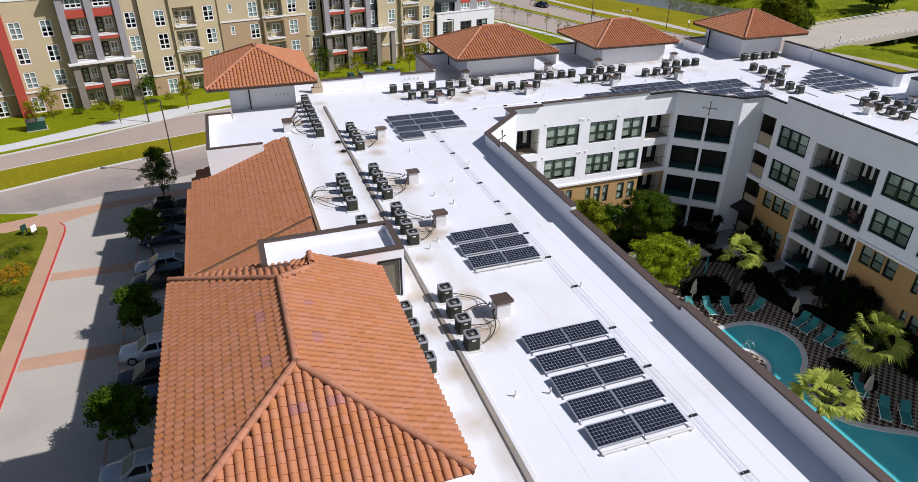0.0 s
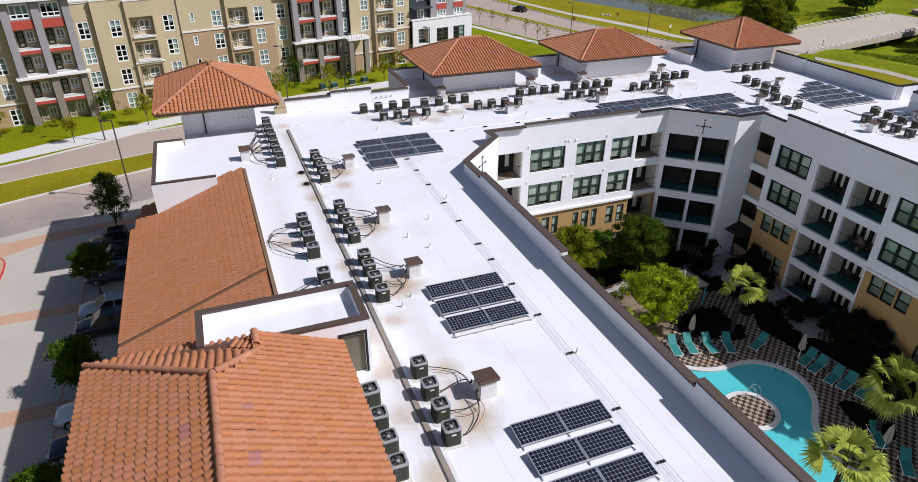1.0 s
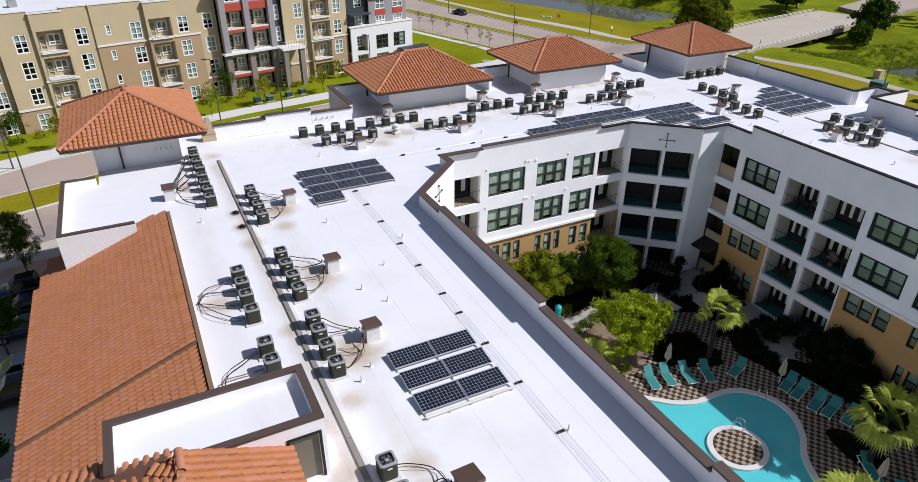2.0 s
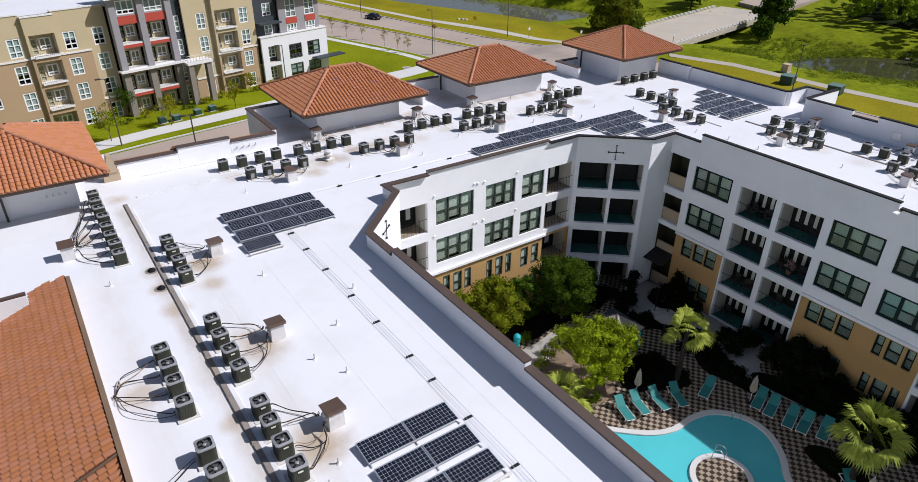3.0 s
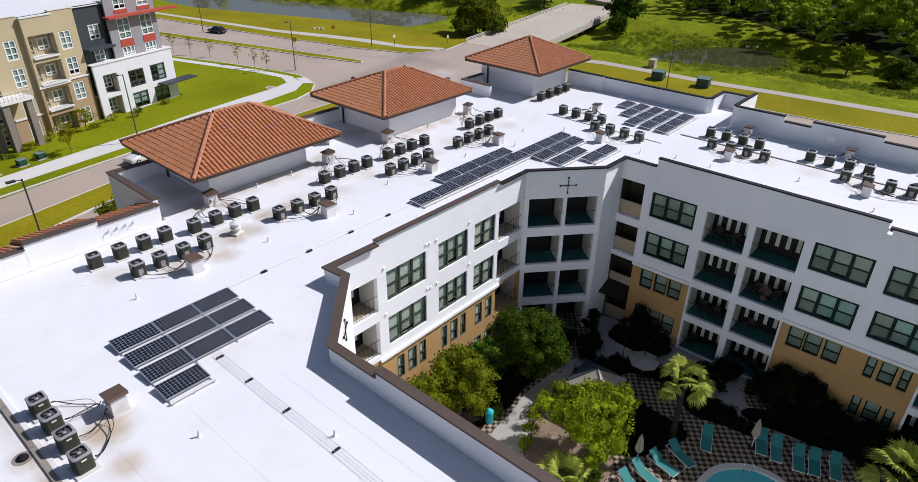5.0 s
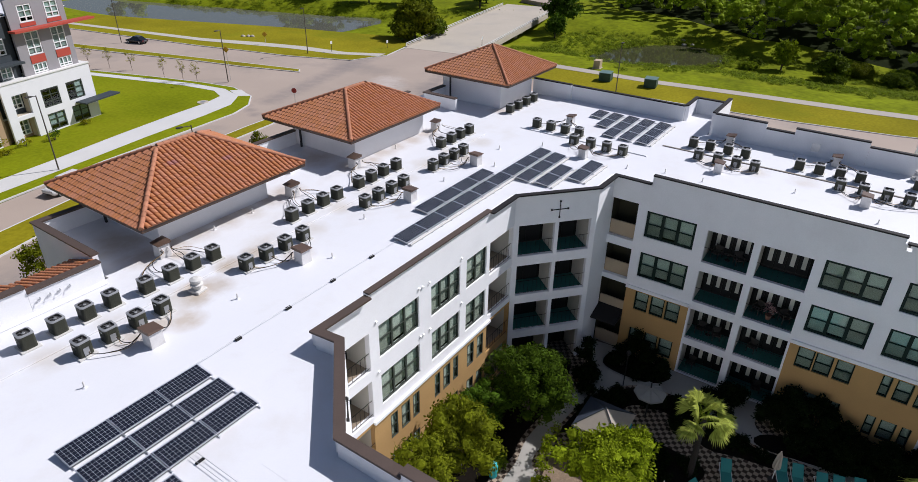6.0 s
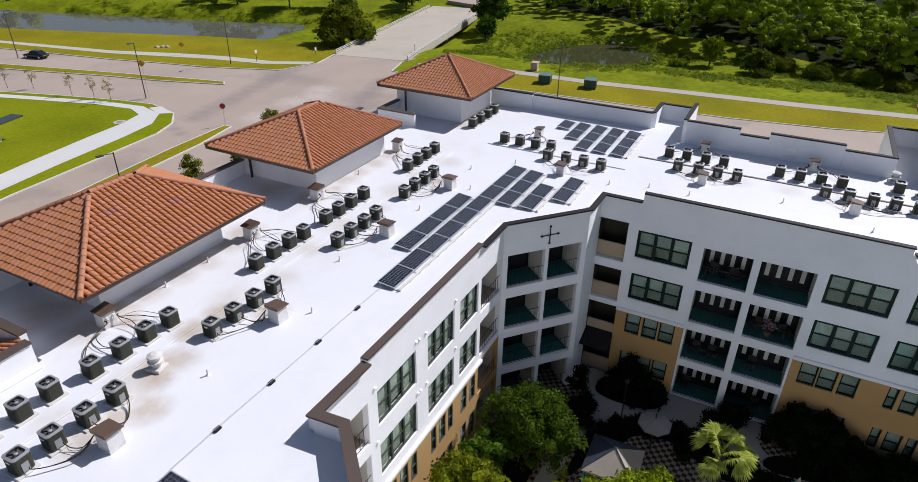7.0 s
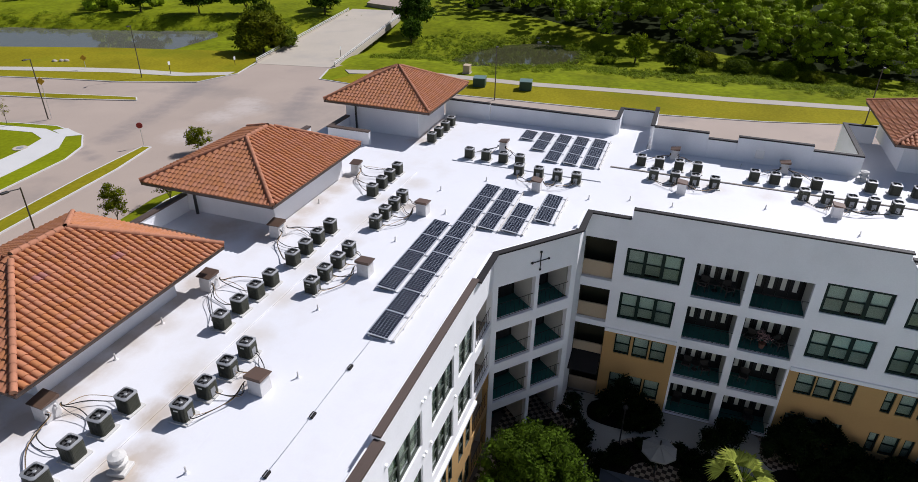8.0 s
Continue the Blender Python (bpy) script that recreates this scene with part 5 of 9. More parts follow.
ring_prism("trim_island", ISLE, ISLE_IN, 0.0, 0.16, WALKWAY, "pale stone edge of the pool island", "coping")
FLOOR_ISLE = flat("floor_island", ISLE_IN, 0.135, GROUT, "round checkered island in the pool", "paving", 0.14)
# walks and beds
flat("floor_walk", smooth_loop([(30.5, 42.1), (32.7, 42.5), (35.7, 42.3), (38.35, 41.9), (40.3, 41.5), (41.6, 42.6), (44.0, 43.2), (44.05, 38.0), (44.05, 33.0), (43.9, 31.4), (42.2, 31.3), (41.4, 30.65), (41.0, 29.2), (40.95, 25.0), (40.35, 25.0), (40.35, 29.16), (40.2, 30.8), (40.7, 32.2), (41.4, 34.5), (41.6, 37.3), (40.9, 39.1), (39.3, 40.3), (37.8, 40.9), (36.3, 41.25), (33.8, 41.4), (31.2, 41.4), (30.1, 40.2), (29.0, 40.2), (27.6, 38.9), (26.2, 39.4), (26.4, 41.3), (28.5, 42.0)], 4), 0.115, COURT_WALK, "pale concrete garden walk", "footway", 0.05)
for i, loop in enumerate((
        [(40.2, 30.5), (41.6, 30.3), (42.6, 26), (43.9, 22), (43.9, 10), (42.4, 10), (41.6, 20), (41.0, 25)],
        [(34.2, 41.1), (36.4, 41.0), (37.8, 40.65), (39.2, 40.05), (40.65, 38.9), (41.3, 37.2), (41.1, 34.5), (40.45, 32.2), (39.95, 30.8), (40.1, 29.2), (39.0, 29.2), (38.6, 31.4), (38.2, 33.3), (39.4, 35.2), (39.7, 36.6), (39.2, 38.2), (37.7, 39.0), (36.8, 40.0), (35.0, 40.5)],
        [(32.6, 34.3), (34.5, 33.2), (36.3, 32.7), (36.8, 34.2), (36.7, 36.2), (35.0, 36.9), (33.4, 36.6), (32.2, 35.4)],
        [(26.0, 36.9), (28.9, 39.6), (31.6, 40.6), (33.4, 39.9), (32.0, 36.2), (30.8, 34.9), (28.2, 35.0), (26.4, 35.2)],
        [(37.0, 25.0), (38.2, 24.6), (38.6, 22.4), (37.4, 21.4), (36.4, 22.6)],
        [(21.5, 46.5), (33, 46.5), (36.3, 45.5), (38.0, 43.8), (38.1, 42.75), (35.7, 42.65), (32.7, 42.85), (30.7, 42.5), (29.4, 42.9), (27.5, 42.5), (22, 41.5)],
        [(35.4, 45.2), (38.0, 46.4), (40.9, 43.9), (39.0, 43.0), (36.6, 43.2)],
        [(42.0, 41.6), (43.8, 41.2), (43.8, 37.4), (42.2, 37.6), (41.6, 39.6)])):
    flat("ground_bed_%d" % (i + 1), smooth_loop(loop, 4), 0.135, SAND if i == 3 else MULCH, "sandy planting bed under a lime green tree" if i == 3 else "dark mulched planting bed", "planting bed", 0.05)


# ---- things on the roof ----
def rounded_square(half, r, n=5):
    out = []
    for cx, cy, a0 in ((half - r, half - r, 0), (-half + r, half - r, 90), (-half + r, -half + r, 180), (half - r, -half + r, 270)):
        for i in range(n + 1):
            a = radians(a0 + 90 * i / n)
            out.append((cx + r * math.cos(a), cy + r * math.sin(a)))
    return out


PADMAT = material("dirty_white_pad", (0.62, 0.6, 0.56), 0.85, vary=0.1, fine=0.06)
BADGE = material("pale_badge", (0.7, 0.68, 0.6), 0.5)


def condenser():
    """A split-system condenser: pad, louvred body with a service panel, lid with a round grille, fan and badge."""
    ob = tagged(new("air_conditioner"), "olive-grey louvred condenser unit with a round fan grille", "air conditioner", "condensers on the flat roof")
    boxed("pad", -0.47, -0.47, 0.0, 0.47, 0.47, 0.07, PADMAT, ob, "dirty white foam pad", 0.01)
    sq = rounded_square(0.365, 0.13)
    bm = bmesh.new()
    rings = []
    levels = [0.075, 0.11]
    for i in range(12):
        z = 0.12 + i * 0.05
        levels += [z, z + 0.022, z + 0.025, z + 0.047]
    levels += [0.73, 0.77]
    for k, z in enumerate(levels):
        inset = 0.022 if 2 <= k < len(levels) - 2 and (k - 2) % 4 >= 2 else 0.0
        f = 1 - inset / 0.365
        rings.append([bm.verts.new((x * f, y * f, z)) for x, y in sq])
    for q, s in zip(rings, rings[1:]):
        for k in range(len(sq)):
            bm.faces.new((q[k], q[(k + 1) % len(sq)], s[(k + 1) % len(sq)], s[k]))
    bm.faces.new(rings[0][::-1])
    part("body", bm, GREEN_METAL, ob)
    bm = bmesh.new()
    big = rounded_square(0.375, 0.13)
    k = len(big)
    circ = []
    for x, y in big:
        a = math.atan2(y, x)
        circ.append((0.335 * math.cos(a), 0.335 * math.sin(a)))
    rows = [[bm.verts.new((x, y, z)) for x, y in loop] for loop, z in ((big, 0.765), (big, 0.81), (circ, 0.835), (circ, 0.79))]
    for q, s in zip(rows, rows[1:]):
        for i in range(k):
            bm.faces.new((q[i], q[(i + 1) % k], s[(i + 1) % k], s[i]))
    part("lid", bm, FAN_GREY, ob, "grey steel lid")
    # A near-black disc paints the shade down inside the fan opening.
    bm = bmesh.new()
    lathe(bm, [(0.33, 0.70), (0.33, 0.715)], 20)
    part("fan_well", bm, DARK, ob, "near-black disc for the shaded fan opening")
    bm = bmesh.new()
    lathe(bm, [(0.08, 0.736), (0.085, 0.78), (0.05, 0.8)], 14)
    part("fan_hub", bm, FAN_GREY, ob, "pale grey motor hub")
    bm = bmesh.new()
    for i in range(5):
        a = 2 * math.pi * i / 5 + 0.4
        vs = [bm.verts.new((r * math.cos(a + t), r * math.sin(a + t), z)) for r, t, z in ((0.08, -0.4, 0.735), (0.3, -0.2, 0.73), (0.3, 0.75, 0.765), (0.08, 0.5, 0.765))]
        lower = [bm.verts.new(v.co - Vector((0, 0, 0.006))) for v in vs]
        bm.faces.new(vs)
        bm.faces.new(lower[::-1])
        for p in range(4):
            bm.faces.new((vs[p], lower[p], lower[(p + 1) % 4], vs[(p + 1) % 4]))
    part("fan", bm, FAN_DARK, ob, "dull grey fan blades")
    bm = bmesh.new()
    for r in (0.16, 0.21, 0.26):
        tube(bm, [(r * math.cos(a), r * math.sin(a), 0.828) for a in [2 * math.pi * i / 16 for i in range(17)]], 0.004, 3)
    for i in range(6):
        a = math.pi * i / 3
        tube(bm, [(0.1 * math.cos(a), 0.1 * math.sin(a), 0.826), (0.31 * math.cos(a), 0.31 * math.sin(a), 0.826)], 0.005, 3)
    part("grille", bm, POST, ob, "dark wire fan grille")
    boxed("service_panel", 0.352, -0.14, 0.12, 0.376, 0.14, 0.5, FAN_GREY, ob, "grey service panel")
    boxed("badge", -0.1, -0.386, 0.6, 0.1, -0.366, 0.66, BADGE, ob, "pale badge")
    return ob


AC_GROUPS = [
    # fixed coordinate, free coordinates, axis of the row, plan place of the riser box, heading of the units
    (5.64, (22.95, 21.67, 20.44, 19.29), "y", None, 180),
    (7.83, (23.84, 22.5, 21.28, 20.09), "y", (9.92, 21.95), 0),
    (7.88, (32.97, 31.84, 30.7, 29.45), "y", (9.95, 31.1), 0),
    (7.95, (39.2, 37.92, 36.67, 35.43), "y", (10.1, 37.25), 0),
    (5.62, (38.25, 37.1, 35.95, 34.6), "y", (3.08, 37.0), 180),
    (5.62, (31.96, 30.7), "y", (3.08, 30.2), 180),
    (8.06, (47.82, 46.6, 45.3, 44.0), "y", (10.05, 45.9), 0),
    (5.72, (56.2, 55.0, 53.8, 52.55, 51.2, 50.0, 48.8, 47.6), "y", (3.53, 49.7), 180),
    (56.95, (13.85, 15.15, 16.41, 17.64), "x", None, 90),
    (56.75, (19.24, 20.55, 21.79, 23.01), "x", (21.67, 59.2), 90),
    (54.57, (14.96, 16.15, 17.41, 18.68), "x", (17.07, 52.85), 270),
    (54.53, (23.36, 24.63, 25.9, 27.16), "x", (25.55, 52.8), 270),
    (56.75, (28.43, 29.7, 30.95, 32.12), "x", (30.78, 59.3), 90),
    (54.55, (32.29, 33.55, 34.78, 36.02), "x", (34.63, 52.9), 270),
    (56.8, (34.2, 35.4, 36.63, 37.91), "x", (36.5, 59.3), 90),
    (54.65, (39.36, 40.63, 41.85, 43.05), "x", (41.96, 52.83), 270),
    (56.77, (43.2, 44.48, 45.71, 46.94), "x", (46.02, 59.4), 90),
    (56.9, (53.52, 54.85, 56.25, 57.58), "x", None, 90),
    (51.52, (53.2, 51.93, 50.66, 49.44), "y", (53.82, 51.3), 0),
    (49.83, (49.05, 47.7, 46.41, 45.12), "y", (47.69, 47.3), 180),
    (54.7, (41.43, 40.19, 38.91, 37.65), "y", (56.9, 39.3), 0),
    (52.45, (40.38, 39.05, 37.78, 36.52), "y", (50.8, 38.5), 180),
    (54.68, (34.01, 32.71, 31.44, 30.2), "y", (57.0, 32.0), 0),
    (52.55, (31.19, 29.85, 28.5, 27.25, 25.97), "y", (50.7, 29.5), 180),
    (55.6, (26.86, 25.5, 24.2), "y", None, 0),
]
BOX_MAT = material("patched_white_stucco", (0.7, 0.68, 0.66), 0.85, vary=0.06, fine=0.05, stain=(0.42, 0.38, 0.34), stain_amount=0.5, stain_scale=1.6, bump=0.2)
BOX_CAP = material("brown_sheet_cap", (0.135, 0.085, 0.06), 0.38, metal=0.3, vary=0.1, fine=0.06, per_object=0.15)


def riser_box():
    """A stuccoed pipe riser with a sloping sheet cap and pipe sleeves."""
    ob = tagged(new("riser_box"), "white stuccoed pipe riser with a brown sheet cap", "riser box", "pipe risers on the flat roof")
    bm = bmesh.new()
    prism(bm, [(-0.36, -0.36), (0.36, -0.36), (0.36, 0.36), (-0.36, 0.36)], 0.0, 0.85)
    for v in bm.verts:
        if v.co.z < 0.1:
            v.co.x *= 1.08
            v.co.y *= 1.08
    part("body", bm, BOX_MAT, ob)
    bm = bmesh.new()
    prism(bm, [(-0.47, -0.46), (0.47, -0.46), (0.47, 0.46), (-0.47, 0.46)], 0.854, [0.90, 0.90, 1.02, 1.02])
    part("cap", bm, BOX_CAP, ob, "brown sheet metal cap")
    for y in (-0.2, 0.2):
        bm = bmesh.new()
        tube(bm, [(0.36, y, 0.6), (0.45, y, 0.6), (0.47, y, 0.5)], 0.05, 8)
        part("sleeve", bm, BOX_MAT, ob)
    return ob


unit, riser = condenser(), riser_box()
first_unit = first_box = True
for fixed, free, axis, riser_at, heading in AC_GROUPS:
    ends = []
    for k, f in enumerate(free):
        x, y = (f, fixed) if axis == "x" else (fixed, f)
        m = pose(x + random.uniform(-0.03, 0.03), y + random.uniform(-0.03, 0.03), R + 0.002, 0, 0, heading + random.uniform(-3, 3)) @ Matrix.Diagonal((0.92, 0.92, 0.97, 1))
        if first_unit:
            unit.matrix_basis, first_unit = m, False
        else:
            copy_thing(unit, m)
        ends.append((x, y))
    if riser_at:
        bx, by = riser_at
        k = 0.8 if bx > 45 else 0.9
        m = pose(bx, by, R + 0.002, 0, 0, {0: 180, 180: 0, 90: 270, 270: 90}[heading] + random.uniform(-2, 2)) @ Matrix.Diagonal((k, k, 0.5 + 0.5 * k, 1))
        is_low_edge = abs(bx - 3.08) < 0.01
        if not is_low_edge:
            if first_box:
                riser.matrix_basis, first_box = m, False
            else:
                copy_thing(riser, m)
        lines = thing("refrigerant_lines", "black insulated and copper refrigerant lines looping over the roof", "pipes", (bx, by, R))
        h = Vector((math.cos(radians(heading)), math.sin(radians(heading)), 0))
        for k, (x, y) in enumerate(ends):
            for j in range(2):
                side = (k - (len(ends) - 1) / 2) / max(1, len(ends) - 1)
                s = Vector((x - bx, y - by, 0)) + h * 0.38
                across = Vector((-h.y, h.x, 0))
                s += across * random.uniform(-0.12, 0.12)
                e = -h * 0.42 + across * ((0.05 if is_low_edge else 0.30) * (1 if s.dot(across) > 0 else -1) + random.uniform(-0.06, 0.06))
                bow = across * (0.28 * (1 if s.dot(across) > 0 else -1) + random.uniform(-0.3, 0.3)) + h * random.uniform(0.0, 0.35)
                up = random.uniform(0.15, 0.4)
                a, b = s.lerp(e, 0.33) + bow * 0.8, s.lerp(e, 0.72) + bow
                ctrl = [(s.x, s.y, 0.28), (s.x + h.x * 0.15, s.y + h.y * 0.15, 0.24), (a.x, a.y, 0.05 + up * 0.35), (b.x, b.y, up * 0.6 + 0.05), (e.x - h.x * 0.1, e.y - h.y * 0.1, 0.08 if is_low_edge else 0.42), (e.x, e.y, 0.1 if is_low_edge else 0.55)]
                pts = []
                for i in range(len(ctrl) - 1):
                    p0, p1, p2, p3 = [Vector(ctrl[min(max(i + q, 0), len(ctrl) - 1)]) for q in (-1, 0, 1, 2)]
                    for st in range(4):
                        t = st / 4
                        pts.append(0.5 * (2 * p1 + (p2 - p0) * t + (2 * p0 - 5 * p1 + 4 * p2 - p3) * t * t + (3 * p1 - p0 - 3 * p2 + p3) * t ** 3))
                bm = bmesh.new()
                tube(bm, pts + [Vector(ctrl[-1])], 0.02 if j == 0 else 0.013, 5)
                part("line", bm, RUBBER if j == 0 or random.random() < 0.3 else COPPER, lines, smooth=True)

# solar arrays
CELLS = bpy.data.materials.new("mono_solar_cells")
CELLS.use_nodes = True
_n, _l = CELLS.node_tree.nodes, CELLS.node_tree.links
_tc, _mp, _sx = _n.new("ShaderNodeTexCoord"), _n.new("ShaderNodeMapping"), _n.new("ShaderNodeSeparateXYZ")
_mp.inputs["Scale"].default_value = (12 / 1.80, 6 / 0.93, 1)
_l.new(_tc.outputs["Object"], _mp.inputs["Vector"])
_l.new(_mp.outputs[0], _sx.inputs[0])


def _near_line(sock):
    fr, sb, ab = _n.new("ShaderNodeMath"), _n.new("ShaderNodeMath"), _n.new("ShaderNodeMath")
    fr.operation, sb.operation, ab.operation = "FRACT", "SUBTRACT", "ABSOLUTE"
    _l.new(sock, fr.inputs[0])
    _l.new(fr.outputs[0], sb.inputs[0])
    sb.inputs[1].default_value = 0.5
    _l.new(sb.outputs[0], ab.inputs[0])
    return ab.outputs[0]


_mxm, _gt, _sum, _dia, _or = [_n.new("ShaderNodeMath") for _ in range(5)]
_mxm.operation, _gt.operation, _sum.operation, _dia.operation, _or.operation = "MAXIMUM", "GREATER_THAN", "ADD", "GREATER_THAN", "MAXIMUM"
_ax, _ay = _near_line(_sx.outputs["X"]), _near_line(_sx.outputs["Y"])
_l.new(_ax, _mxm.inputs[0]), _l.new(_ay, _mxm.inputs[1])
_l.new(_mxm.outputs[0], _gt.inputs[0])
_gt.inputs[1].default_value = 0.468
_l.new(_ax, _sum.inputs[0]), _l.new(_ay, _sum.inputs[1])
_l.new(_sum.outputs[0], _dia.inputs[0])
_dia.inputs[1].default_value = 0.86
_l.new(_gt.outputs[0], _or.inputs[0]), _l.new(_dia.outputs[0], _or.inputs[1])
_cm = _n.new("ShaderNodeMix")
_cm.data_type = "RGBA"
_l.new(_or.outputs[0], _cm.inputs[0])
_cm.inputs[6].default_value, _cm.inputs[7].default_value = (0.012, 0.014, 0.024, 1), (0.32, 0.34, 0.38, 1)
_l.new(_cm.outputs[2], _n["Principled BSDF"].inputs["Base Color"])
_n["Principled BSDF"].inputs["Roughness"].default_value = 0.22
_n["Principled BSDF"].inputs["Specular IOR Level"].default_value = 0.22
PW, PD = 1.87, 0.99


def panel_mesh():
    bm = bmesh.new()
    for x0, y0, x1, y1 in ((0, 0, PW, 0.03), (0, PD - 0.03, PW, PD), (0, 0.03, 0.03, PD - 0.03), (PW - 0.03, 0.03, PW, PD - 0.03)):
        box(bm, x0, y0, 0, x1, y1, 0.04)
    me = bpy.data.meshes.new("panel")
    bm.to_mesh(me)
    bm.free()
    me.materials.append(ALU)
    cm = bpy.data.meshes.new("cell_sheet")
    bm = bmesh.new()
    box(bm, 0.0, 0.0, 0.0, PW - 0.062, PD - 0.062, 0.02)
    bm.to_mesh(cm)
    bm.free()
    cm.materials.append(CELLS)
    return me, cm


PANEL, CELL = panel_mesh()
TILT_PANEL = 5.0


def solar_array(label, rows, turn=0.0):
    """Rows of tilted panels on rails: (x of the west end, y of the high edge, count)."""
    x0, y0 = rows[0][0], rows[0][1]
    ob = thing("solar_array", label, "solar panels", (x0, y0, R), group="solar arrays on the flat roof")
    for r, (x, y, count) in enumerate(rows):
        for i in range(count):
            p = new("panel", PANEL)
            p.parent = ob
            low = 0.12
            p.matrix_basis = pose(x - x0 + i * (PW + 0.03), y - y0 - PD * math.cos(radians(TILT_PANEL)), low, TILT_PANEL)
            c = new("cell_sheet", CELL)
            c.parent = p
            c.matrix_basis = pose(0.031, 0.031, 0.022)
        w = count * (PW + 0.03)
        for i in range(count + 1):
            xx = min(max(i * (PW + 0.03) - 0.02, 0.05), w - 0.1)
            bm = bmesh.new()
            box(bm, x - x0 + xx, y - y0 - PD - 0.12, 0.0, x - x0 + xx + 0.05, y - y0 + 0.12, 0.05)
            rail = part("rack_rail", bm, ALU, ob)
            boxed("upright", x - x0 + xx + 0.002, y - y0 - 0.1, 0.052, x - x0 + xx + 0.048, y - y0 - 0.06, 0.195, ALU, rail)
            boxed("upright", x - x0 + xx + 0.002, y - y0 - PD + 0.06, 0.052, x - x0 + xx + 0.048, y - y0 - PD + 0.1, 0.125, ALU, rail)
        bm = bmesh.new()
        prism(bm, [(x - x0 + 0.08, y - y0 + 0.02), (x - x0 + w - 0.1, y - y0 + 0.02), (x - x0 + w - 0.1, y - y0 + 0.03), (x - x0 + 0.08, y - y0 + 0.03)], 0.06, 0.22)
        part("wind_deflector", bm, GALV, ob, "bright sheet wind deflector")
        if r == len(rows) - 1:
            bm = bmesh.new()
            tube(bm, [(x - x0 + 0.02, y - y0 - PD - 0.24, 0.1), (x - x0 + w + 0.02, y - y0 - PD - 0.24, 0.1)], 0.055, 8)
            part("ballast_tube", bm, PADMAT, ob, "white ballast tube")
            for i in range(2 * count + 1):
                xx = x - x0 + 0.1 + i * (w - 0.2) / (2 * count)
                boxed("bracket", xx - 0.03, y - y0 - PD - 0.31, 0.0, xx + 0.03, y - y0 - PD - 0.12, 0.05, GALV, ob)
    return ob


SL = "dark blue-black solar panels on tilted aluminium racks"
solar_array(SL, [(9.98, 19.86 - 1.377 * i, 2) for i in range(5)])
solar_array(SL, [(10.04, 29.55 - 1.377 * i, 2) for i in range(3)])
solar_array("dark solar panels in three rows and one odd panel", [(11.48, 50.0, 3), (11.48, 48.62, 3), (11.48, 47.25, 3), (11.42, 45.87, 1)])
solar_array(SL, [(33.6, 51.78, 4)])
solar_array("long single row of dark solar panels", [(30.05, 50.5, 9)])
solar_array(SL, [(41.25, 49.2, 3)])
solar_array(SL, [(41.35, 47.8, 2)])
solar_array(SL, [(43.3, 46.38, 2)])
solar_array(SL, [(56.5, 50.75, 1), (54.6, 49.4, 2), (52.7, 48.02, 3), (52.7, 46.66, 3), (52.7, 45.3, 3)])

# conduit along the panels on little sleepers
conduit = thing("conduit_run", "twin steel conduits on small rubber sleepers along the roof", "conduit", (14.2, 10, R))
for dx in (-0.12, 0.14):
    bm = bmesh.new()
    tube(bm, [(dx + 0.02 * math.sin(y), y - 10, 0.1) for y in np.linspace(-6, 46.2, 27)], 0.010, 5)
    part("conduit", bm, GALV, conduit)
for y in (8.0, 10.9, 13.68, 16.62, 19.34, 22.84, 25.76, 28.52, 31.03, 32.8, 35.7, 38.25, 41.15, 43.65, 45.8):
    boxed("sleeper", -0.16, y - 10.045, 0.0, 0.18, y - 9.955, 0.08, RUBBER, conduit, bevel=0.01)
conduit = thing("conduit_run", "thin conduit on rubber sleepers beside the panels", "conduit", (17.2, 50.2, R))
bm = bmesh.new()
tube(bm, [(x - 17.2, 0.02 * math.sin(x), 0.11) for x in np.linspace(17.2, 30, 14)], 0.009, 5)
part("conduit", bm, GALV, conduit)
for x in (19.33, 22.17, 25.08, 27.96):
    boxed("sleeper", x - 17.35, -0.08, 0.0, x - 17.05, 0.08, 0.1, RUBBER, conduit, bevel=0.01)

# expansion joint and low kerbs of the roof
JOINT = material("rusty_brown_joint_cover", (0.25, 0.22, 0.19), 0.7, vary=0.2, fine=0.1, scale=0.6, stain=(0.38, 0.29, 0.18), stain_amount=0.8, stain_scale=0.35)
bm = bmesh.new()
for i in range(22):
    y = 54.9 - 2.9 * i
    box(bm, 7.08 + 0.006 * math.sin(i * 1.7), y - 2.897, R + 0.002, 7.32 + 0.006 * math.sin(i * 1.7), y, R + 0.075)
bmesh.ops.bevel(bm, geom=[e for e in bm.edges if abs(e.verts[0].co.z - e.verts[1].co.z) < 0.01 and e.verts[0].co.z > R + 0.05], offset=0.03, segments=2, affect="EDGES")
setting(part("trim_expansion_joint", bm, JOINT), "rust-stained brown expansion joint cover along the roof", "joint cover")
for i, (x0, y0, x1, y1, mat) in enumerate(((8.0, 55.62, 47.6, 55.78, MEMBRANE), (53.5, 22.0, 53.66, 43.4, JOINT), (50.6, 43.6, 50.75, 54.2, MEMBRANE), (9.0, 58.9, 18.5, 59.1, MEMBRANE), (7.3, -6, 7.5, 54, MEMBRANE))):
    setting(boxed("trim_roof_kerb_%d" % (i + 1), x0, y0, R + 0.001, x1, y1, R + 0.06, mat, bevel=0.015), "low roof kerb", "kerb")
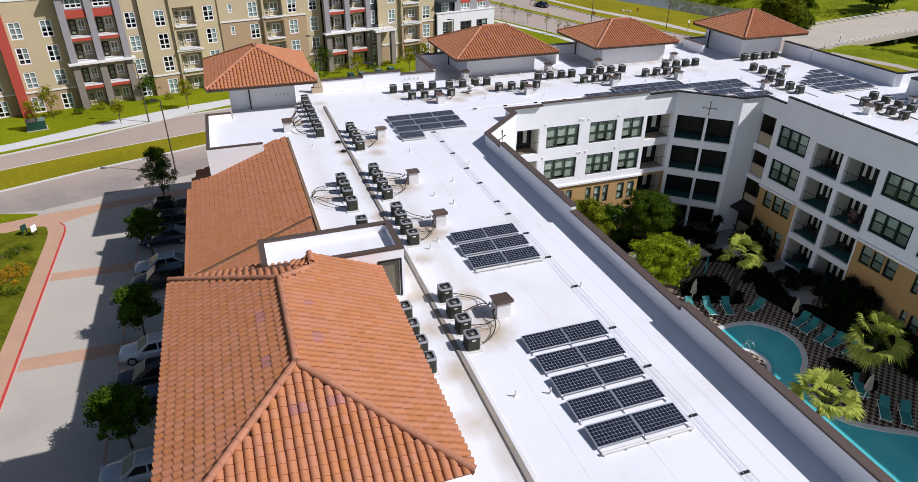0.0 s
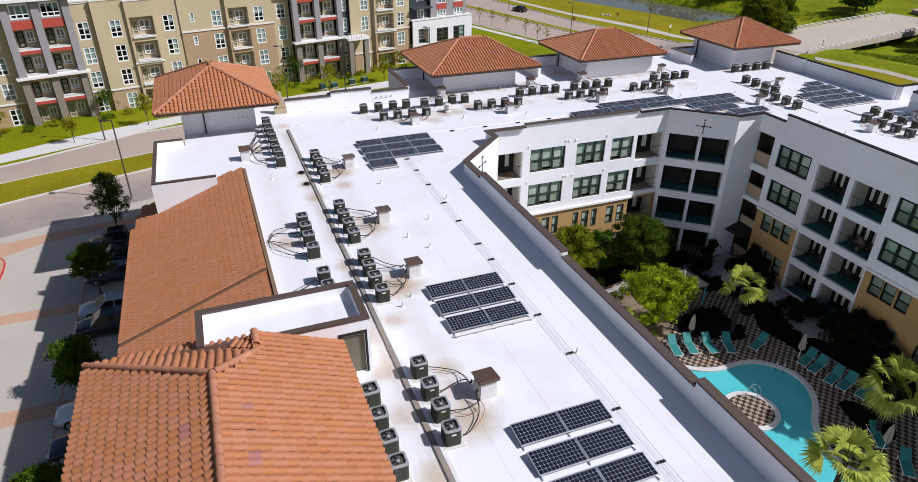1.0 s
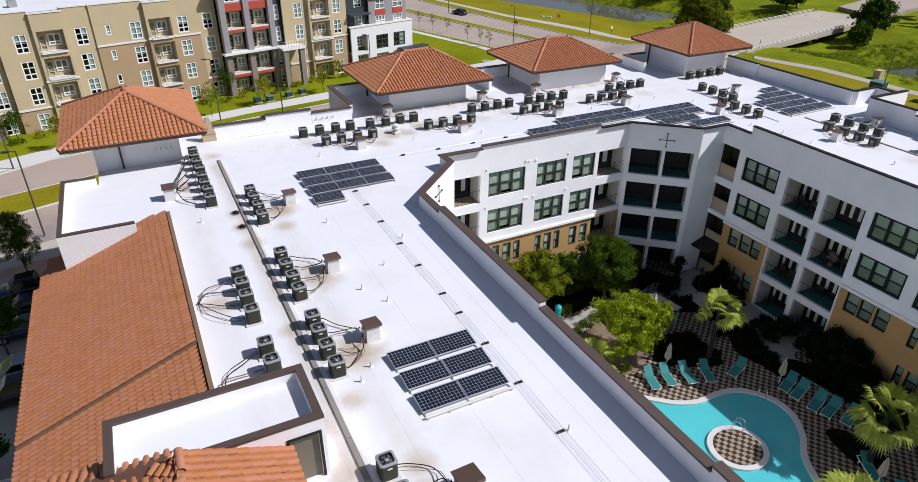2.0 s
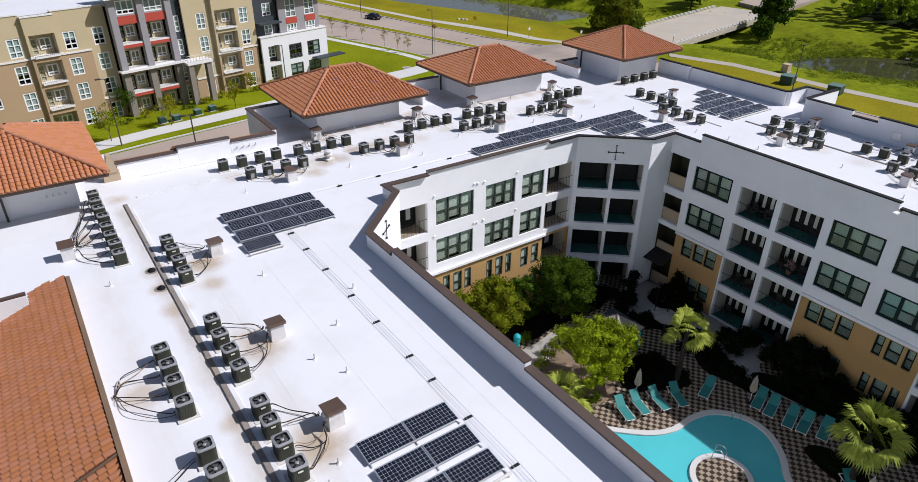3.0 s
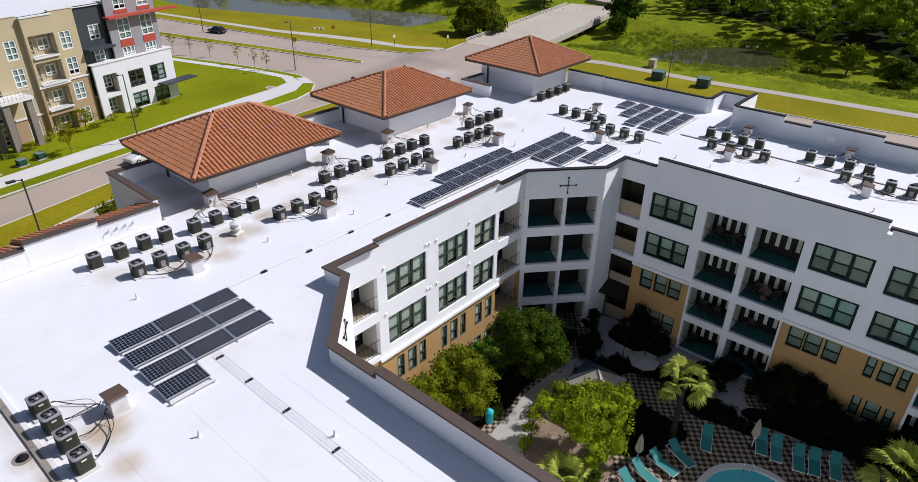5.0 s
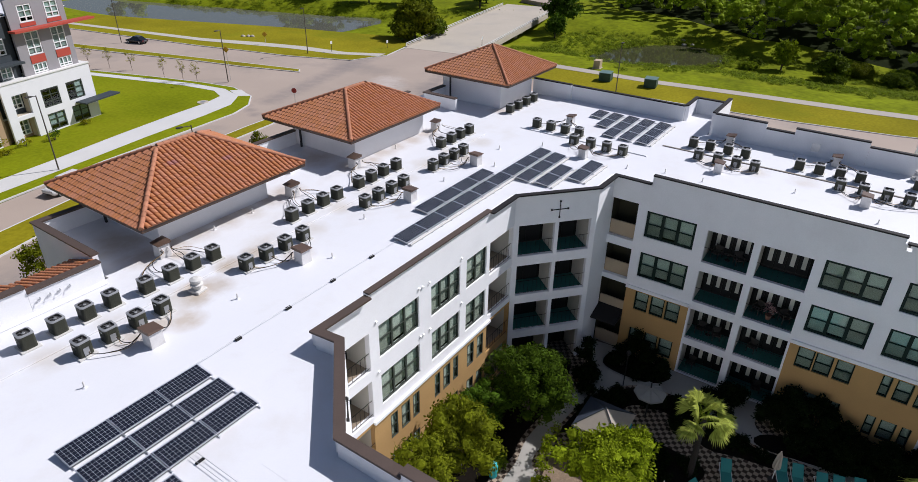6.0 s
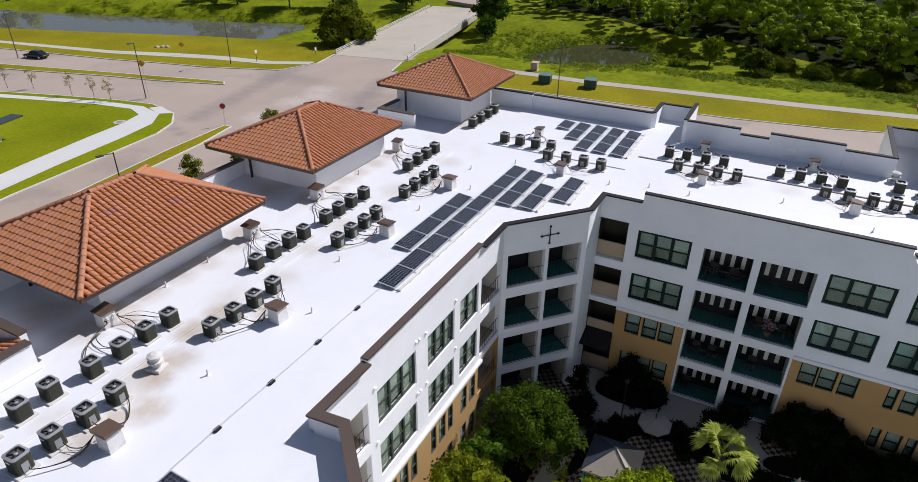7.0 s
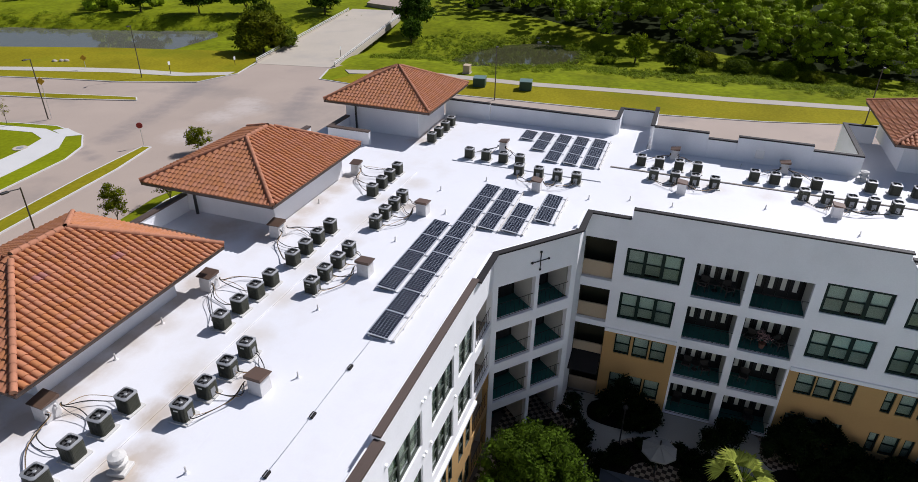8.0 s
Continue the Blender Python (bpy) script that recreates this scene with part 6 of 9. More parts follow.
# lapped seams of the membrane
for i, x in enumerate((9.2, 11.9, 15.4)):
    setting(boxed("trim_lap_%d" % (i + 1), x - 0.05, -7, R + 0.001, x + 0.05, 44, R + 0.004, MEMBRANE), "lapped membrane seam", "seam")
for i, y in enumerate((58.0, 53.2, 51.0, 48.4)):
    setting(boxed("trim_lap_n%d" % (i + 1), 18, y - 0.05, R + 0.001, 47, y + 0.05, R + 0.004, MEMBRANE), "lapped membrane seam", "seam")


def vent_stub(x, y):
    """A small plumbing vent with a welded boot."""
    ob = thing("vent_stub", "small pale plumbing vent with a welded boot", "vent", (x, y, R), random.uniform(0, 360), "plumbing vents")
    bm = bmesh.new()
    lathe(bm, [(0.11, 0.0), (0.05, 0.05), (0.036, 0.07)], 10)
    part("boot", bm, MEMBRANE, ob)
    bm = bmesh.new()
    lathe(bm, [(0.034, 0.06), (0.034, 0.3), (0.028, 0.302)], 10)
    part("pipe", bm, PADMAT, ob)


STUBS = [(8.37, 16.79), (9.72, 16.49), (9.26, 29.28), (8.62, 28.6), (14.5, 22.77), (11.6, 33.4)]
STUBS += [(27.7, 59.41), (25.03, 59.41), (31.06, 53.53), (26.71, 51.85), (21.31, 52.74), (38.27, 52.95), (48.0, 50.78), (45.48, 53.06), (42.44, 51.6), (40.96, 59.32), (47.64, 43.9),
          (48.46, 41.45), (48.47, 38.89), (50.25, 33.46), (48.44, 28.56), (56.91, 34.75), (11.35, 42.41), (12.64, 36.54), (10.84, 34.88), (13.89, 52.58), (4.84, 45.62), (3.85, 37.62), (14.6, 38.82)]
for x, y in STUBS:
    vent_stub(x, y)


def mushroom_vent(x, y):
    """A white turned exhaust cowl on a square kerb."""
    ob = thing("exhaust_cowl", "white spun metal exhaust cowl on a square kerb", "vent", (x, y, R), 12)
    boxed("kerb", -0.32, -0.32, 0.0, 0.32, 0.32, 0.14, PADMAT, ob, bevel=0.02)
    bm = bmesh.new()
    lathe(bm, [(0.2, 0.14), (0.2, 0.3), (0.3, 0.34), (0.31, 0.42), (0.22, 0.46), (0.22, 0.56), (0.3, 0.6), (0.29, 0.68), (0.12, 0.75)], 18)
    part("cowl", bm, PADMAT, ob, smooth=False)


mushroom_vent(20.66, 54.85)
mushroom_vent(57.5, 27.0)


def gooseneck(x, y, z, heading):
    ob = thing("gooseneck_vent", "small grey gooseneck pipe on a white wall", "vent", (x, y, z), heading, "gooseneck vents")
    bm = bmesh.new()
    tube(bm, [(0, 0, 0), (0, -0.06, 0.01), (0, -0.09, 0.13), (0, -0.13, 0.18), (0, -0.18, 0.16), (0, -0.19, 0.09)], 0.022, 7)
    part("pipe", bm, GALV, ob)
    boxed("flange", -0.06, -0.02, -0.06, 0.06, -0.001, 0.06, GALV, ob)


for i in range(4):
    gooseneck(15.6 + 0.45 * i, 59.35, 13.1, 0)
    gooseneck(3.4 + 0.33 * i, 56.39, 13.55, 0)
for i, (x, y) in enumerate(((6.81, 46.0), (6.83, 44.03))):
    ob = thing("roof_drain", "black roof drain in a rust-stained basin", "drain", (x, y, R))
    bm = bmesh.new()
    lathe(bm, [(0.2, 0.0), (0.19, 0.05), (0.15, 0.09), (0.08, 0.14)], 12)
    part("strainer", bm, DARK, ob, "rusted black strainer")
    bm = bmesh.new()
    lathe(bm, [(0.34, 0.0), (0.33, 0.012), (0.21, 0.004)], 16)
    part("sump", bm, JOINT, ob, "rust-stained sump ring")
# louvre panels on the walls
for x, y in ((58.1, 33.6),):
    ob = thing("wall_louvre", "pale square louvre on the white parapet", "louvre", (x, y, 13.3))
    boxed("frame", -0.02, -0.3, -0.3, 0.0, 0.3, 0.3, GALV, ob)
# low slab lights on the east wall
lamp_arm = thing("wall_lamp", "white flood lamp on a dark bracket at the parapet", "lamp", (44.13, 27.0, 13.6))
boxed("bracket", -0.5, -0.05, 0.0, 0.0, 0.05, 0.06, RAIL, lamp_arm)
boxed("head", -0.95, -0.12, 0.0, -0.5, 0.12, 0.1, FRAME_WHITE, lamp_arm)


# ---- apartment block across the street ----
A_TAN = material("apartment_tan_stucco", (0.495, 0.41, 0.25), 0.9, vary=0.05, fine=0.03, scale=0.4, bump=0.2, bump_scale=30)
A_BROWN = material("apartment_brown_stucco", (0.40, 0.28, 0.162), 0.9, vary=0.05, fine=0.03, scale=0.4, bump=0.2, bump_scale=30)
A_GREY = material("apartment_grey_panel", (0.29, 0.275, 0.285), 0.8, vary=0.05, fine=0.03)
A_STONE = material("apartment_grey_brown_stone", (0.23, 0.2, 0.165), 0.9, vary=0.12, fine=0.15, fine_scale=5, bump=0.4, bump_scale=8)
A_RED = material("apartment_red_panel", (0.42, 0.06, 0.035), 0.7, vary=0.05, fine=0.03)
A_SLATE = material("apartment_slate_blue", (0.035, 0.045, 0.052), 0.7, vary=0.05, fine=0.03)
A_WHITE = material("apartment_white_block", (0.74, 0.74, 0.75), 0.85, vary=0.04, fine=0.03, scale=0.6)
AP_BLIND = material("pale_window_blind", (0.36, 0.42, 0.40), 0.8, vary=0.05, per_object=0.2)
A_BEIGE = material("apartment_beige_soffit", (0.5, 0.44, 0.33), 0.85, vary=0.05, fine=0.03)
LAMP_POST = material("weathered_bronze_post", (0.10, 0.085, 0.068), 0.55, metal=0.2, fine=0.08)
A_TRIM = material("apartment_white_trim", (0.72, 0.71, 0.68), 0.7, fine=0.03)
AP_ANGLE = radians(14.4)
APM = Matrix(((-math.cos(AP_ANGLE), -math.sin(AP_ANGLE), 0, 51.0), (-math.sin(AP_ANGLE), math.cos(AP_ANGLE), 0, 123.8), (0, 0, 1, 0), (0, 0, 0, 1)))
block = tagged(new("apartment_block"), "four-storey apartment block in tan, grey and red with balconies", "apartment building")
block.matrix_world = APM
# in the block's frame x runs west along the front, y goes back from it


def slab(name, x0, y0, z0, x1, y1, z1, mat, label=""):
    bm = bmesh.new()
    box(bm, x0, y0, z0, x1, y1, z1)
    return part(name, bm, mat, block, label)


FLOORS = [(0.1, 2.45), (3.55, 5.9), (6.9, 9.25), (10.25, 12.6)]


def front(name, u0, u1, y, z0, z1, holes, mat):
    """A stretch of the front wall at depth y, in the block's frame, with openings."""
    bm = bmesh.new()
    us = sorted({u0, u1, *[h[0] for h in holes], *[h[2] for h in holes]})
    zs = sorted({z0, z1, *[h[1] for h in holes], *[h[3] for h in holes]})
    for a, b in zip(us, us[1:]):
        for c, d in zip(zs, zs[1:]):
            if not any(h[0] < (a + b) / 2 < h[2] and h[1] < (c + d) / 2 < h[3] for h in holes):
                box(bm, a, y, c, b, y + 0.3, d)
    bmesh.ops.remove_doubles(bm, verts=bm.verts[:], dist=0.001)
    return part(name, bm, mat, block)


AP_WIN = {}


def ap_window(u, z, w, h, y, lights=2, mat=None, blinds=True):
    """A white-framed window with a glazing bar and a lower row of lights; a part of the block."""
    key = (round(w, 2), round(h, 2), lights, (mat or FRAME_WHITE).name)
    if key not in AP_WIN:
        bm = bmesh.new()
        f = 0.15
        us = [0, f] + [e for i in range(1, lights) for e in (w * i / lights - 0.07, w * i / lights + 0.07)] + [w - f, w]
        zs = [0, f] + ([h * 0.3 - 0.06, h * 0.3 + 0.06] if h > 1.2 else []) + ([h * 0.64 - 0.04, h * 0.64 + 0.04] if h > 1.9 else []) + [h - f, h]
        lattice(bm, us, zs, 0.0, 0.1, lambda i, j: i % 2 == 1 and j % 2 == 1)
        bmesh.ops.recalc_face_normals(bm, faces=bm.faces[:])
        fm = bpy.data.meshes.new("window_frame")
        bm.to_mesh(fm)
        bm.free()
        fm.materials.append(mat or FRAME_WHITE)
        bm = bmesh.new()
        box(bm, f * 0.9, 0.05, f * 0.9, w - f * 0.9, 0.06, h - f * 0.9)
        bmesh.ops.recalc_face_normals(bm, faces=bm.faces[:])
        gm = bpy.data.meshes.new("pane")
        bm.to_mesh(gm)
        bm.free()
        gm.materials.append(GLASS)
        AP_WIN[key] = (fm, gm)
    fm, gm = AP_WIN[key]
    wo = new("window", fm)
    wo.parent = block
    wo.matrix_basis = pose(u, y + 0.04, z)
    g = new("pane", gm)
    g.parent = wo
    g.visible_shadow = False
    if blinds and random.random() < 0.88:
        half = random.choice((0.5, 1.0, 1.0, 1.0))
        b = boxed("blind", 0.12, 0.12, h * random.choice((0.08, 0.08, 0.3, 0.5)), w * half - 0.12 * half, 0.13, h - 0.12, AP_BLIND, wo)


def ap_balcony(u0, u1, y, z0, z1, wall_mat, red=False, depth=1.15):
    slab("balcony_deck", u0 + 0.01, y - 0.25, z0 - 0.2, u1 - 0.01, y + depth, z0 - 0.004, A_TRIM, "pale balcony slab")
    if red:
        slab("balcony_fascia", u0 + 0.02, y - 0.28, z0 - 0.62, u1 - 0.02, y - 0.02, z0 - 0.204, A_RED, "red fascia panel")
    slab("balcony_back", u0, y + depth + 0.004, z0 - 0.2, u1, y + depth + 0.1, z1 + 0.1, wall_mat)
    ap_window(u1 - 0.25 - 0.85, z0 + 0.05, 0.85, 2.05, y + depth - 0.15, 1, DOOR_DARK if red else A_BEIGE, False)
    ap_window(u0 + 0.3, z0 + 0.6, min(1.5, u1 - u0 - 1.6), 1.45, y + depth - 0.15, 2, None, False)
    slab("balcony_soffit", u0 + 0.004, y + 0.31, z1 + 0.11, u1 - 0.004, y + depth, z1 + 0.16, A_BEIGE, "beige balcony soffit")
    bm = bmesh.new()
    k = int((u1 - u0) / 0.22)
    us = [u0 + 0.03 + (u1 - u0 - 0.08) * i / k + d for i in range(k + 1) for d in (0.0, 0.012)]
    lattice(bm, us, [z0 - 0.004, z0 + 0.08, z0 + 0.1, z0 + 1.0, z0 + 1.03], y - 0.19, y - 0.175, lambda i, j: i % 2 == 1 and j in (0, 2))
    part("balcony_rail", bm, LAMP_POST, block, "thin bronze balcony rail")


def tan_run(u0, u1, y, wins, mat, low_mat=None, band=None, top=15.2):
    """A plain stretch: wins are the west... east starts of windows 1.5 wide."""
    holes = []
    for u, w, h in wins:
        for z0, z1 in FLOORS:
            holes.append((u, z1 - h, u + w, z1))
    split = band if band else 3.1
    front("wall", u0, u1, y, split, top, [h for h in holes if h[1] > split], mat)
    front("wall", u0, u1, y, 0.0, split - 0.002, [h for h in holes if h[1] < split], low_mat or A_BROWN)
    slab("moulding", u0, y - 0.12, split - 0.1, u1, y - 0.004, split + 0.12, A_TRIM, "white string course")
    slab("parapet_cap", u0 - 0.04, y - 0.08, top + 0.004, u1 + 0.04, y + 0.4, top + 0.14, A_TRIM)
    for (a, b, c, d) in holes:
        ap_window(a, b, c - a, d - b, y, 1 if c - a < 1 else 2)


def balcony_tower(u0, u1, y, mat, low_mat, band, top=14.9):
    holes = [(u0 + 0.35, z0 - 0.15, u1 - 0.35, z1 + 0.15) for z0, z1 in FLOORS]
    front("wall", u0, u1, y, band, top, [h for h in holes if h[1] > band - 0.3], mat)
    front("wall", u0, u1, y, 0.0, band - 0.002, [h for h in holes if h[1] < band - 0.3], low_mat)
    for z0, z1 in FLOORS:
        ap_balcony(u0 + 0.35, u1 - 0.35, y, z0 - 0.12, z1, mat)
    for x in (u0, u1 - 0.3):
        slab("cheek", x, y + 0.304, 0, x + 0.296, y + 2.0, top, A_BEIGE)
    slab("moulding", u0 - 0.1, y - 0.15, band - 0.1, u1 + 0.1, y - 0.004, band + 0.14, A_TRIM, "white string course")
    slab("parapet_cap", u0 - 0.05, y - 0.08, top + 0.004, u1 + 0.05, y + 0.4, top + 0.15, A_TRIM)


def grey_bay(u0, u1, y, mid=None):
    """A projecting bay with grey piers, red fascias and two balconies a floor; stone piers below a white slab."""
    mid = mid or (u0 + u1) / 2
    for x in (u0, mid - 0.45, u1 - 0.9):
        slab("pier", x, y - 0.3, 6.65, x + 0.9, y + 0.5, 15.8, A_GREY, "grey panel pier")
        slab("pier", x, y - 0.3, 0.0, x + 0.9, y + 0.6, 6.376, A_STONE, "grey-brown stone pier")
    slab("canopy", u0 - 0.5, y - 0.8, 6.38, u1 + 0.4, y + 0.5, 6.645, A_TRIM, "white slab canopy")
    for a, b in ((u0 + 0.9, mid - 0.45), (mid + 0.45, u1 - 0.9)):
        for k, (z0, z1) in enumerate(FLOORS):
            ap_balcony(a, b, y + 0.1, z0 - 0.1, z1, A_TAN, red=k != 0)
        slab("top_panel", a, y - 0.05, 12.6, b, y + 0.3, 13.7, A_RED, "red panel")
        front("wall", a, b, y, 13.704, 16.0, [(a + 0.2, 13.9, b - 0.2, 15.7)], A_GREY)
        ap_window(a + 0.2, 13.9, b - a - 0.4, 1.8, y, 3)
    slab("roof_slab", u0 - 0.6, y - 1.0, 16.004, u1 + 0.6, y + 5, 16.35, A_TRIM, "white oversailing roof slab")


tan_run(81.6, 90.0, 0.3, [(83.5, 1.5, 2.3), (87.0, 1.5, 2.3)], A_TAN)
slab("pier", 81.0, -1.3, 0.0, 82.2, 0.28, 13.5, A_RED, "red end panel")
tan_run(74.6, 81.0, 0.2, [(79.15, 1.5, 2.3), (75.5, 1.45, 2.3)], A_TAN)
grey_bay(66.7, 74.6, -0.9, mid=70.7)
tan_run(64.2, 66.7, 0.5, [(64.75, 1.5, 2.35)], A_TAN)
tan_run(60.1, 64.2, -0.1, [(60.85, 1.5, 2.35)], A_TAN)
balcony_tower(56.3, 60.1, -0.5, A_TAN, A_TAN, 6.45)
tan_run(53.0, 56.3, 0.2, [(53.7, 1.55, 2.3)], A_TAN)
tan_run(46.3, 53.0, 0.0, [(46.85, 1.55, 2.35), (50.8, 0.7, 1.4)], A_TAN, A_BROWN, 9.9)
balcony_tower(42.6, 46.3, -0.5, A_TAN, A_BROWN, 10.1)
tan_run(38.8, 42.6, 0.1, [(40.3, 1.55, 2.3)], A_TAN, A_BROWN, 9.9)
tan_run(36.0, 38.8, 0.4, [(36.6, 1.5, 2.3)], A_TAN)
grey_bay(27.4, 36.0, -0.9, mid=31.8)
tan_run(25.4, 27.4, 0.6, [(25.75, 1.4, 2.3)], A_SLATE)
# porch beside the bay
slab("porch_roof", 23.2, -2.6, 6.0, 27.3, 0.3, 6.35, A_TRIM, "white porch roof with a rail")
for u in (23.4, 26.3):
    slab("porch_pier", u, -2.4, 0.0, u + 0.8, -1.6, 5.996, A_STONE)
bm = bmesh.new()
for z in (6.75, 7.3):
    tube(bm, [(23.3, -0.1, z), (23.3, -2.5, z), (27.2, -2.5, z), (27.2, -0.1, z)], 0.03, 5)
for i in range(9):
    box(bm, 23.28 + 0.485 * i, -2.515, 6.352, 23.32 + 0.485 * i, -2.485, 7.3)
part("porch_rail", bm, FAN_GREY, block, "grey rail round the porch roof")
tan_run(21.0, 25.4, 0.0, [(21.9, 1.5, 2.35)], A_TAN)
balcony_tower(16.9, 21.0, -0.6, A_TAN, A_BROWN, 6.4)
tan_run(13.6, 16.9, 0.0, [(14.65, 1.6, 2.35)], A_TAN, A_BROWN, 6.5)
tan_run(9.0, 13.6, 0.6, [(10.0, 1.6, 2.0)], A_SLATE)
# white corner block with a grey and red top
holes = [(9.9, 3.3, 12.1, 6.0), (9.9, 0.1, 12.1, 2.8), (5.5, 3.35, 8.1, 5.75), (5.5, 0.3, 8.1, 2.5), (1.7, 3.35, 4.3, 5.75), (1.7, 0.3, 4.3, 2.5)]
front("wall", 0.0, 13.3, -0.6, 0.0, 7.5, holes, A_WHITE)
for k, (a, b, c, d) in enumerate(holes):
    if k > 1:
        ap_window(a, b, c - a, d - b, -0.6, 2, FRAME_GREEN)
        continue
    slab("loggia_back", a - 0.2, 1.0, b - 0.2, c + 0.2, 1.1, d + 0.1, A_BROWN, "brown back wall of an open loggia")
    slab("loggia_floor", a - 0.2, -0.29, b - 0.2, c + 0.2, 0.996, b - 0.004, A_BEIGE)
    for x in (a - 0.2, c + 0.01):
        slab("loggia_cheek", x, -0.29, b, x + 0.19, 0.996, d + 0.1, A_BEIGE)
    ap_window(a + 0.2, b + 0.1, 1.2, 2.1, 0.85, 1, DOOR_DARK)
slab("wall", -0.002, -0.3, 0.0, 0.3, 14, 7.5, A_WHITE)
slab("ledge", -0.1, -0.7, 7.504, 13.4, 14, 7.65, A_TRIM)
front("wall", 0.9, 9.0, 0.0, 7.66, 16.8, [(5.55, 7.7, 7.6, 8.95), (1.75, 7.7, 3.8, 8.95), (5.55, 10.0, 7.6, 12.9), (1.75, 10.0, 3.8, 12.9), (5.55, 14.0, 7.5, 16.1), (1.75, 14.0, 3.8, 16.1)], A_GREY)
for u in (1.75, 5.55):
    ap_window(u, 7.7, 2.05, 1.25, 0.0, 3)
    ap_window(u, 10.0, 2.05, 2.9, 0.0, 2)
    ap_window(u, 14.0, 1.95, 2.1, 0.0, 2)
    slab("spandrel", u - 0.05, -0.06, 8.98, u + 2.1, -0.004, 9.95, A_RED, "red spandrel panel")
    slab("spandrel", u - 0.05, -0.06, 13.5, u + 2.1, -0.004, 13.96, A_RED, "red spandrel panel")
slab("wall", 0.9, 0.304, 7.66, 1.2, 14, 16.8, A_GREY)
slab("canopy", -2.4, -1.2, 13.1, 9.5, 0.0, 13.35, A_RED, "red steel canopy")
slab("canopy", -2.5, -2.4, 2.75, 3.5, -0.61, 2.95, A_SLATE, "dark blue entrance canopy")
slab("canopy", 9.2, -1.0, 9.5, 13.3, 0.5, 9.75, A_SLATE, "dark canopy")
# body behind the front
# Near-black sheet for the darkness behind the apartment windows.
slab("core", 0.4, 2.2, 0.0, 90.0, 2.5, 15.0, ROOM)
slab("roof", 0.4, 0.4, 15.0, 90.0, 14.4, 15.08, MEMBRANE, "white flat roof")
slab("end_wall", 0.3, 2.0, 0.0, 0.398, 14.4, 7.4, A_WHITE)
slab("rear_wall", 0.4, 14.4, 0.0, 90.0, 14.7, 15.3, A_TAN)
for i in range(9):
    slab("roof_unit", 60 + i * 2.2, 5.0, 15.084, 61 + i * 2.2, 6.0, 15.9, FAN_GREY, "grey roof unit")


# ---- planting ----
def leaf(name, colour, spread=0.35, through=0.35, patch=0.6, vary=0.22):
    """Leaves: light and dark ones side by side, some light coming through."""
    m = material(name, colour, 0.75, vary=vary, fine=0.1, scale=patch, fine_scale=5, per_island=spread, spec=0.06)
    n, l = m.node_tree.nodes, m.node_tree.links
    b = n["Principled BSDF"]
    tr, mx = n.new("ShaderNodeBsdfTranslucent"), n.new("ShaderNodeMixShader")
    mx.inputs[0].default_value = through
    l.new(b.inputs["Base Color"].links[0].from_socket, tr.inputs[0])
    l.new(b.outputs[0], mx.inputs[1])
    l.new(tr.outputs[0], mx.inputs[2])
    l.new(mx.outputs[0], n["Material Output"].inputs[0])
    return m


LIME = leaf("lime_leaves", (0.175, 0.225, 0.005), 0.5, 0.2)
GREEN = leaf("green_leaves", (0.06, 0.11, 0.007), 0.5, 0.3)
# Near-black leaves: the deep shade of the court beds is coloured in.
DEEP = leaf("shade_deepened_leaves", (0.006, 0.012, 0.002), 0.4, 0.1)
OLIVE = leaf("olive_green_leaves", (0.085, 0.12, 0.006), 0.5, 0.3)
COURT_GREEN = leaf("court_tree_leaves", (0.052, 0.088, 0.005), 0.6, 0.3)
SPRING = leaf("spring_green_leaves", (0.13, 0.15, 0.005), 0.5, 0.3)
MEADOW = leaf("meadow_leaves", (0.16, 0.21, 0.008), 0.4, 0.35)
PALMLEAF = leaf("palm_leaves", (0.36, 0.40, 0.07), 0.3, 0.35)
WOODS = leaf("woodland_leaves", (0.235, 0.31, 0.012), 0.5, 0.26, 0.13, 0.45)
GOLD = leaf("golden_green_leaves", (0.22, 0.21, 0.006), 0.5, 0.3)
YELLOW = leaf("yellow_flowers", (0.45, 0.25, 0.01), 0.2)


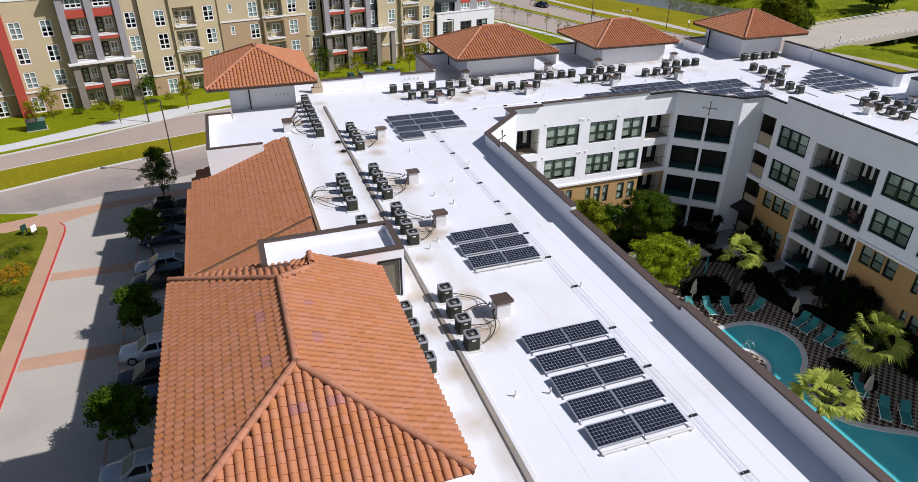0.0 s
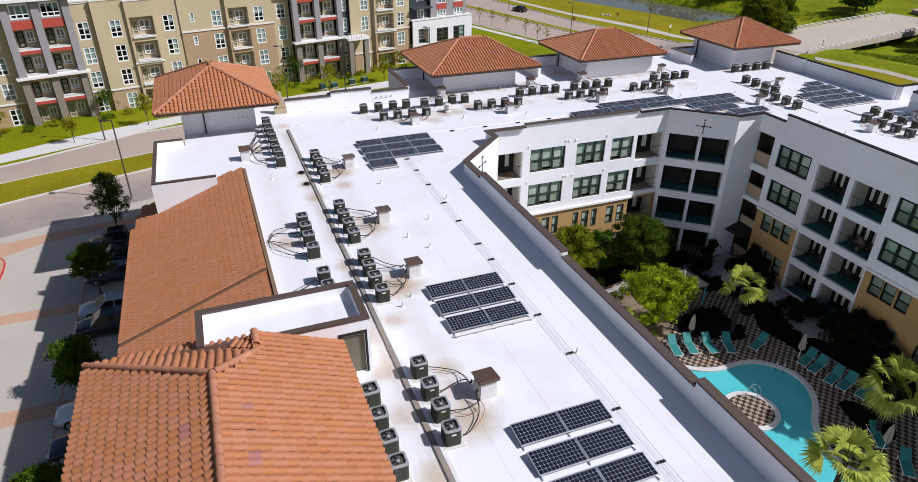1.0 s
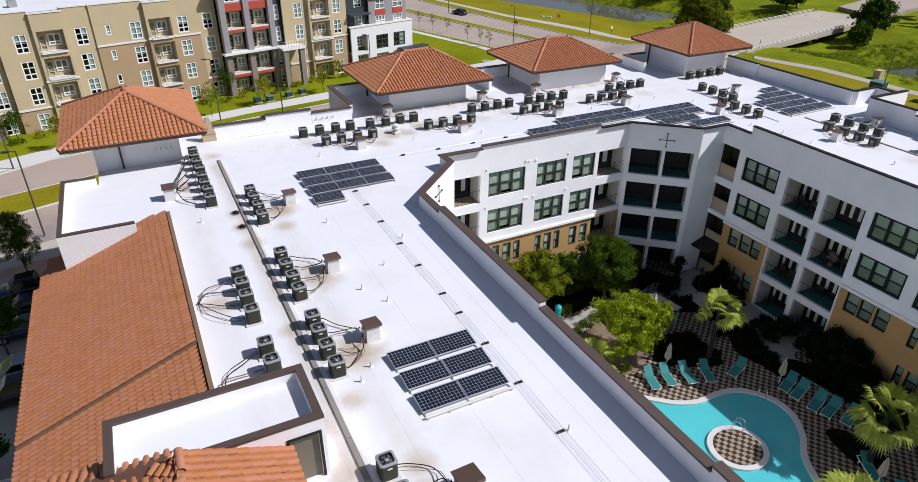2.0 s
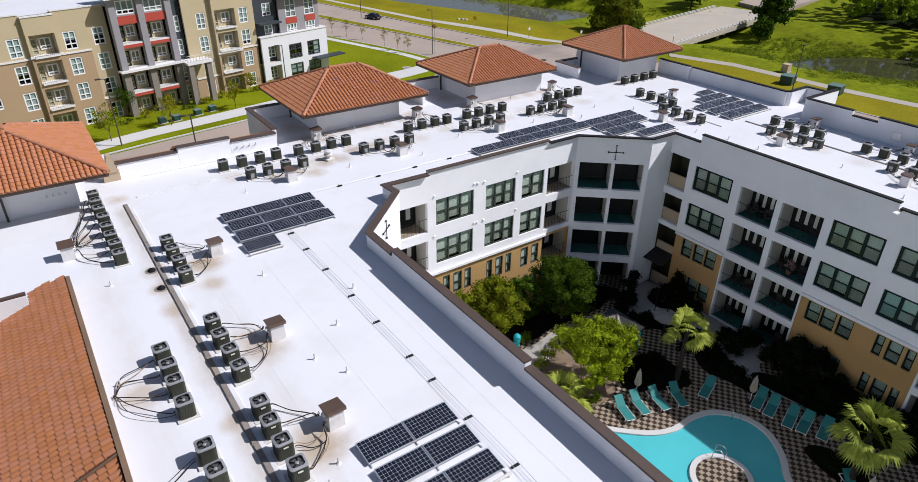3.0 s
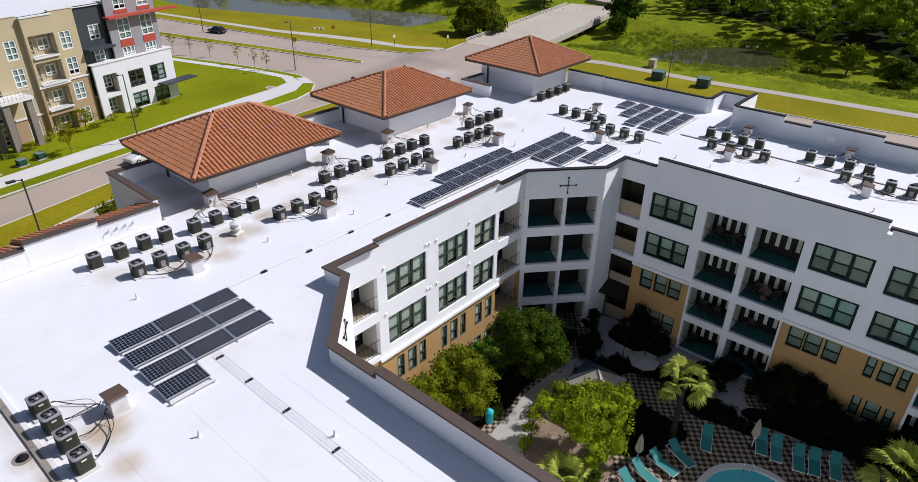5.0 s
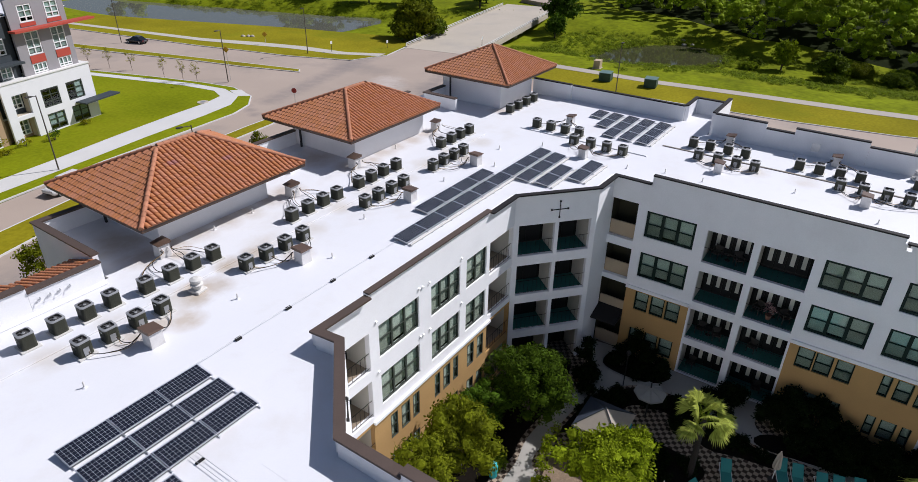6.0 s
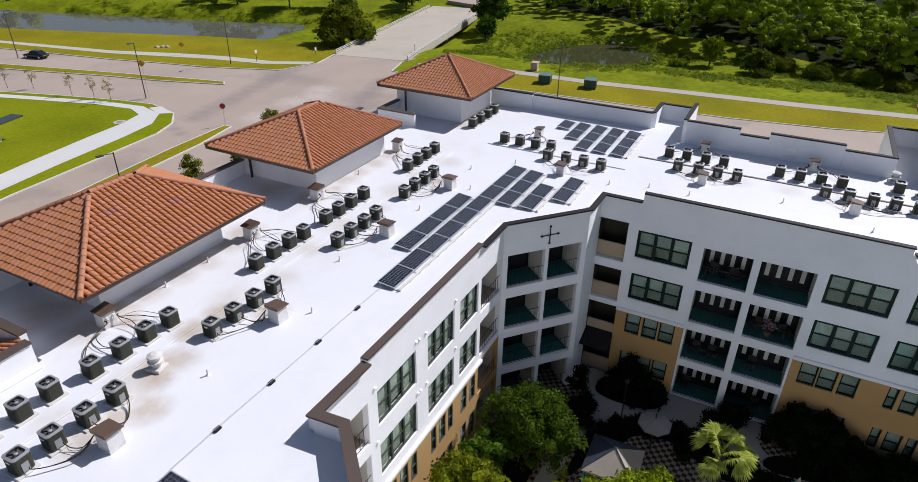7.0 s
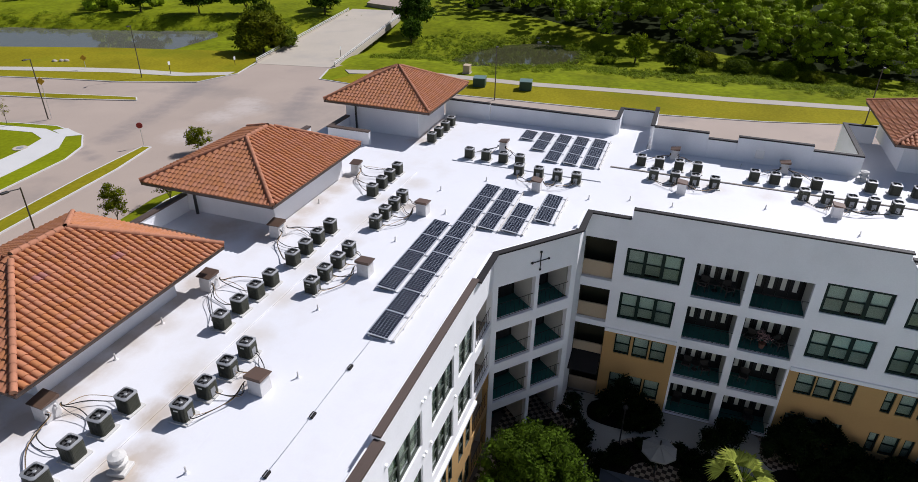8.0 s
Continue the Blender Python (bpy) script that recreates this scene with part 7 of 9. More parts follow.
def leaf_mesh(clumps, per_clump, size, rng, droop=0.0, ruffle=0.75, up=0.35, spray=5):
    """Sprays of small folded leaves on the outside of many lumps: (centre, radius)."""
    vs, fs = [], []
    for (cx, cy, cz), r in clumps:
        n = max(2, int(per_clump * r * r / spray))
        d = rng.normal(size=(n, 3))
        d /= np.linalg.norm(d, axis=1)[:, None]
        d[:, 2] = np.where(d[:, 2] < -0.3, -d[:, 2] * 0.7, d[:, 2])
        rad = r * (0.6 + 0.5 * rng.random(n) ** 0.6)
        p = np.array((cx, cy, cz)) + d * rad[:, None] * np.array((1, 1, 0.8))
        nrm = d + rng.normal(scale=ruffle, size=(n, 3)) + np.array((0, 0, up))
        nrm /= np.linalg.norm(nrm, axis=1)[:, None]
        t = np.cross(nrm, rng.normal(size=(n, 3)) + np.array((0, 0, -droop)))
        t /= np.linalg.norm(t, axis=1)[:, None] + 1e-9
        b = np.cross(nrm, t)
        s = size * (0.7 + 0.6 * rng.random(n))[:, None]
        for q in range(spray):
            side = 0.0 if q == spray - 1 else (1.0 if q % 2 else -1.0)
            tip = t * (1.0 - 0.25 * abs(side)) + b * 0.75 * side + nrm * rng.normal(scale=0.25, size=(n, 1))
            tip /= np.linalg.norm(tip, axis=1)[:, None]
            wide = np.cross(nrm, tip)
            c = p + t * s * (0.85 * (q - (spray - 1) / 2)) + b * s * 0.7 * side
            k = len(vs)
            quad = np.stack([c - tip * s * 0.85, c - wide * s * 0.42 - nrm * s * 0.14, c + tip * s * 0.85, c + wide * s * 0.42 - nrm * s * 0.14], axis=1).reshape(-1, 3)
            vs.extend(quad.tolist())
            fs.extend([(k + 4 * m, k + 4 * m + 1, k + 4 * m + 2, k + 4 * m + 3) for m in range(n)])
    return vs, fs


def lump_mesh(clumps, rng, fill=0.86, fineness=2):
    """The leafy bodies of many lumps: uneven facetted shells under the loose sprays."""
    bm = bmesh.new()
    bmesh.ops.create_icosphere(bm, subdivisions=fineness, radius=1.0)
    base = np.array([tuple(v.co) for v in bm.verts])
    faces = np.array([[v.index for v in f.verts] for f in bm.faces])
    bm.free()
    vs, fs = [], []
    for i, ((cx, cy, cz), r) in enumerate(clumps):
        body = base * (fill * r * rng.uniform(0.72, 1.12, size=(len(base), 1))) * np.array((1, 1, 0.82)) + np.array((cx, cy, cz))
        vs.extend(body.tolist())
        fs.extend((faces + i * len(base)).tolist())
    return vs, fs


def tree(x, y, z0, height, spread, mat, seed, label, leaf_size=0.12, density=150, lumps=34, trunk=0.12, stem=0.35, name="tree", droop=0.0, core=0.8):
    """A tapered trunk with forking limbs and a crown of leafy lumps of uneven outline."""
    rng = np.random.default_rng(seed)
    ob = thing(name, label, "tree", (x, y, z0), float(rng.uniform(0, 360)))
    bm = bmesh.new()
    top = height * stem
    tube(bm, [(0, 0, -0.1), (0.03, 0.02, top * 0.5), (0.0, 0.05, top)], [trunk * 1.2, trunk, trunk * 0.8], 7)
    tips = []
    for i in range(6):
        a = 2 * math.pi * i / 6 + rng.uniform(-0.4, 0.4)
        r, h = spread * rng.uniform(0.35, 0.7), height * rng.uniform(0.55, 0.85)
        tube(bm, [(0, 0.05, top * 0.9), (math.cos(a) * r * 0.45, math.sin(a) * r * 0.45, (top + h) * 0.5), (math.cos(a) * r, math.sin(a) * r, h)], [trunk * 0.55, trunk * 0.35, trunk * 0.12], 5)
        tips.append((math.cos(a) * r, math.sin(a) * r, h))
    part("trunk", bm, BARK, ob, smooth=True)
    clumps = []
    for i in range(lumps):
        a, e = rng.uniform(0, 2 * math.pi), rng.uniform(-0.75, 1.0)
        q = math.sqrt(max(0, 1 - e * e)) * rng.uniform(0.55, 1.02)
        mid, half = (top + height) / 2, (height - top) / 2
        wob = 1 + 0.18 * math.sin(3 * a + seed) + rng.uniform(-0.1, 0.1)
        clumps.append(((math.cos(a) * q * spread * wob, math.sin(a) * q * spread * wob, mid + e * half * 0.92), spread * rng.uniform(0.15, 0.3)))
    for i in range(lumps // 3):
        a, q, e = rng.uniform(0, 2 * math.pi), rng.uniform(0, 0.55), rng.uniform(-0.5, 0.7)
        clumps.append(((math.cos(a) * q * spread, math.sin(a) * q * spread, (top + height) / 2 + e * (height - top) / 2), spread * 0.34))
    for t in tips:
        clumps.append((t, spread * 0.32))
    vs, fs = leaf_mesh(clumps, 1.2 * density / (spread * 0.3), leaf_size * 1.5, rng, droop, 0.7)
    body, shell = lump_mesh(clumps if core else [], rng, core, 1)
    sheet("crown", vs + body, fs + [tuple(len(vs) + q for q in f) for f in shell], mat, ob)
    return ob


def shrub(x, y, z0, rx, ry, h, mat, seed, label, leaf_size=0.12, name="shrub", density=1000):
    rng = np.random.default_rng(seed)
    ob = thing(name, label, "shrub", (x, y, z0))
    clumps = []
    k = max(5, int(9 * rx * ry) + 5)
    for i in range(k):
        a, q = rng.uniform(0, 2 * math.pi), math.sqrt(rng.random()) * 0.8
        r = min(rx, ry, h) * rng.uniform(0.35, 0.5)
        zz = max(r * 0.6, (h - r) * (1 - q * q * 0.6) * rng.uniform(0.5, 1.0))
        clumps.append(((math.cos(a) * q * rx, math.sin(a) * q * ry, zz), r))
    vs, fs = leaf_mesh(clumps, density, leaf_size, rng)
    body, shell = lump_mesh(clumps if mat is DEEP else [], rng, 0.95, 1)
    sheet("foliage", vs + body, fs + [tuple(len(vs) + q for q in f) for f in shell], mat, ob)
    bm = bmesh.new()
    for i in range(5):
        a = i * 1.3
        tube(bm, [(0.05 * math.cos(a), 0.05 * math.sin(a), 0), (rx * 0.4 * math.cos(a), ry * 0.4 * math.sin(a), h * 0.6)], [0.03, 0.01], 4)
    part("stem", bm, BARK, ob)
    return ob


# Bark far darker than BARK: shade on the palm trunks is in the colour.
PALM_BARK = material("shade_darkened_palm_trunk", (0.022, 0.017, 0.013), 0.95, vary=0.15, fine=0.2, bump=0.6, bump_scale=18)


def palm(x, y, z0, height, reach, seed, label, fronds=26, name="palm_tree"):
    """A fan palm: ringed trunk, a skirt, and fans of narrow leaflets on arching stalks."""
    rng = np.random.default_rng(seed)
    ob = thing(name, label, "palm", (x, y, z0))
    bm = bmesh.new()
    prof = []
    k = max(3, int(height / 0.16))
    for i in range(k + 1):
        z = height * i / k
        r = 0.2 - 0.05 * i / k
        prof += [(r, z), (r * 0.9, z + 0.08)]
    lathe(bm, prof, 10)
    part("trunk", bm, PALM_BARK, ob)
    for i in range(fronds):
        vs, fs = [], []
        a = i * 2.4 + rng.uniform(-0.25, 0.25)
        lift = rng.uniform(-0.5, 1.3)
        L = reach * rng.uniform(0.42, 0.55)
        out = Vector((math.cos(a), math.sin(a), 0))
        base = Vector((0, 0, height - 0.05))
        hub = base + out * L * math.cos(lift) + Vector((0, 0, L * math.sin(lift)))
        stalk = bmesh.new()
        tube(stalk, [base, base.lerp(hub, 0.5) + Vector((0, 0, 0.08 * L)), hub], [0.03, 0.022, 0.015], 4)
        d = (hub - base).normalized()
        side = d.cross(Vector((0, 0, 1))).normalized()
        side = (Matrix.Rotation(rng.uniform(-0.5, 0.5), 3, d) @ side).normalized()
        upn = side.cross(d)
        for j in range(20):
            t = -1.3 + 2.6 * j / 19
            dirn = (d * math.cos(t) + side * math.sin(t)).normalized()
            ln = reach * 0.52 * (0.72 + 0.28 * math.cos(t)) * rng.uniform(0.9, 1.08)
            w = 0.046 * reach / 1.6
            p1 = hub + dirn * ln * 0.62 + upn * 0.06 * math.cos(2 * t)
            p2 = hub + dirn * ln - Vector((0, 0, 0.3 * ln * rng.uniform(0.5, 1.3)))
            acr = dirn.cross(upn).normalized()
            q = len(vs)
            vs += [tuple(hub - acr * w * 0.3), tuple(hub + acr * w * 0.3), tuple(p1 + acr * w - upn * 0.012), tuple(p2), tuple(p1 - acr * w - upn * 0.012), tuple(p1)]
            fs += [(q, q + 1, q + 2, q + 5), (q, q + 5, q + 4), (q + 5, q + 2, q + 3), (q + 4, q + 5, q + 3)]
        fr = sheet("frond", vs, fs, PALMLEAF, ob)
        part("stalk", stalk, OLIVE, fr)
    return ob


tree(34.0, 43.3, 0.1, 5.5, 2.45, COURT_GREEN, 3, "dense dark green court tree with drooping twigs", 0.085, 170, 60, 0.12, 0.14, droop=1.8, core=0.7)
tree(30.75, 36.5, 0.1, 4.8, 2.45, LIME, 5, "bright lime green ornamental tree in a sandy bed", 0.085, 150, 60, 0.09, 0.25)
tree(28.0, 44.4, 0.1, 4.9, 2.3, SPRING, 7, "yellow-green tree against the ochre wall", 0.09, 120, 40, droop=1.2)
tree(24.6, 44.2, 0.1, 5.0, 1.9, SPRING, 8, "yellow-green tree against the ochre wall", 0.09, 110, 34, droop=1.2)
tree(31.0, 44.9, 0.1, 4.0, 1.6, GREEN, 9, "dark green tree in a court bed", 0.09, 100, 26, droop=1.2)
palm(35.5, 33.4, 0.1, 4.5, 1.8, 11, "fan palm with bright drooping leaves", 25)
palm(36.9, 22.2, 0.1, 3.9, 2.3, 12, "fan palm with bright drooping leaves beside the pool", 21)
palm(29.4, 19.2, 0.1, 3.7, 2.2, 13, "fan palm with bright drooping leaves beside the pool", 21)
palm(27.1, 35.9, 0.1, 1.1, 2.2, 14, "low fan palm beside the garden walk", 26)
palm(42.2, 14.0, 0.1, 3.6, 2.2, 15, "fan palm by the shaded wing", 18)
LOW = "low dark shrubs filling a bed"
HEDGE = "tall dark evergreen hedge by the ochre wall"
VINE = "upright bright green shrub beside the garden walk"
ROUND = "dark rounded evergreen shrub in a bed"
for i, (x, y, rx, ry, h, mat, lab) in enumerate((
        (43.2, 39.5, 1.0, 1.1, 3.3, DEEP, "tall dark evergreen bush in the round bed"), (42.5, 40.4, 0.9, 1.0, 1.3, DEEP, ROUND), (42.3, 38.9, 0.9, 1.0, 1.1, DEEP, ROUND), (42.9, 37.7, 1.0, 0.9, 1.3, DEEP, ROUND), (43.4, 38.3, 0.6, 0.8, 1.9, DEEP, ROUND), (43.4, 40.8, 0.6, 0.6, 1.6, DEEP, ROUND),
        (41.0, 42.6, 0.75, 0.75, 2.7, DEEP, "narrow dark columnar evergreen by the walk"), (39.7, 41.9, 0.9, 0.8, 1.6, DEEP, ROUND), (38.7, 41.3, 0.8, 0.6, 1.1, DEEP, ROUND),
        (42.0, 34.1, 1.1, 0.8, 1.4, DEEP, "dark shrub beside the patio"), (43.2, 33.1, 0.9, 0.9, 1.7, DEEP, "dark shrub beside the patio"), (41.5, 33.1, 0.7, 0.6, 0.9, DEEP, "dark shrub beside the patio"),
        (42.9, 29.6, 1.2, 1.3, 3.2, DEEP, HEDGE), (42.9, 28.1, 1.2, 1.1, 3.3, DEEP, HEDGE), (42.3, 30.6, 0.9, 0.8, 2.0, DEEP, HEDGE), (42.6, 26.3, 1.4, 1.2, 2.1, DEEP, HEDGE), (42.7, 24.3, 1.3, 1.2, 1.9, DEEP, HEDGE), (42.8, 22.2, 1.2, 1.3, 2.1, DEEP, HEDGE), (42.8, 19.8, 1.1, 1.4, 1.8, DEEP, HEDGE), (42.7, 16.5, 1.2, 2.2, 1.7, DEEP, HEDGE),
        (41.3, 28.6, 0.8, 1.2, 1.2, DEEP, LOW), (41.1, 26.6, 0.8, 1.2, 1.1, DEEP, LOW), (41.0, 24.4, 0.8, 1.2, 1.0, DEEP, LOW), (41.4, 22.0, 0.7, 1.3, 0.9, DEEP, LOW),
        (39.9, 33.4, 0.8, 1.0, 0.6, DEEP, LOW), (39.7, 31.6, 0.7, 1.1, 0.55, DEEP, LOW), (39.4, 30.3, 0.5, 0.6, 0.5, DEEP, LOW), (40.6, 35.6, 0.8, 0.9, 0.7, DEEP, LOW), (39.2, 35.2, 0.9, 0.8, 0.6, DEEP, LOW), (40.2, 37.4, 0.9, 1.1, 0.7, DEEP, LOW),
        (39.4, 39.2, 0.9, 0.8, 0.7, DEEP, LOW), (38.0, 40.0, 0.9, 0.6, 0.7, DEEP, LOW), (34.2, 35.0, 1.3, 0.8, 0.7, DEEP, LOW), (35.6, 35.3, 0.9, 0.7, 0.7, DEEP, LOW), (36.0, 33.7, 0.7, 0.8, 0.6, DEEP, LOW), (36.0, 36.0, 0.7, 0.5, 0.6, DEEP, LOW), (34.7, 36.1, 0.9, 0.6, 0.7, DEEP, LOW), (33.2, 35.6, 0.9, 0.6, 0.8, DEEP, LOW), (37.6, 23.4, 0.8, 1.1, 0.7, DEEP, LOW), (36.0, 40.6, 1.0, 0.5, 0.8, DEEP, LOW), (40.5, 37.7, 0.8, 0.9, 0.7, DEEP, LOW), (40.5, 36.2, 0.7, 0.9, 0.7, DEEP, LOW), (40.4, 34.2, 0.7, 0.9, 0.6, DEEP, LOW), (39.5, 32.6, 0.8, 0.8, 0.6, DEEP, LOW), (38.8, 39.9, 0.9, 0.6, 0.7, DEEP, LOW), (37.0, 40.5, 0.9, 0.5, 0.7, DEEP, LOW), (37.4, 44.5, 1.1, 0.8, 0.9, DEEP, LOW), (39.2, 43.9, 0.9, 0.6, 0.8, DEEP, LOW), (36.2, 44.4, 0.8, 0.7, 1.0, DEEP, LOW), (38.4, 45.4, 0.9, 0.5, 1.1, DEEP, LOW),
        (28.6, 39.5, 0.6, 0.4, 1.3, LIME, VINE), (29.6, 40.0, 0.6, 0.4, 1.4, LIME, VINE), (30.6, 40.45, 0.6, 0.4, 1.4, LIME, VINE), (31.7, 40.75, 0.6, 0.4, 1.4, LIME, VINE), (32.7, 40.95, 0.6, 0.35, 1.4, LIME, VINE), (33.6, 41.0, 0.5, 0.35, 1.3, LIME, VINE), (28.9, 36.6, 0.6, 0.7, 1.0, OLIVE, "rough green shrub beside a fan palm"), (29.4, 35.2, 0.9, 0.4, 0.5, OLIVE, "low straggling green shrub by the pool"), (25.3, 29.2, 0.5, 0.5, 1.6, LIME, "small green shrub by the pool"),
        (32.4, 45.2, 2.0, 0.9, 1.2, GREEN, "dark green shrubs along the ochre wall"), (29.5, 42.9, 0.8, 0.5, 0.8, OLIVE, "green shrubs by the walk"), (26.0, 42.6, 1.6, 0.9, 1.0, OLIVE, "green shrubs by the walk"), (35.8, 44.0, 0.8, 0.8, 1.2, GREEN, "dark green shrub under the ochre wall"))):
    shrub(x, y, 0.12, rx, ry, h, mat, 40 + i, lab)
# car park trees
for i, (x, y, s) in enumerate(((-8.55, 67.8, 1.9), (-9.2, 56.4, 1.55), (-9.0, 43.4, 1.6), (-9.1, 32.4, 1.7), (-9.2, 20.6, 1.6))):
    tree(x, y, 0.0, 4.5 if i else 6.0, s if i else 1.5, GREEN, 60 + i, "young dark green tree in the car park", 0.085 if i else 0.07, 130 if i else 210, 56, 0.08, 0.35 if i else 0.14, core=0.8 if i else 0.0)
# street trees of the apartments
for i, (x, y, h, s, mat) in enumerate(((-24.4, 101.0, 4.6, 1.1, OLIVE), (-6.6, 99.6, 4.8, 1.0, OLIVE), (-25.3, 95.9, 4.2, 0.9, OLIVE), (-15.2, 95.2, 3.6, 0.8, OLIVE), (20.0, 107.2, 4.2, 1.2, OLIVE), (29.8, 109.8, 4.0, 1.0, OLIVE), (12.0, 105.0, 4.6, 1.4, LIME),
                                   (16.0, 114.6, 4.4, 1.4, GREEN), (-12.0, 106.0, 3.6, 1.3, GREEN), (34.5, 117.0, 3.0, 1.0, OLIVE), (52.3, 90.0, 4.2, 1.1, SPRING), (71.0, 95.6, 3.0, 1.2, SPRING), (31.5, 86.0, 5.5, 1.6, SPRING), (24.0, 83.0, 4.5, 1.3, SPRING), (58.0, 88.5, 3.4, 1.1, SPRING))):
    tree(x, y, 0.1, h, s * 1.2, GOLD if mat is OLIVE else mat, 80 + i, "slender young street tree in the lawn", 0.10, 110 if mat is SPRING else 60, 24, 0.05, 0.12 if mat is SPRING else 0.3, core=0.5 if mat is SPRING else 0)
for i, (x, y) in enumerate(((65.6, 151.4), (67.1, 147.3), (68.7, 142.9), (69.3, 134.2), (69.8, 129.6), (70.4, 126.6))):
    tree(x - 0.8, y, 0.1, 3.6, 0.8, GOLD, 110 + i, "thin sapling with sparse leaves by the road", 0.07, 14, 14, 0.035, 0.3, core=0)
for i in range(26):
    u = 4 + i * 3.1
    if i % 4 == 1:
        continue
    p = APM @ Vector((u, -2.0 - 0.7 * (i % 3), 0.12))
    shrub(p.x, p.y, 0.12, 1.1, 0.7, 0.8 + 0.35 * (i * 7 % 4), (GOLD, GOLD, GREEN)[i % 3], 130 + i, "leafy foundation shrub by the apartments", 0.12, density=300)
for i, (x, y) in enumerate(((-20.0, 57.4), (-20.6, 56.4), (-19.7, 56.2), (-20.4, 55.2), (-21.6, 59.8), (-20.6, 60.6), (-21.4, 54.0), (-19.8, 53.2))):
    shrub(x, y, 0.16, 1.3, 1.0, 0.5, YELLOW if i < 4 else OLIVE, 160 + i, "low bed of yellow flowers" if i < 4 else "low green planting beside yellow flowers", 0.06, "flower_bed")
for i, (x, y, r, h) in enumerate(((149.5, 42.5, 1.6, 2.6), (156.5, 30.0, 2.0, 2.4), (153.0, 36.0, 1.5, 1.6), (158.0, 18.0, 2.2, 2.2), (151.0, 10.0, 1.6, 1.5), (160.0, 44.0, 2.2, 3.0), (154.0, 56.0, 1.4, 1.4), (148.3, 56.2, 1.8, 1.6), (154.5, 37.5, 2.6, 3.2), (150.4, 30.5, 2.3, 2.8), (152.0, 22.5, 2.8, 3.0), (148.4, 16.8, 2.2, 2.2), (143.2, 40.0, 1.7, 2.3), (158.6, 65.5, 1.8, 2.0), (146.5, 8.0, 2.0, 2.2), (145.0, -2.0, 2.4, 2.6))):
    shrub(x, y, ground_height(x, y), r, r, h, (OLIVE, MEADOW, SPRING)[i % 3], 210 + i, "rounded wild bush in the meadow", 0.2, density=190)
# trees by the bridge and the creek
for i, (x, y, h, s, mat) in enumerate(((121.5, 121, 7.6, 5.0, SPRING), (126, 125, 6.0, 3.8, OLIVE), (117.3, 120.5, 3.6, 2.6, SPRING), (125.5, 119, 4.4, 3.0, OLIVE), (158, 103, 9, 4.2, GREEN), (150, 101, 5, 2.2, GREEN), (163, 131, 7, 3.6, GREEN), (171, 134, 8, 4.0, GREEN), (147, 41, 5, 2.4, OLIVE), (151.3, 50.5, 5.5, 2.0, LIME),
                                       (150, 160, 8, 4.5, GREEN), (140, 134, 7, 3.5, OLIVE), (156, 150, 8, 4.2, GREEN), (146, 175, 7, 4.0, GREEN))):
    tree(x, y, ground_height(x, y), h, s, mat, 180 + i, "spreading green tree beside the creek", 0.28, 60, 40, 0.2, 0.2)


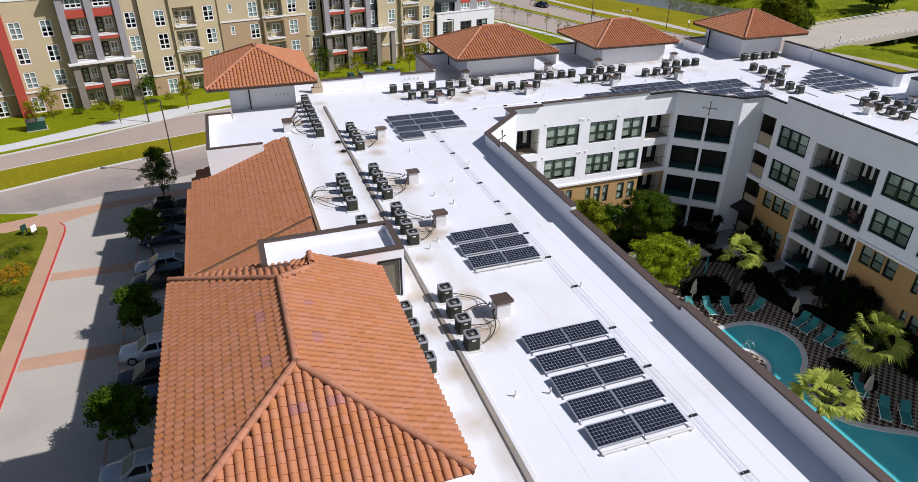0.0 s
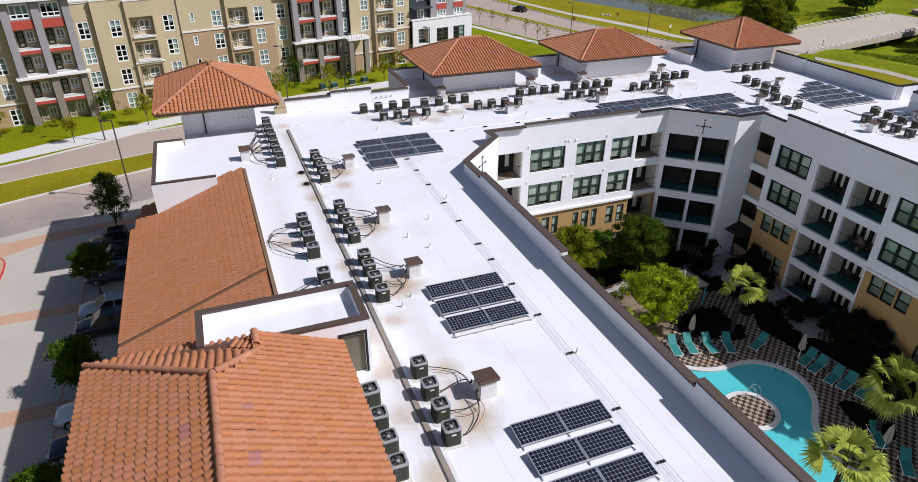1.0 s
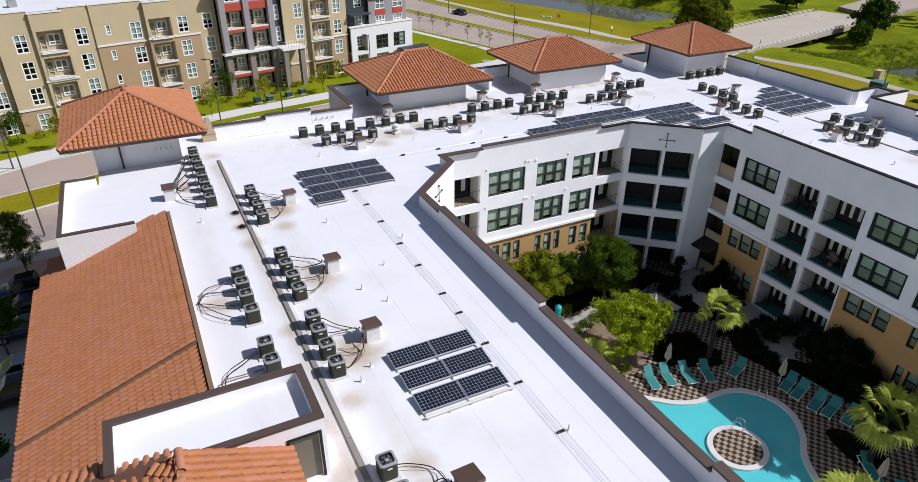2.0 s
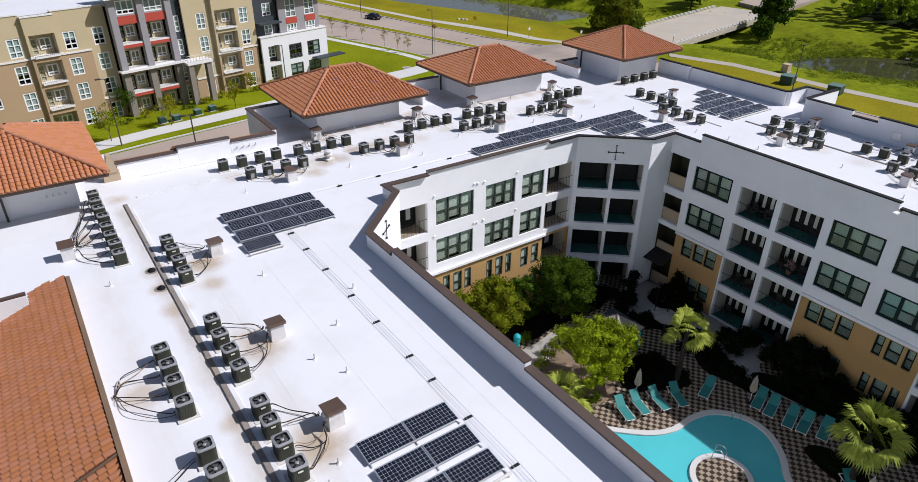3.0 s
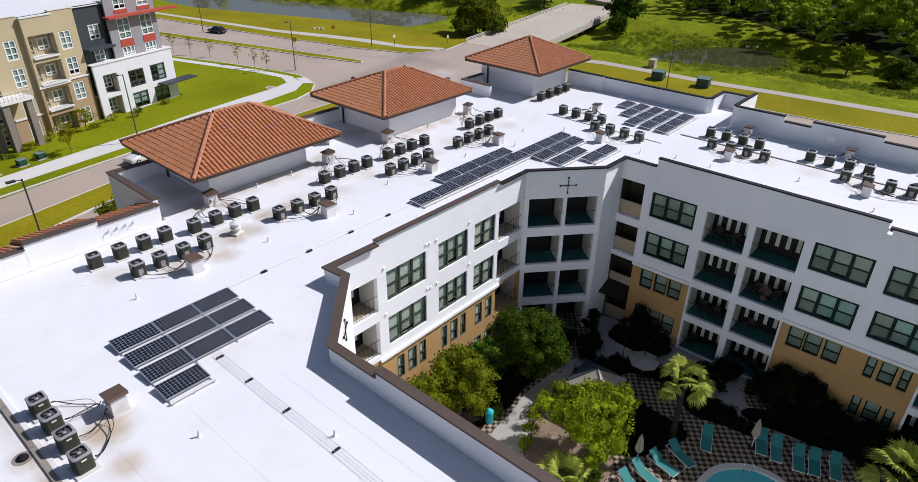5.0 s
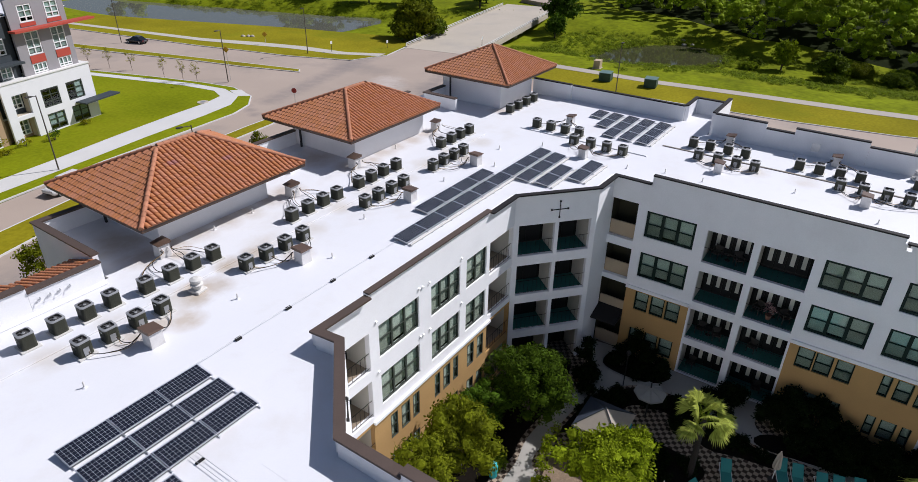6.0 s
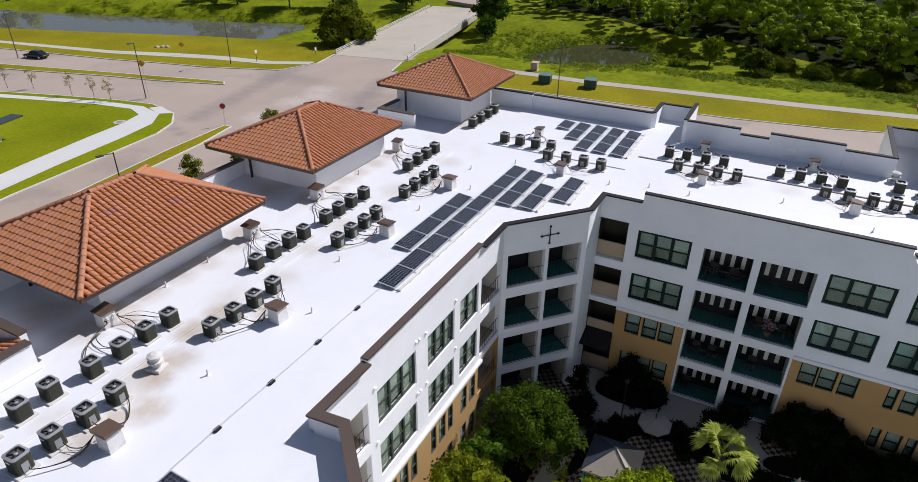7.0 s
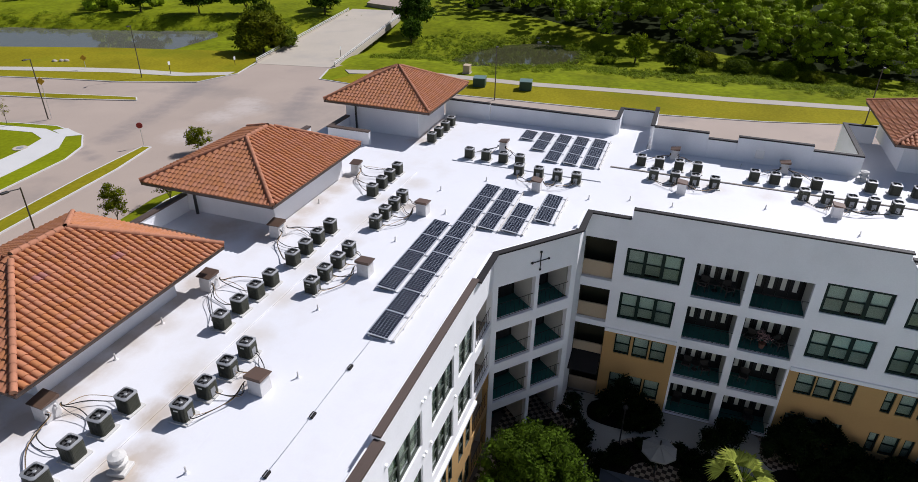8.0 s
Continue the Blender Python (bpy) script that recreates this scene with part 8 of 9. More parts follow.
def woods():
    """The far wood: many crowns of leafy lumps, joined."""
    rng = np.random.default_rng(77)
    clumps = []
    edge = [(-140, 146), (-40, 147), (0, 150), (16, 153), (24, 157), (30, 158), (37, 158), (46, 165), (56, 164), (64, 164), (71, 169), (79, 176), (88, 177), (100, 181), (112, 212)]
    taken = []
    for k in range(2600):
        y = rng.uniform(-120, 108)
        e = np.interp(y, [p[0] for p in edge], [p[1] for p in edge])
        x = e + 1 + 50 * rng.random() ** 1.5
        s = rng.uniform(2.4, 6.4) * (0.7 if x < e + 5 else 1.0)
        if any((x - u) ** 2 + (y - v) ** 2 < (0.66 * (s + w)) ** 2 for u, v, w in taken):
            continue
        taken.append((x, y, s))
        h = s * rng.uniform(1.7, 2.3) * (1.5 if x < e + 14 else 1.15)
        g = ground_height(x, y)
        for j in range(int(8 + 4.5 * s)):
            a, el = rng.uniform(0, 6.283), rng.uniform(-0.5, 1.0)
            q = math.sqrt(1 - el * el) * rng.uniform(0.75, 1.05)
            clumps.append(((x + math.cos(a) * q * s, y + math.sin(a) * q * s, g + h * (0.54 + 0.44 * el)), (0.35 + 0.2 * s) * rng.uniform(0.7, 1.25)))
    for k in range(110):
        x, y = rng.uniform(120, 330), rng.uniform(150, 330)
        if (x < 140 and y < 235) or (140 < y < 175 and x > 180):
            continue
        h, s = rng.uniform(4, 9), rng.uniform(2.2, 4.5)
        for j in range(11):
            a, q = rng.uniform(0, 6.283), math.sqrt(rng.random())
            clumps.append(((x + math.cos(a) * q * s, y + math.sin(a) * q * s, ground_height(x, y) + h * rng.uniform(0.12, 0.95) * (1 - 0.3 * q)), s * rng.uniform(0.3, 0.45)))
    # Dark sheet added under the trees so the gaps look shaded.
    ys = list(range(-140, 121, 10))
    rows = [[np.interp(y, [p[0] for p in edge], [p[1] for p in edge]) + d + 2.0 * noise.noise(Vector((y * 0.13, d, 0))) for d in (4, 8, 13, 20, 30, 45, 65, 100, 160)] for y in ys]
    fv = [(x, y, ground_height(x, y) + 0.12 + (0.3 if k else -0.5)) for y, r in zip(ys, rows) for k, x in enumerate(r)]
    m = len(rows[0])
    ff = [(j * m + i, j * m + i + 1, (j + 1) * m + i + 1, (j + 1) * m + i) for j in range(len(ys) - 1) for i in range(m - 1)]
    setting(sheet("ground_woods", fv, ff, WOOD_FLOOR, smooth=True), "near-black floor standing in for shade under the woodland trees", "woodland floor")
    vs, fs = leaf_mesh(clumps, 28, 0.27, rng, 0.0, 0.45, 0.15)
    body, shell = lump_mesh(clumps, rng, 0.84, 1)
    ob = sheet("woodland", vs + body, fs + [tuple(len(vs) + q for q in f) for f in shell], WOODS)
    tagged(ob, "dense dark green woodland beyond the creek meadow", "woods", kind="stuff")


def scrub():
    """Rough tufts of the meadow."""
    rng = np.random.default_rng(78)
    clumps = []
    for k in range(9000):
        y = rng.uniform(-40, 100)
        x = 125 + 36 * rng.random() + rng.normal() * 2
        w = noise.noise(Vector((x * 0.09, y * 0.09, 2.0))) + 0.6 * noise.noise(Vector((x * 0.3, y * 0.3, 5.0)))
        if w < -0.15 + 0.6 * max(0.0, (133 - x) / 8) or creek_pool(x, y) < 1.15:
            continue
        clumps.append(((x, y, ground_height(x, y) + 0.1), rng.uniform(0.25, 0.6) * (0.8 + 1.1 * max(0.0, w))))
    for k in range(900):
        a, q = rng.uniform(0, 6.283), rng.uniform(0.92, 1.35)
        if 2.4 < a < 3.9 and rng.random() < 0.8:
            continue
        c, d = 17.0 * q * math.cos(a), 10.2 * q * math.sin(a)
        x, y = 147 + 0.89 * c + 0.456 * d, 74 - 0.456 * c + 0.89 * d
        clumps.append(((x, y, max(ground_height(x, y), -2.5) + 0.1), rng.uniform(0.25, 0.7)))
    for k in range(420):
        y = rng.uniform(120, 215)
        cx = creek(y)[0]
        x = cx + 17 + rng.normal() * 4
        clumps.append(((x, y, ground_height(x, y) + 0.1), rng.uniform(0.4, 1.1)))
    vs, fs = leaf_mesh(clumps, 60, 0.2, rng, 0.0, 0.4, 1.3)
    tagged(sheet("scrub", vs, fs, MEADOW), "rough green tufts and scrub in the meadow", "scrub", kind="stuff")


woods()
scrub()


# ---- things in the court ----
# Teal deepened beyond the cloth's own so that shaded loungers look dark.
TEAL = material("teal_sling_fabric", (0.022, 0.19, 0.178), 0.7, vary=0.05, fine=0.05)
CREAM = material("cream_canvas", (0.37, 0.32, 0.26), 0.85, vary=0.08, fine=0.05)
# White cloth set to grey: the patio umbrella's shade is in this tone.
WHITE_CANVAS = material("white_canvas", (0.24, 0.235, 0.22), 0.85, vary=0.05)
STEEL = material("polished_steel", (0.7, 0.7, 0.7), 0.2, metal=1.0)


def sun_lounger():
    ob = tagged(new("sun_lounger"), "teal sling sun lounger with a raised back", "sun lounger", "loungers round the pool")
    bm = bmesh.new()
    for x in (-0.31, 0.31):
        tube(bm, [(x, 0.0, 0.3), (x, 1.25, 0.3), (x, 1.95, 0.3)], 0.022, 6)
    for y in (0.02, 1.25, 1.93):
        tube(bm, [(-0.31, y, 0.3), (0.31, y, 0.3)], 0.02, 6)
    part("frame", bm, FRAME_WHITE, ob)
    for x in (-0.29, 0.29):
        for y in (0.25, 1.6):
            boxed("leg", x - 0.02, y - 0.02, 0.0, x + 0.02, y + 0.02, 0.28, FRAME_WHITE, ob)
    boxed("seat", -0.3, 0.02, 0.31, 0.3, 1.25, 0.335, TEAL, ob, bevel=0.006)
    bm = bmesh.new()
    box(bm, -0.3, 0.0, 0.0, 0.3, 0.78, 0.025, pose(0, 1.255, 0.32, 38))
    part("backrest", bm, TEAL, ob)
    return ob


lounger = sun_lounger()
LOUNGERS = [((30.0, 32.49), (30.69, 34.73)), ((31.25, 32.29), (31.83, 34.39)), ((32.66, 31.82), (33.15, 34.05)), ((33.84, 31.39), (34.63, 33.27)), ((35.5, 31.3), (37.4, 31.95)), ((37.45, 28.7), (39.5, 29.35)),
            ((37.5, 27.85), (39.6, 28.5)), ((37.6, 26.6), (39.7, 27.25)), ((37.9, 25.85), (40.0, 26.4)), ((38.4, 24.8), (40.3, 25.35)), ((35.5, 18.95), (36.9, 20.5)), ((36.4, 18.2), (37.8, 19.7)), ((36.0, 21.0), (36.7, 22.2))]
for i, ((fx, fy), (hx, hy)) in enumerate(LOUNGERS):
    m = pose(fx, fy, 0.102, 0, 0, math.degrees(math.atan2(hy - fy, hx - fx)) - 90)
    if i:
        copy_thing(lounger, m)
    else:
        lounger.matrix_basis = m


def closed_umbrella(x, y):
    ob = thing("umbrella", "closed cream canvas umbrella on a pole", "umbrella", (x, y, 0.1), group="closed umbrellas")
    bm = bmesh.new()
    lathe(bm, [(0.25, 0), (0.25, 0.06), (0.04, 0.1)], 12)
    part("base", bm, RAIL, ob)
    bm = bmesh.new()
    tube(bm, [(0, 0, 0.1), (0, 0, 2.3)], 0.022, 8)
    part("pole", bm, FRAME_WHITE, ob)
    bm = bmesh.new()
    sides = 16
    rings = []
    for r, z in ((0.14, 0.95), (0.2, 1.15), (0.16, 1.5), (0.12, 1.95), (0.03, 2.25)):
        rings.append([bm.verts.new((r * (1.25 if k % 2 else 0.8) * math.cos(2 * math.pi * k / sides), r * (1.25 if k % 2 else 0.8) * math.sin(2 * math.pi * k / sides), z)) for k in range(sides)])
    for q, s in zip(rings, rings[1:]):
        for k in range(sides):
            bm.faces.new((q[k], q[(k + 1) % sides], s[(k + 1) % sides], s[k]))
    bm.faces.new(rings[-1])
    bm.faces.new(rings[0][::-1])
    part("canopy", bm, CREAM, ob)


for x, y in ((32.2, 34.1), (38.0, 29.4), (35.9, 21.0)):
    closed_umbrella(x, y)


BLUE = material("turquoise_paint", (0.02, 0.42, 0.46), 0.5, fine=0.04)
NAVY_CANVAS = material("slate_blue_canvas", (0.03, 0.04, 0.06), 0.8, vary=0.1, fine=0.05)


def shade(name, label, x, y, half, sides, z_eave, z_top, turn, mat, post_at):
    """A pitched canvas roof on a pole or posts."""
    ob = thing(name, label, "canopy", (x, y, 0.1), turn)
    for k in range(sides):
        a0, a1 = 2 * math.pi * (k + 0.5) / sides, 2 * math.pi * (k + 1.5) / sides
        p, q, t = Vector((half * math.cos(a0), half * math.sin(a0), z_eave)), Vector((half * math.cos(a1), half * math.sin(a1), z_eave)), Vector((0, 0, z_top))
        bm = bmesh.new()
        vs = [bm.verts.new(v) for v in (p, q, t, p - Vector((0, 0, 0.12)), q - Vector((0, 0, 0.12)), t - Vector((0, 0, 0.04)))]
        bm.faces.new(vs[:3])
        bm.faces.new((vs[0], vs[3], vs[4], vs[1]))
        bm.faces.new((vs[3], vs[5], vs[4]))
        part("canopy_panel", bm, NAVY_CANVAS if sides == 4 and k in (0, 3) else mat, ob)
        bm = bmesh.new()
        tube(bm, [p + Vector((0, 0, 0.01)), t + Vector((0, 0, 0.02))], 0.03, 5)
        part("rib", bm, A_SLATE if sides == 4 else mat, ob)
    for px, py in post_at:
        bm = bmesh.new()
        tube(bm, [(px, py, 0), (px, py, z_eave + (0.7 if (px, py) == (0, 0) else 0.0))], 0.05, 7)
        part("post", bm, BLUE if sides == 4 else RAIL, ob)
    return ob


shade("gazebo", "slate blue and beige canvas gazebo on four posts", 34.7, 38.6, 2.05, 4, 2.1, 3.0, 2, CREAM, [(1.3, 1.3), (-1.3, 1.3), (-1.3, -1.3), (1.3, -1.3)])
shade("umbrella", "open white octagonal umbrella over the patio", 38.6, 37.2, 1.0, 8, 2.1, 2.45, 0, WHITE_CANVAS, [(0, 0)])
urn = thing("litter_bin", "bright turquoise domed litter bin", "bin", (28.95, 42.7, 0.1))
bm = bmesh.new()
lathe(bm, [(0.24, 0), (0.26, 0.7), (0.25, 0.72)], 14)
part("body", bm, BLUE, urn)
bm = bmesh.new()
lathe(bm, [(0.27, 0.724), (0.26, 0.9), (0.15, 1.02), (0.03, 1.06)], 14)
part("lid", bm, BLUE, urn)
for x, y, t in ((36.0, 29.1, 130), (32.2, 27.6, 20)):
    ob = thing("pool_ladder", "polished steel pool grab rails", "pool rail", (x, y, 0.12), t)
    for dx in (-0.25, 0.25):
        bm = bmesh.new()
        tube(bm, [(dx, 0.35, 0), (dx, 0.3, 0.7), (dx, 0.0, 0.85), (dx, -0.3, 0.6), (dx, -0.4, -0.1)], 0.022, 6)
        part("rail", bm, STEEL, ob, smooth=True)
lamp = thing("garden_lamp", "dark post lamp with a small globe by the walk", "lamp", (40.2, 39.4, 0.1))
bm = bmesh.new()
tube(bm, [(0, 0, 0), (0, 0, 2.9)], 0.04, 6)
part("post", bm, RAIL, lamp)
bm = bmesh.new()
lathe(bm, [(0.05, 2.9), (0.16, 3.05), (0.16, 3.15), (0.04, 3.3)], 10)
part("globe", bm, RAIL, lamp)


# ---- street furniture ----


def street_lamp(x, y, h, arm, heading, base=0.0, label="bronze street lamp with a single arm"):
    ob = thing("street_lamp", label, "street lamp", (x, y, base), heading, "street lamps")
    bm = bmesh.new()
    tube(bm, [(0, 0, 0), (0, 0, h)], [0.09, 0.06], 8)
    part("post", bm, LAMP_POST, ob)
    if arm:
        bm = bmesh.new()
        tube(bm, [(0, 0, h - 0.1), (arm, 0, h)], 0.045, 6)
        part("arm", bm, POST, ob)
    boxed("head", arm - 0.05, -0.16, h - 0.08, arm + 0.6, 0.16, h + 0.06, POST, ob, bevel=0.02)
    return ob


for x, y, h, arm, hd, b in ((106.4, 67.6, 8.2, 0.0, 0, 0.0), (95.6, 127.6, 8.6, 0.6, 200, 0.1), (73.2, 123.2, 8.4, 0.5, 180, 0.1), (116.0, 13.8, 8.4, 0.5, 180, -0.1), (44.0, 90.0, 7.2, 1.0, 170, 0.1), (37.2, 107.6, 8.8, 0.5, 180, 0.12),
                            (-7.7, 75.2, 8.6, 0.5, 180, 0.1), (-11.7, 95.0, 8.2, 0.5, 180, 0.12), (79.0, 165.0, 8.4, 0.5, 0, 0.1), (12.8, 102.6, 8.6, 0.5, 180, 0.12), (17.0, 79.5, 9.7, 0.5, 180, 0.1)):
    street_lamp(x, y, h, arm, hd, b)


def road_sign(x, y, h, shape, mat, heading, label, base=0.0):
    ob = thing("road_sign", label, "road sign", (x, y, base), heading)
    bm = bmesh.new()
    tube(bm, [(0, 0, 0), (0, 0, h)], 0.035, 6)
    part("post", bm, GALV, ob)
    bm = bmesh.new()
    k = {"octagon": 8, "diamond": 4}[shape]
    r = 0.4 if k == 8 else 0.55
    turn = math.pi / 8 if k == 8 else 0
    a = [bm.verts.new((0.05, r * math.cos(2 * math.pi * i / k + turn), h - 0.3 + r * math.sin(2 * math.pi * i / k + turn))) for i in range(k)]
    b = [bm.verts.new((0.075, v.co.y, v.co.z)) for v in a]
    bm.faces.new(a), bm.faces.new(b[::-1])
    for i in range(k):
        bm.faces.new((a[i], a[(i + 1) % k], b[(i + 1) % k], b[i]))
    part("plate", bm, mat, ob)


SIGN_YELLOW = material("yellow_sign_paint", (0.6, 0.33, 0.01), 0.5)
road_sign(69.9, 103.2, 3.0, "octagon", material("sign_red", (0.35, 0.03, 0.03), 0.5), 215, "red octagonal stop sign seen from behind and the side", 0.1)
road_sign(73.6, 123.0, 5.6, "diamond", SIGN_YELLOW, 215, "yellow diamond warning sign", 0.1)
road_sign(96.2, 140.6, 2.3, "diamond", SIGN_YELLOW, 215, "yellow diamond warning sign", 0.1)
for i, (x, y, h) in enumerate(((99.4, 124.8, 2.2), (120.8, 103.0, 2.4), (109.0, 118.5, 1.6))):
    ob = thing("marker_post", "thin post with a pale plate by the path", "post", (x, y, 0.05))
    bm = bmesh.new()
    tube(bm, [(0, 0, -0.4), (0, 0, h)], 0.05, 6)
    part("post", bm, POST, ob)
    boxed("plate", -0.25, -0.04, h - 0.6, 0.25, -0.052, h, FRAME_WHITE, ob)
BOXGREEN = material("dark_green_enamel", (0.012, 0.055, 0.04), 0.45, vary=0.08, fine=0.04)


BOX_LID = material("faded_green_lid", (0.12, 0.19, 0.17), 0.4, vary=0.08, fine=0.04)


def utility_box(x, y, w, d, h, turn, base, mat, label):
    ob = thing("utility_box", label, "utility box", (x, y, base), turn)
    boxed("plinth", -w / 2 - 0.15, -d / 2 - 0.15, -0.3, w / 2 + 0.15, d / 2 + 0.15, 0.08, CONCRETE, ob)
    boxed("cabinet", -w / 2, -d / 2, 0.082, w / 2, d / 2, h, mat, ob, bevel=0.03)
    boxed("lid", -w / 2 - 0.04, -d / 2 - 0.04, h + 0.002, w / 2 + 0.04, d / 2 + 0.04, h + 0.08, BOX_LID if mat is BOXGREEN else mat, ob, bevel=0.02)


utility_box(113.4, 72.4, 2.2, 2.0, 1.5, 10, ground_height(113.4, 72.4), BOXGREEN, "large dark green utility cabinet on a plinth in the meadow")
utility_box(114.3, 64.6, 2.2, 2.0, 1.5, 10, ground_height(114.3, 64.6), BOXGREEN, "large dark green utility cabinet on a plinth in the meadow")
utility_box(121.0, 77.3, 1.5, 1.2, 1.4, 5, ground_height(121.0, 77.3), TAN, "brown utility cabinet in the meadow")
utility_box(-25.6, 96.6, 2.2, 1.6, 1.2, 14, 0.12, BOXGREEN, "dark transformer cabinet on the lawn")
for x, y in ((19.2, 108.8), (21.1, 108.9), (24.3, 109.9), (26.6, 110.6)):
    utility_box(x, y, 0.95, 0.8, 0.75, 14, 0.12, BOXGREEN, "dark green utility cabinet on the lawn")
for i, (x, y) in enumerate(((98.3, 150.4), (99.3, 148.6), (99.0, 149.5))):
    ob = thing("boulder", "pale limestone boulder on the grass", "boulder", (x, y, 0.1))
    bm = bmesh.new()
    bmesh.ops.create_icosphere(bm, subdivisions=2, radius=0.5)
    for v in bm.verts:
        v.co *= 1 + 0.3 * noise.noise(v.co * 1.3 + Vector((i * 5, 0, 0)))
        v.co.z = max(v.co.z * 0.7, -0.1)
    part("stone", bm, PATH, ob)
for i, (x, y, r) in enumerate(((139.6, 73.4, 0.5), (140.4, 72.2, 0.45), (139.9, 70.9, 0.6), (141.0, 69.6, 0.4), (140.2, 69.9, 0.55), (138.6, 75.0, 0.4), (161.5, 73.5, 0.6), (163.0, 74.2, 0.5), (162.2, 71.8, 0.5))):
    ob = thing("rock", "pale rock on the muddy creek bank", "rock", (x, y, max(ground_height(x, y), -2.55) - 0.05))
    bm = bmesh.new()
    bmesh.ops.create_icosphere(bm, subdivisions=2, radius=r)
    for v in bm.verts:
        v.co *= 1 + 0.35 * noise.noise(v.co * 1.9 + Vector((i * 7, 3, 0)))
        v.co.z = max(v.co.z * 0.6, -0.1)
    part("stone", bm, PATH, ob)
cover = thing("manhole_cover", "pale round concrete manhole cover in the lawn", "manhole", (63.43, 116.66, 0.12))
bm = bmesh.new()
lathe(bm, [(0.85, 0.0), (0.85, 0.05), (0.8, 0.06)], 24)
part("rim", bm, CONCRETE, cover)
bm = bmesh.new()
lathe(bm, [(0.42, 0.061), (0.42, 0.075), (0.4, 0.08)], 20)
part("lid", bm, FAN_GREY, cover)
for x, y in ((-20.75, 64.0), (-19.85, 63.6)):
    ob = thing("notice_board", "small pale notice board on short posts in the planting" if x > -20 else "small dark green notice board on short posts", "sign", (x, y, 0.17), 60)
    boxed("board", -0.32, -0.03, 0.4, 0.32, 0.03, 1.0, FRAME_WHITE if x > -20 else BOXGREEN, ob)
    for dx in (-0.25, 0.25):
        boxed("post", dx - 0.04, -0.03, -0.02, dx + 0.04, 0.03, 0.396, POST, ob)


# ---- cars ----
CAR_GLASS = material("dark_car_glass", (0.012, 0.014, 0.016), 0.08)
TYRE = material("tyre_rubber", (0.02, 0.02, 0.02), 0.85)
LIGHT = material("headlight_lens", (0.6, 0.6, 0.6), 0.15)
TAIL = material("tail_light_lens", (0.25, 0.01, 0.01), 0.2)


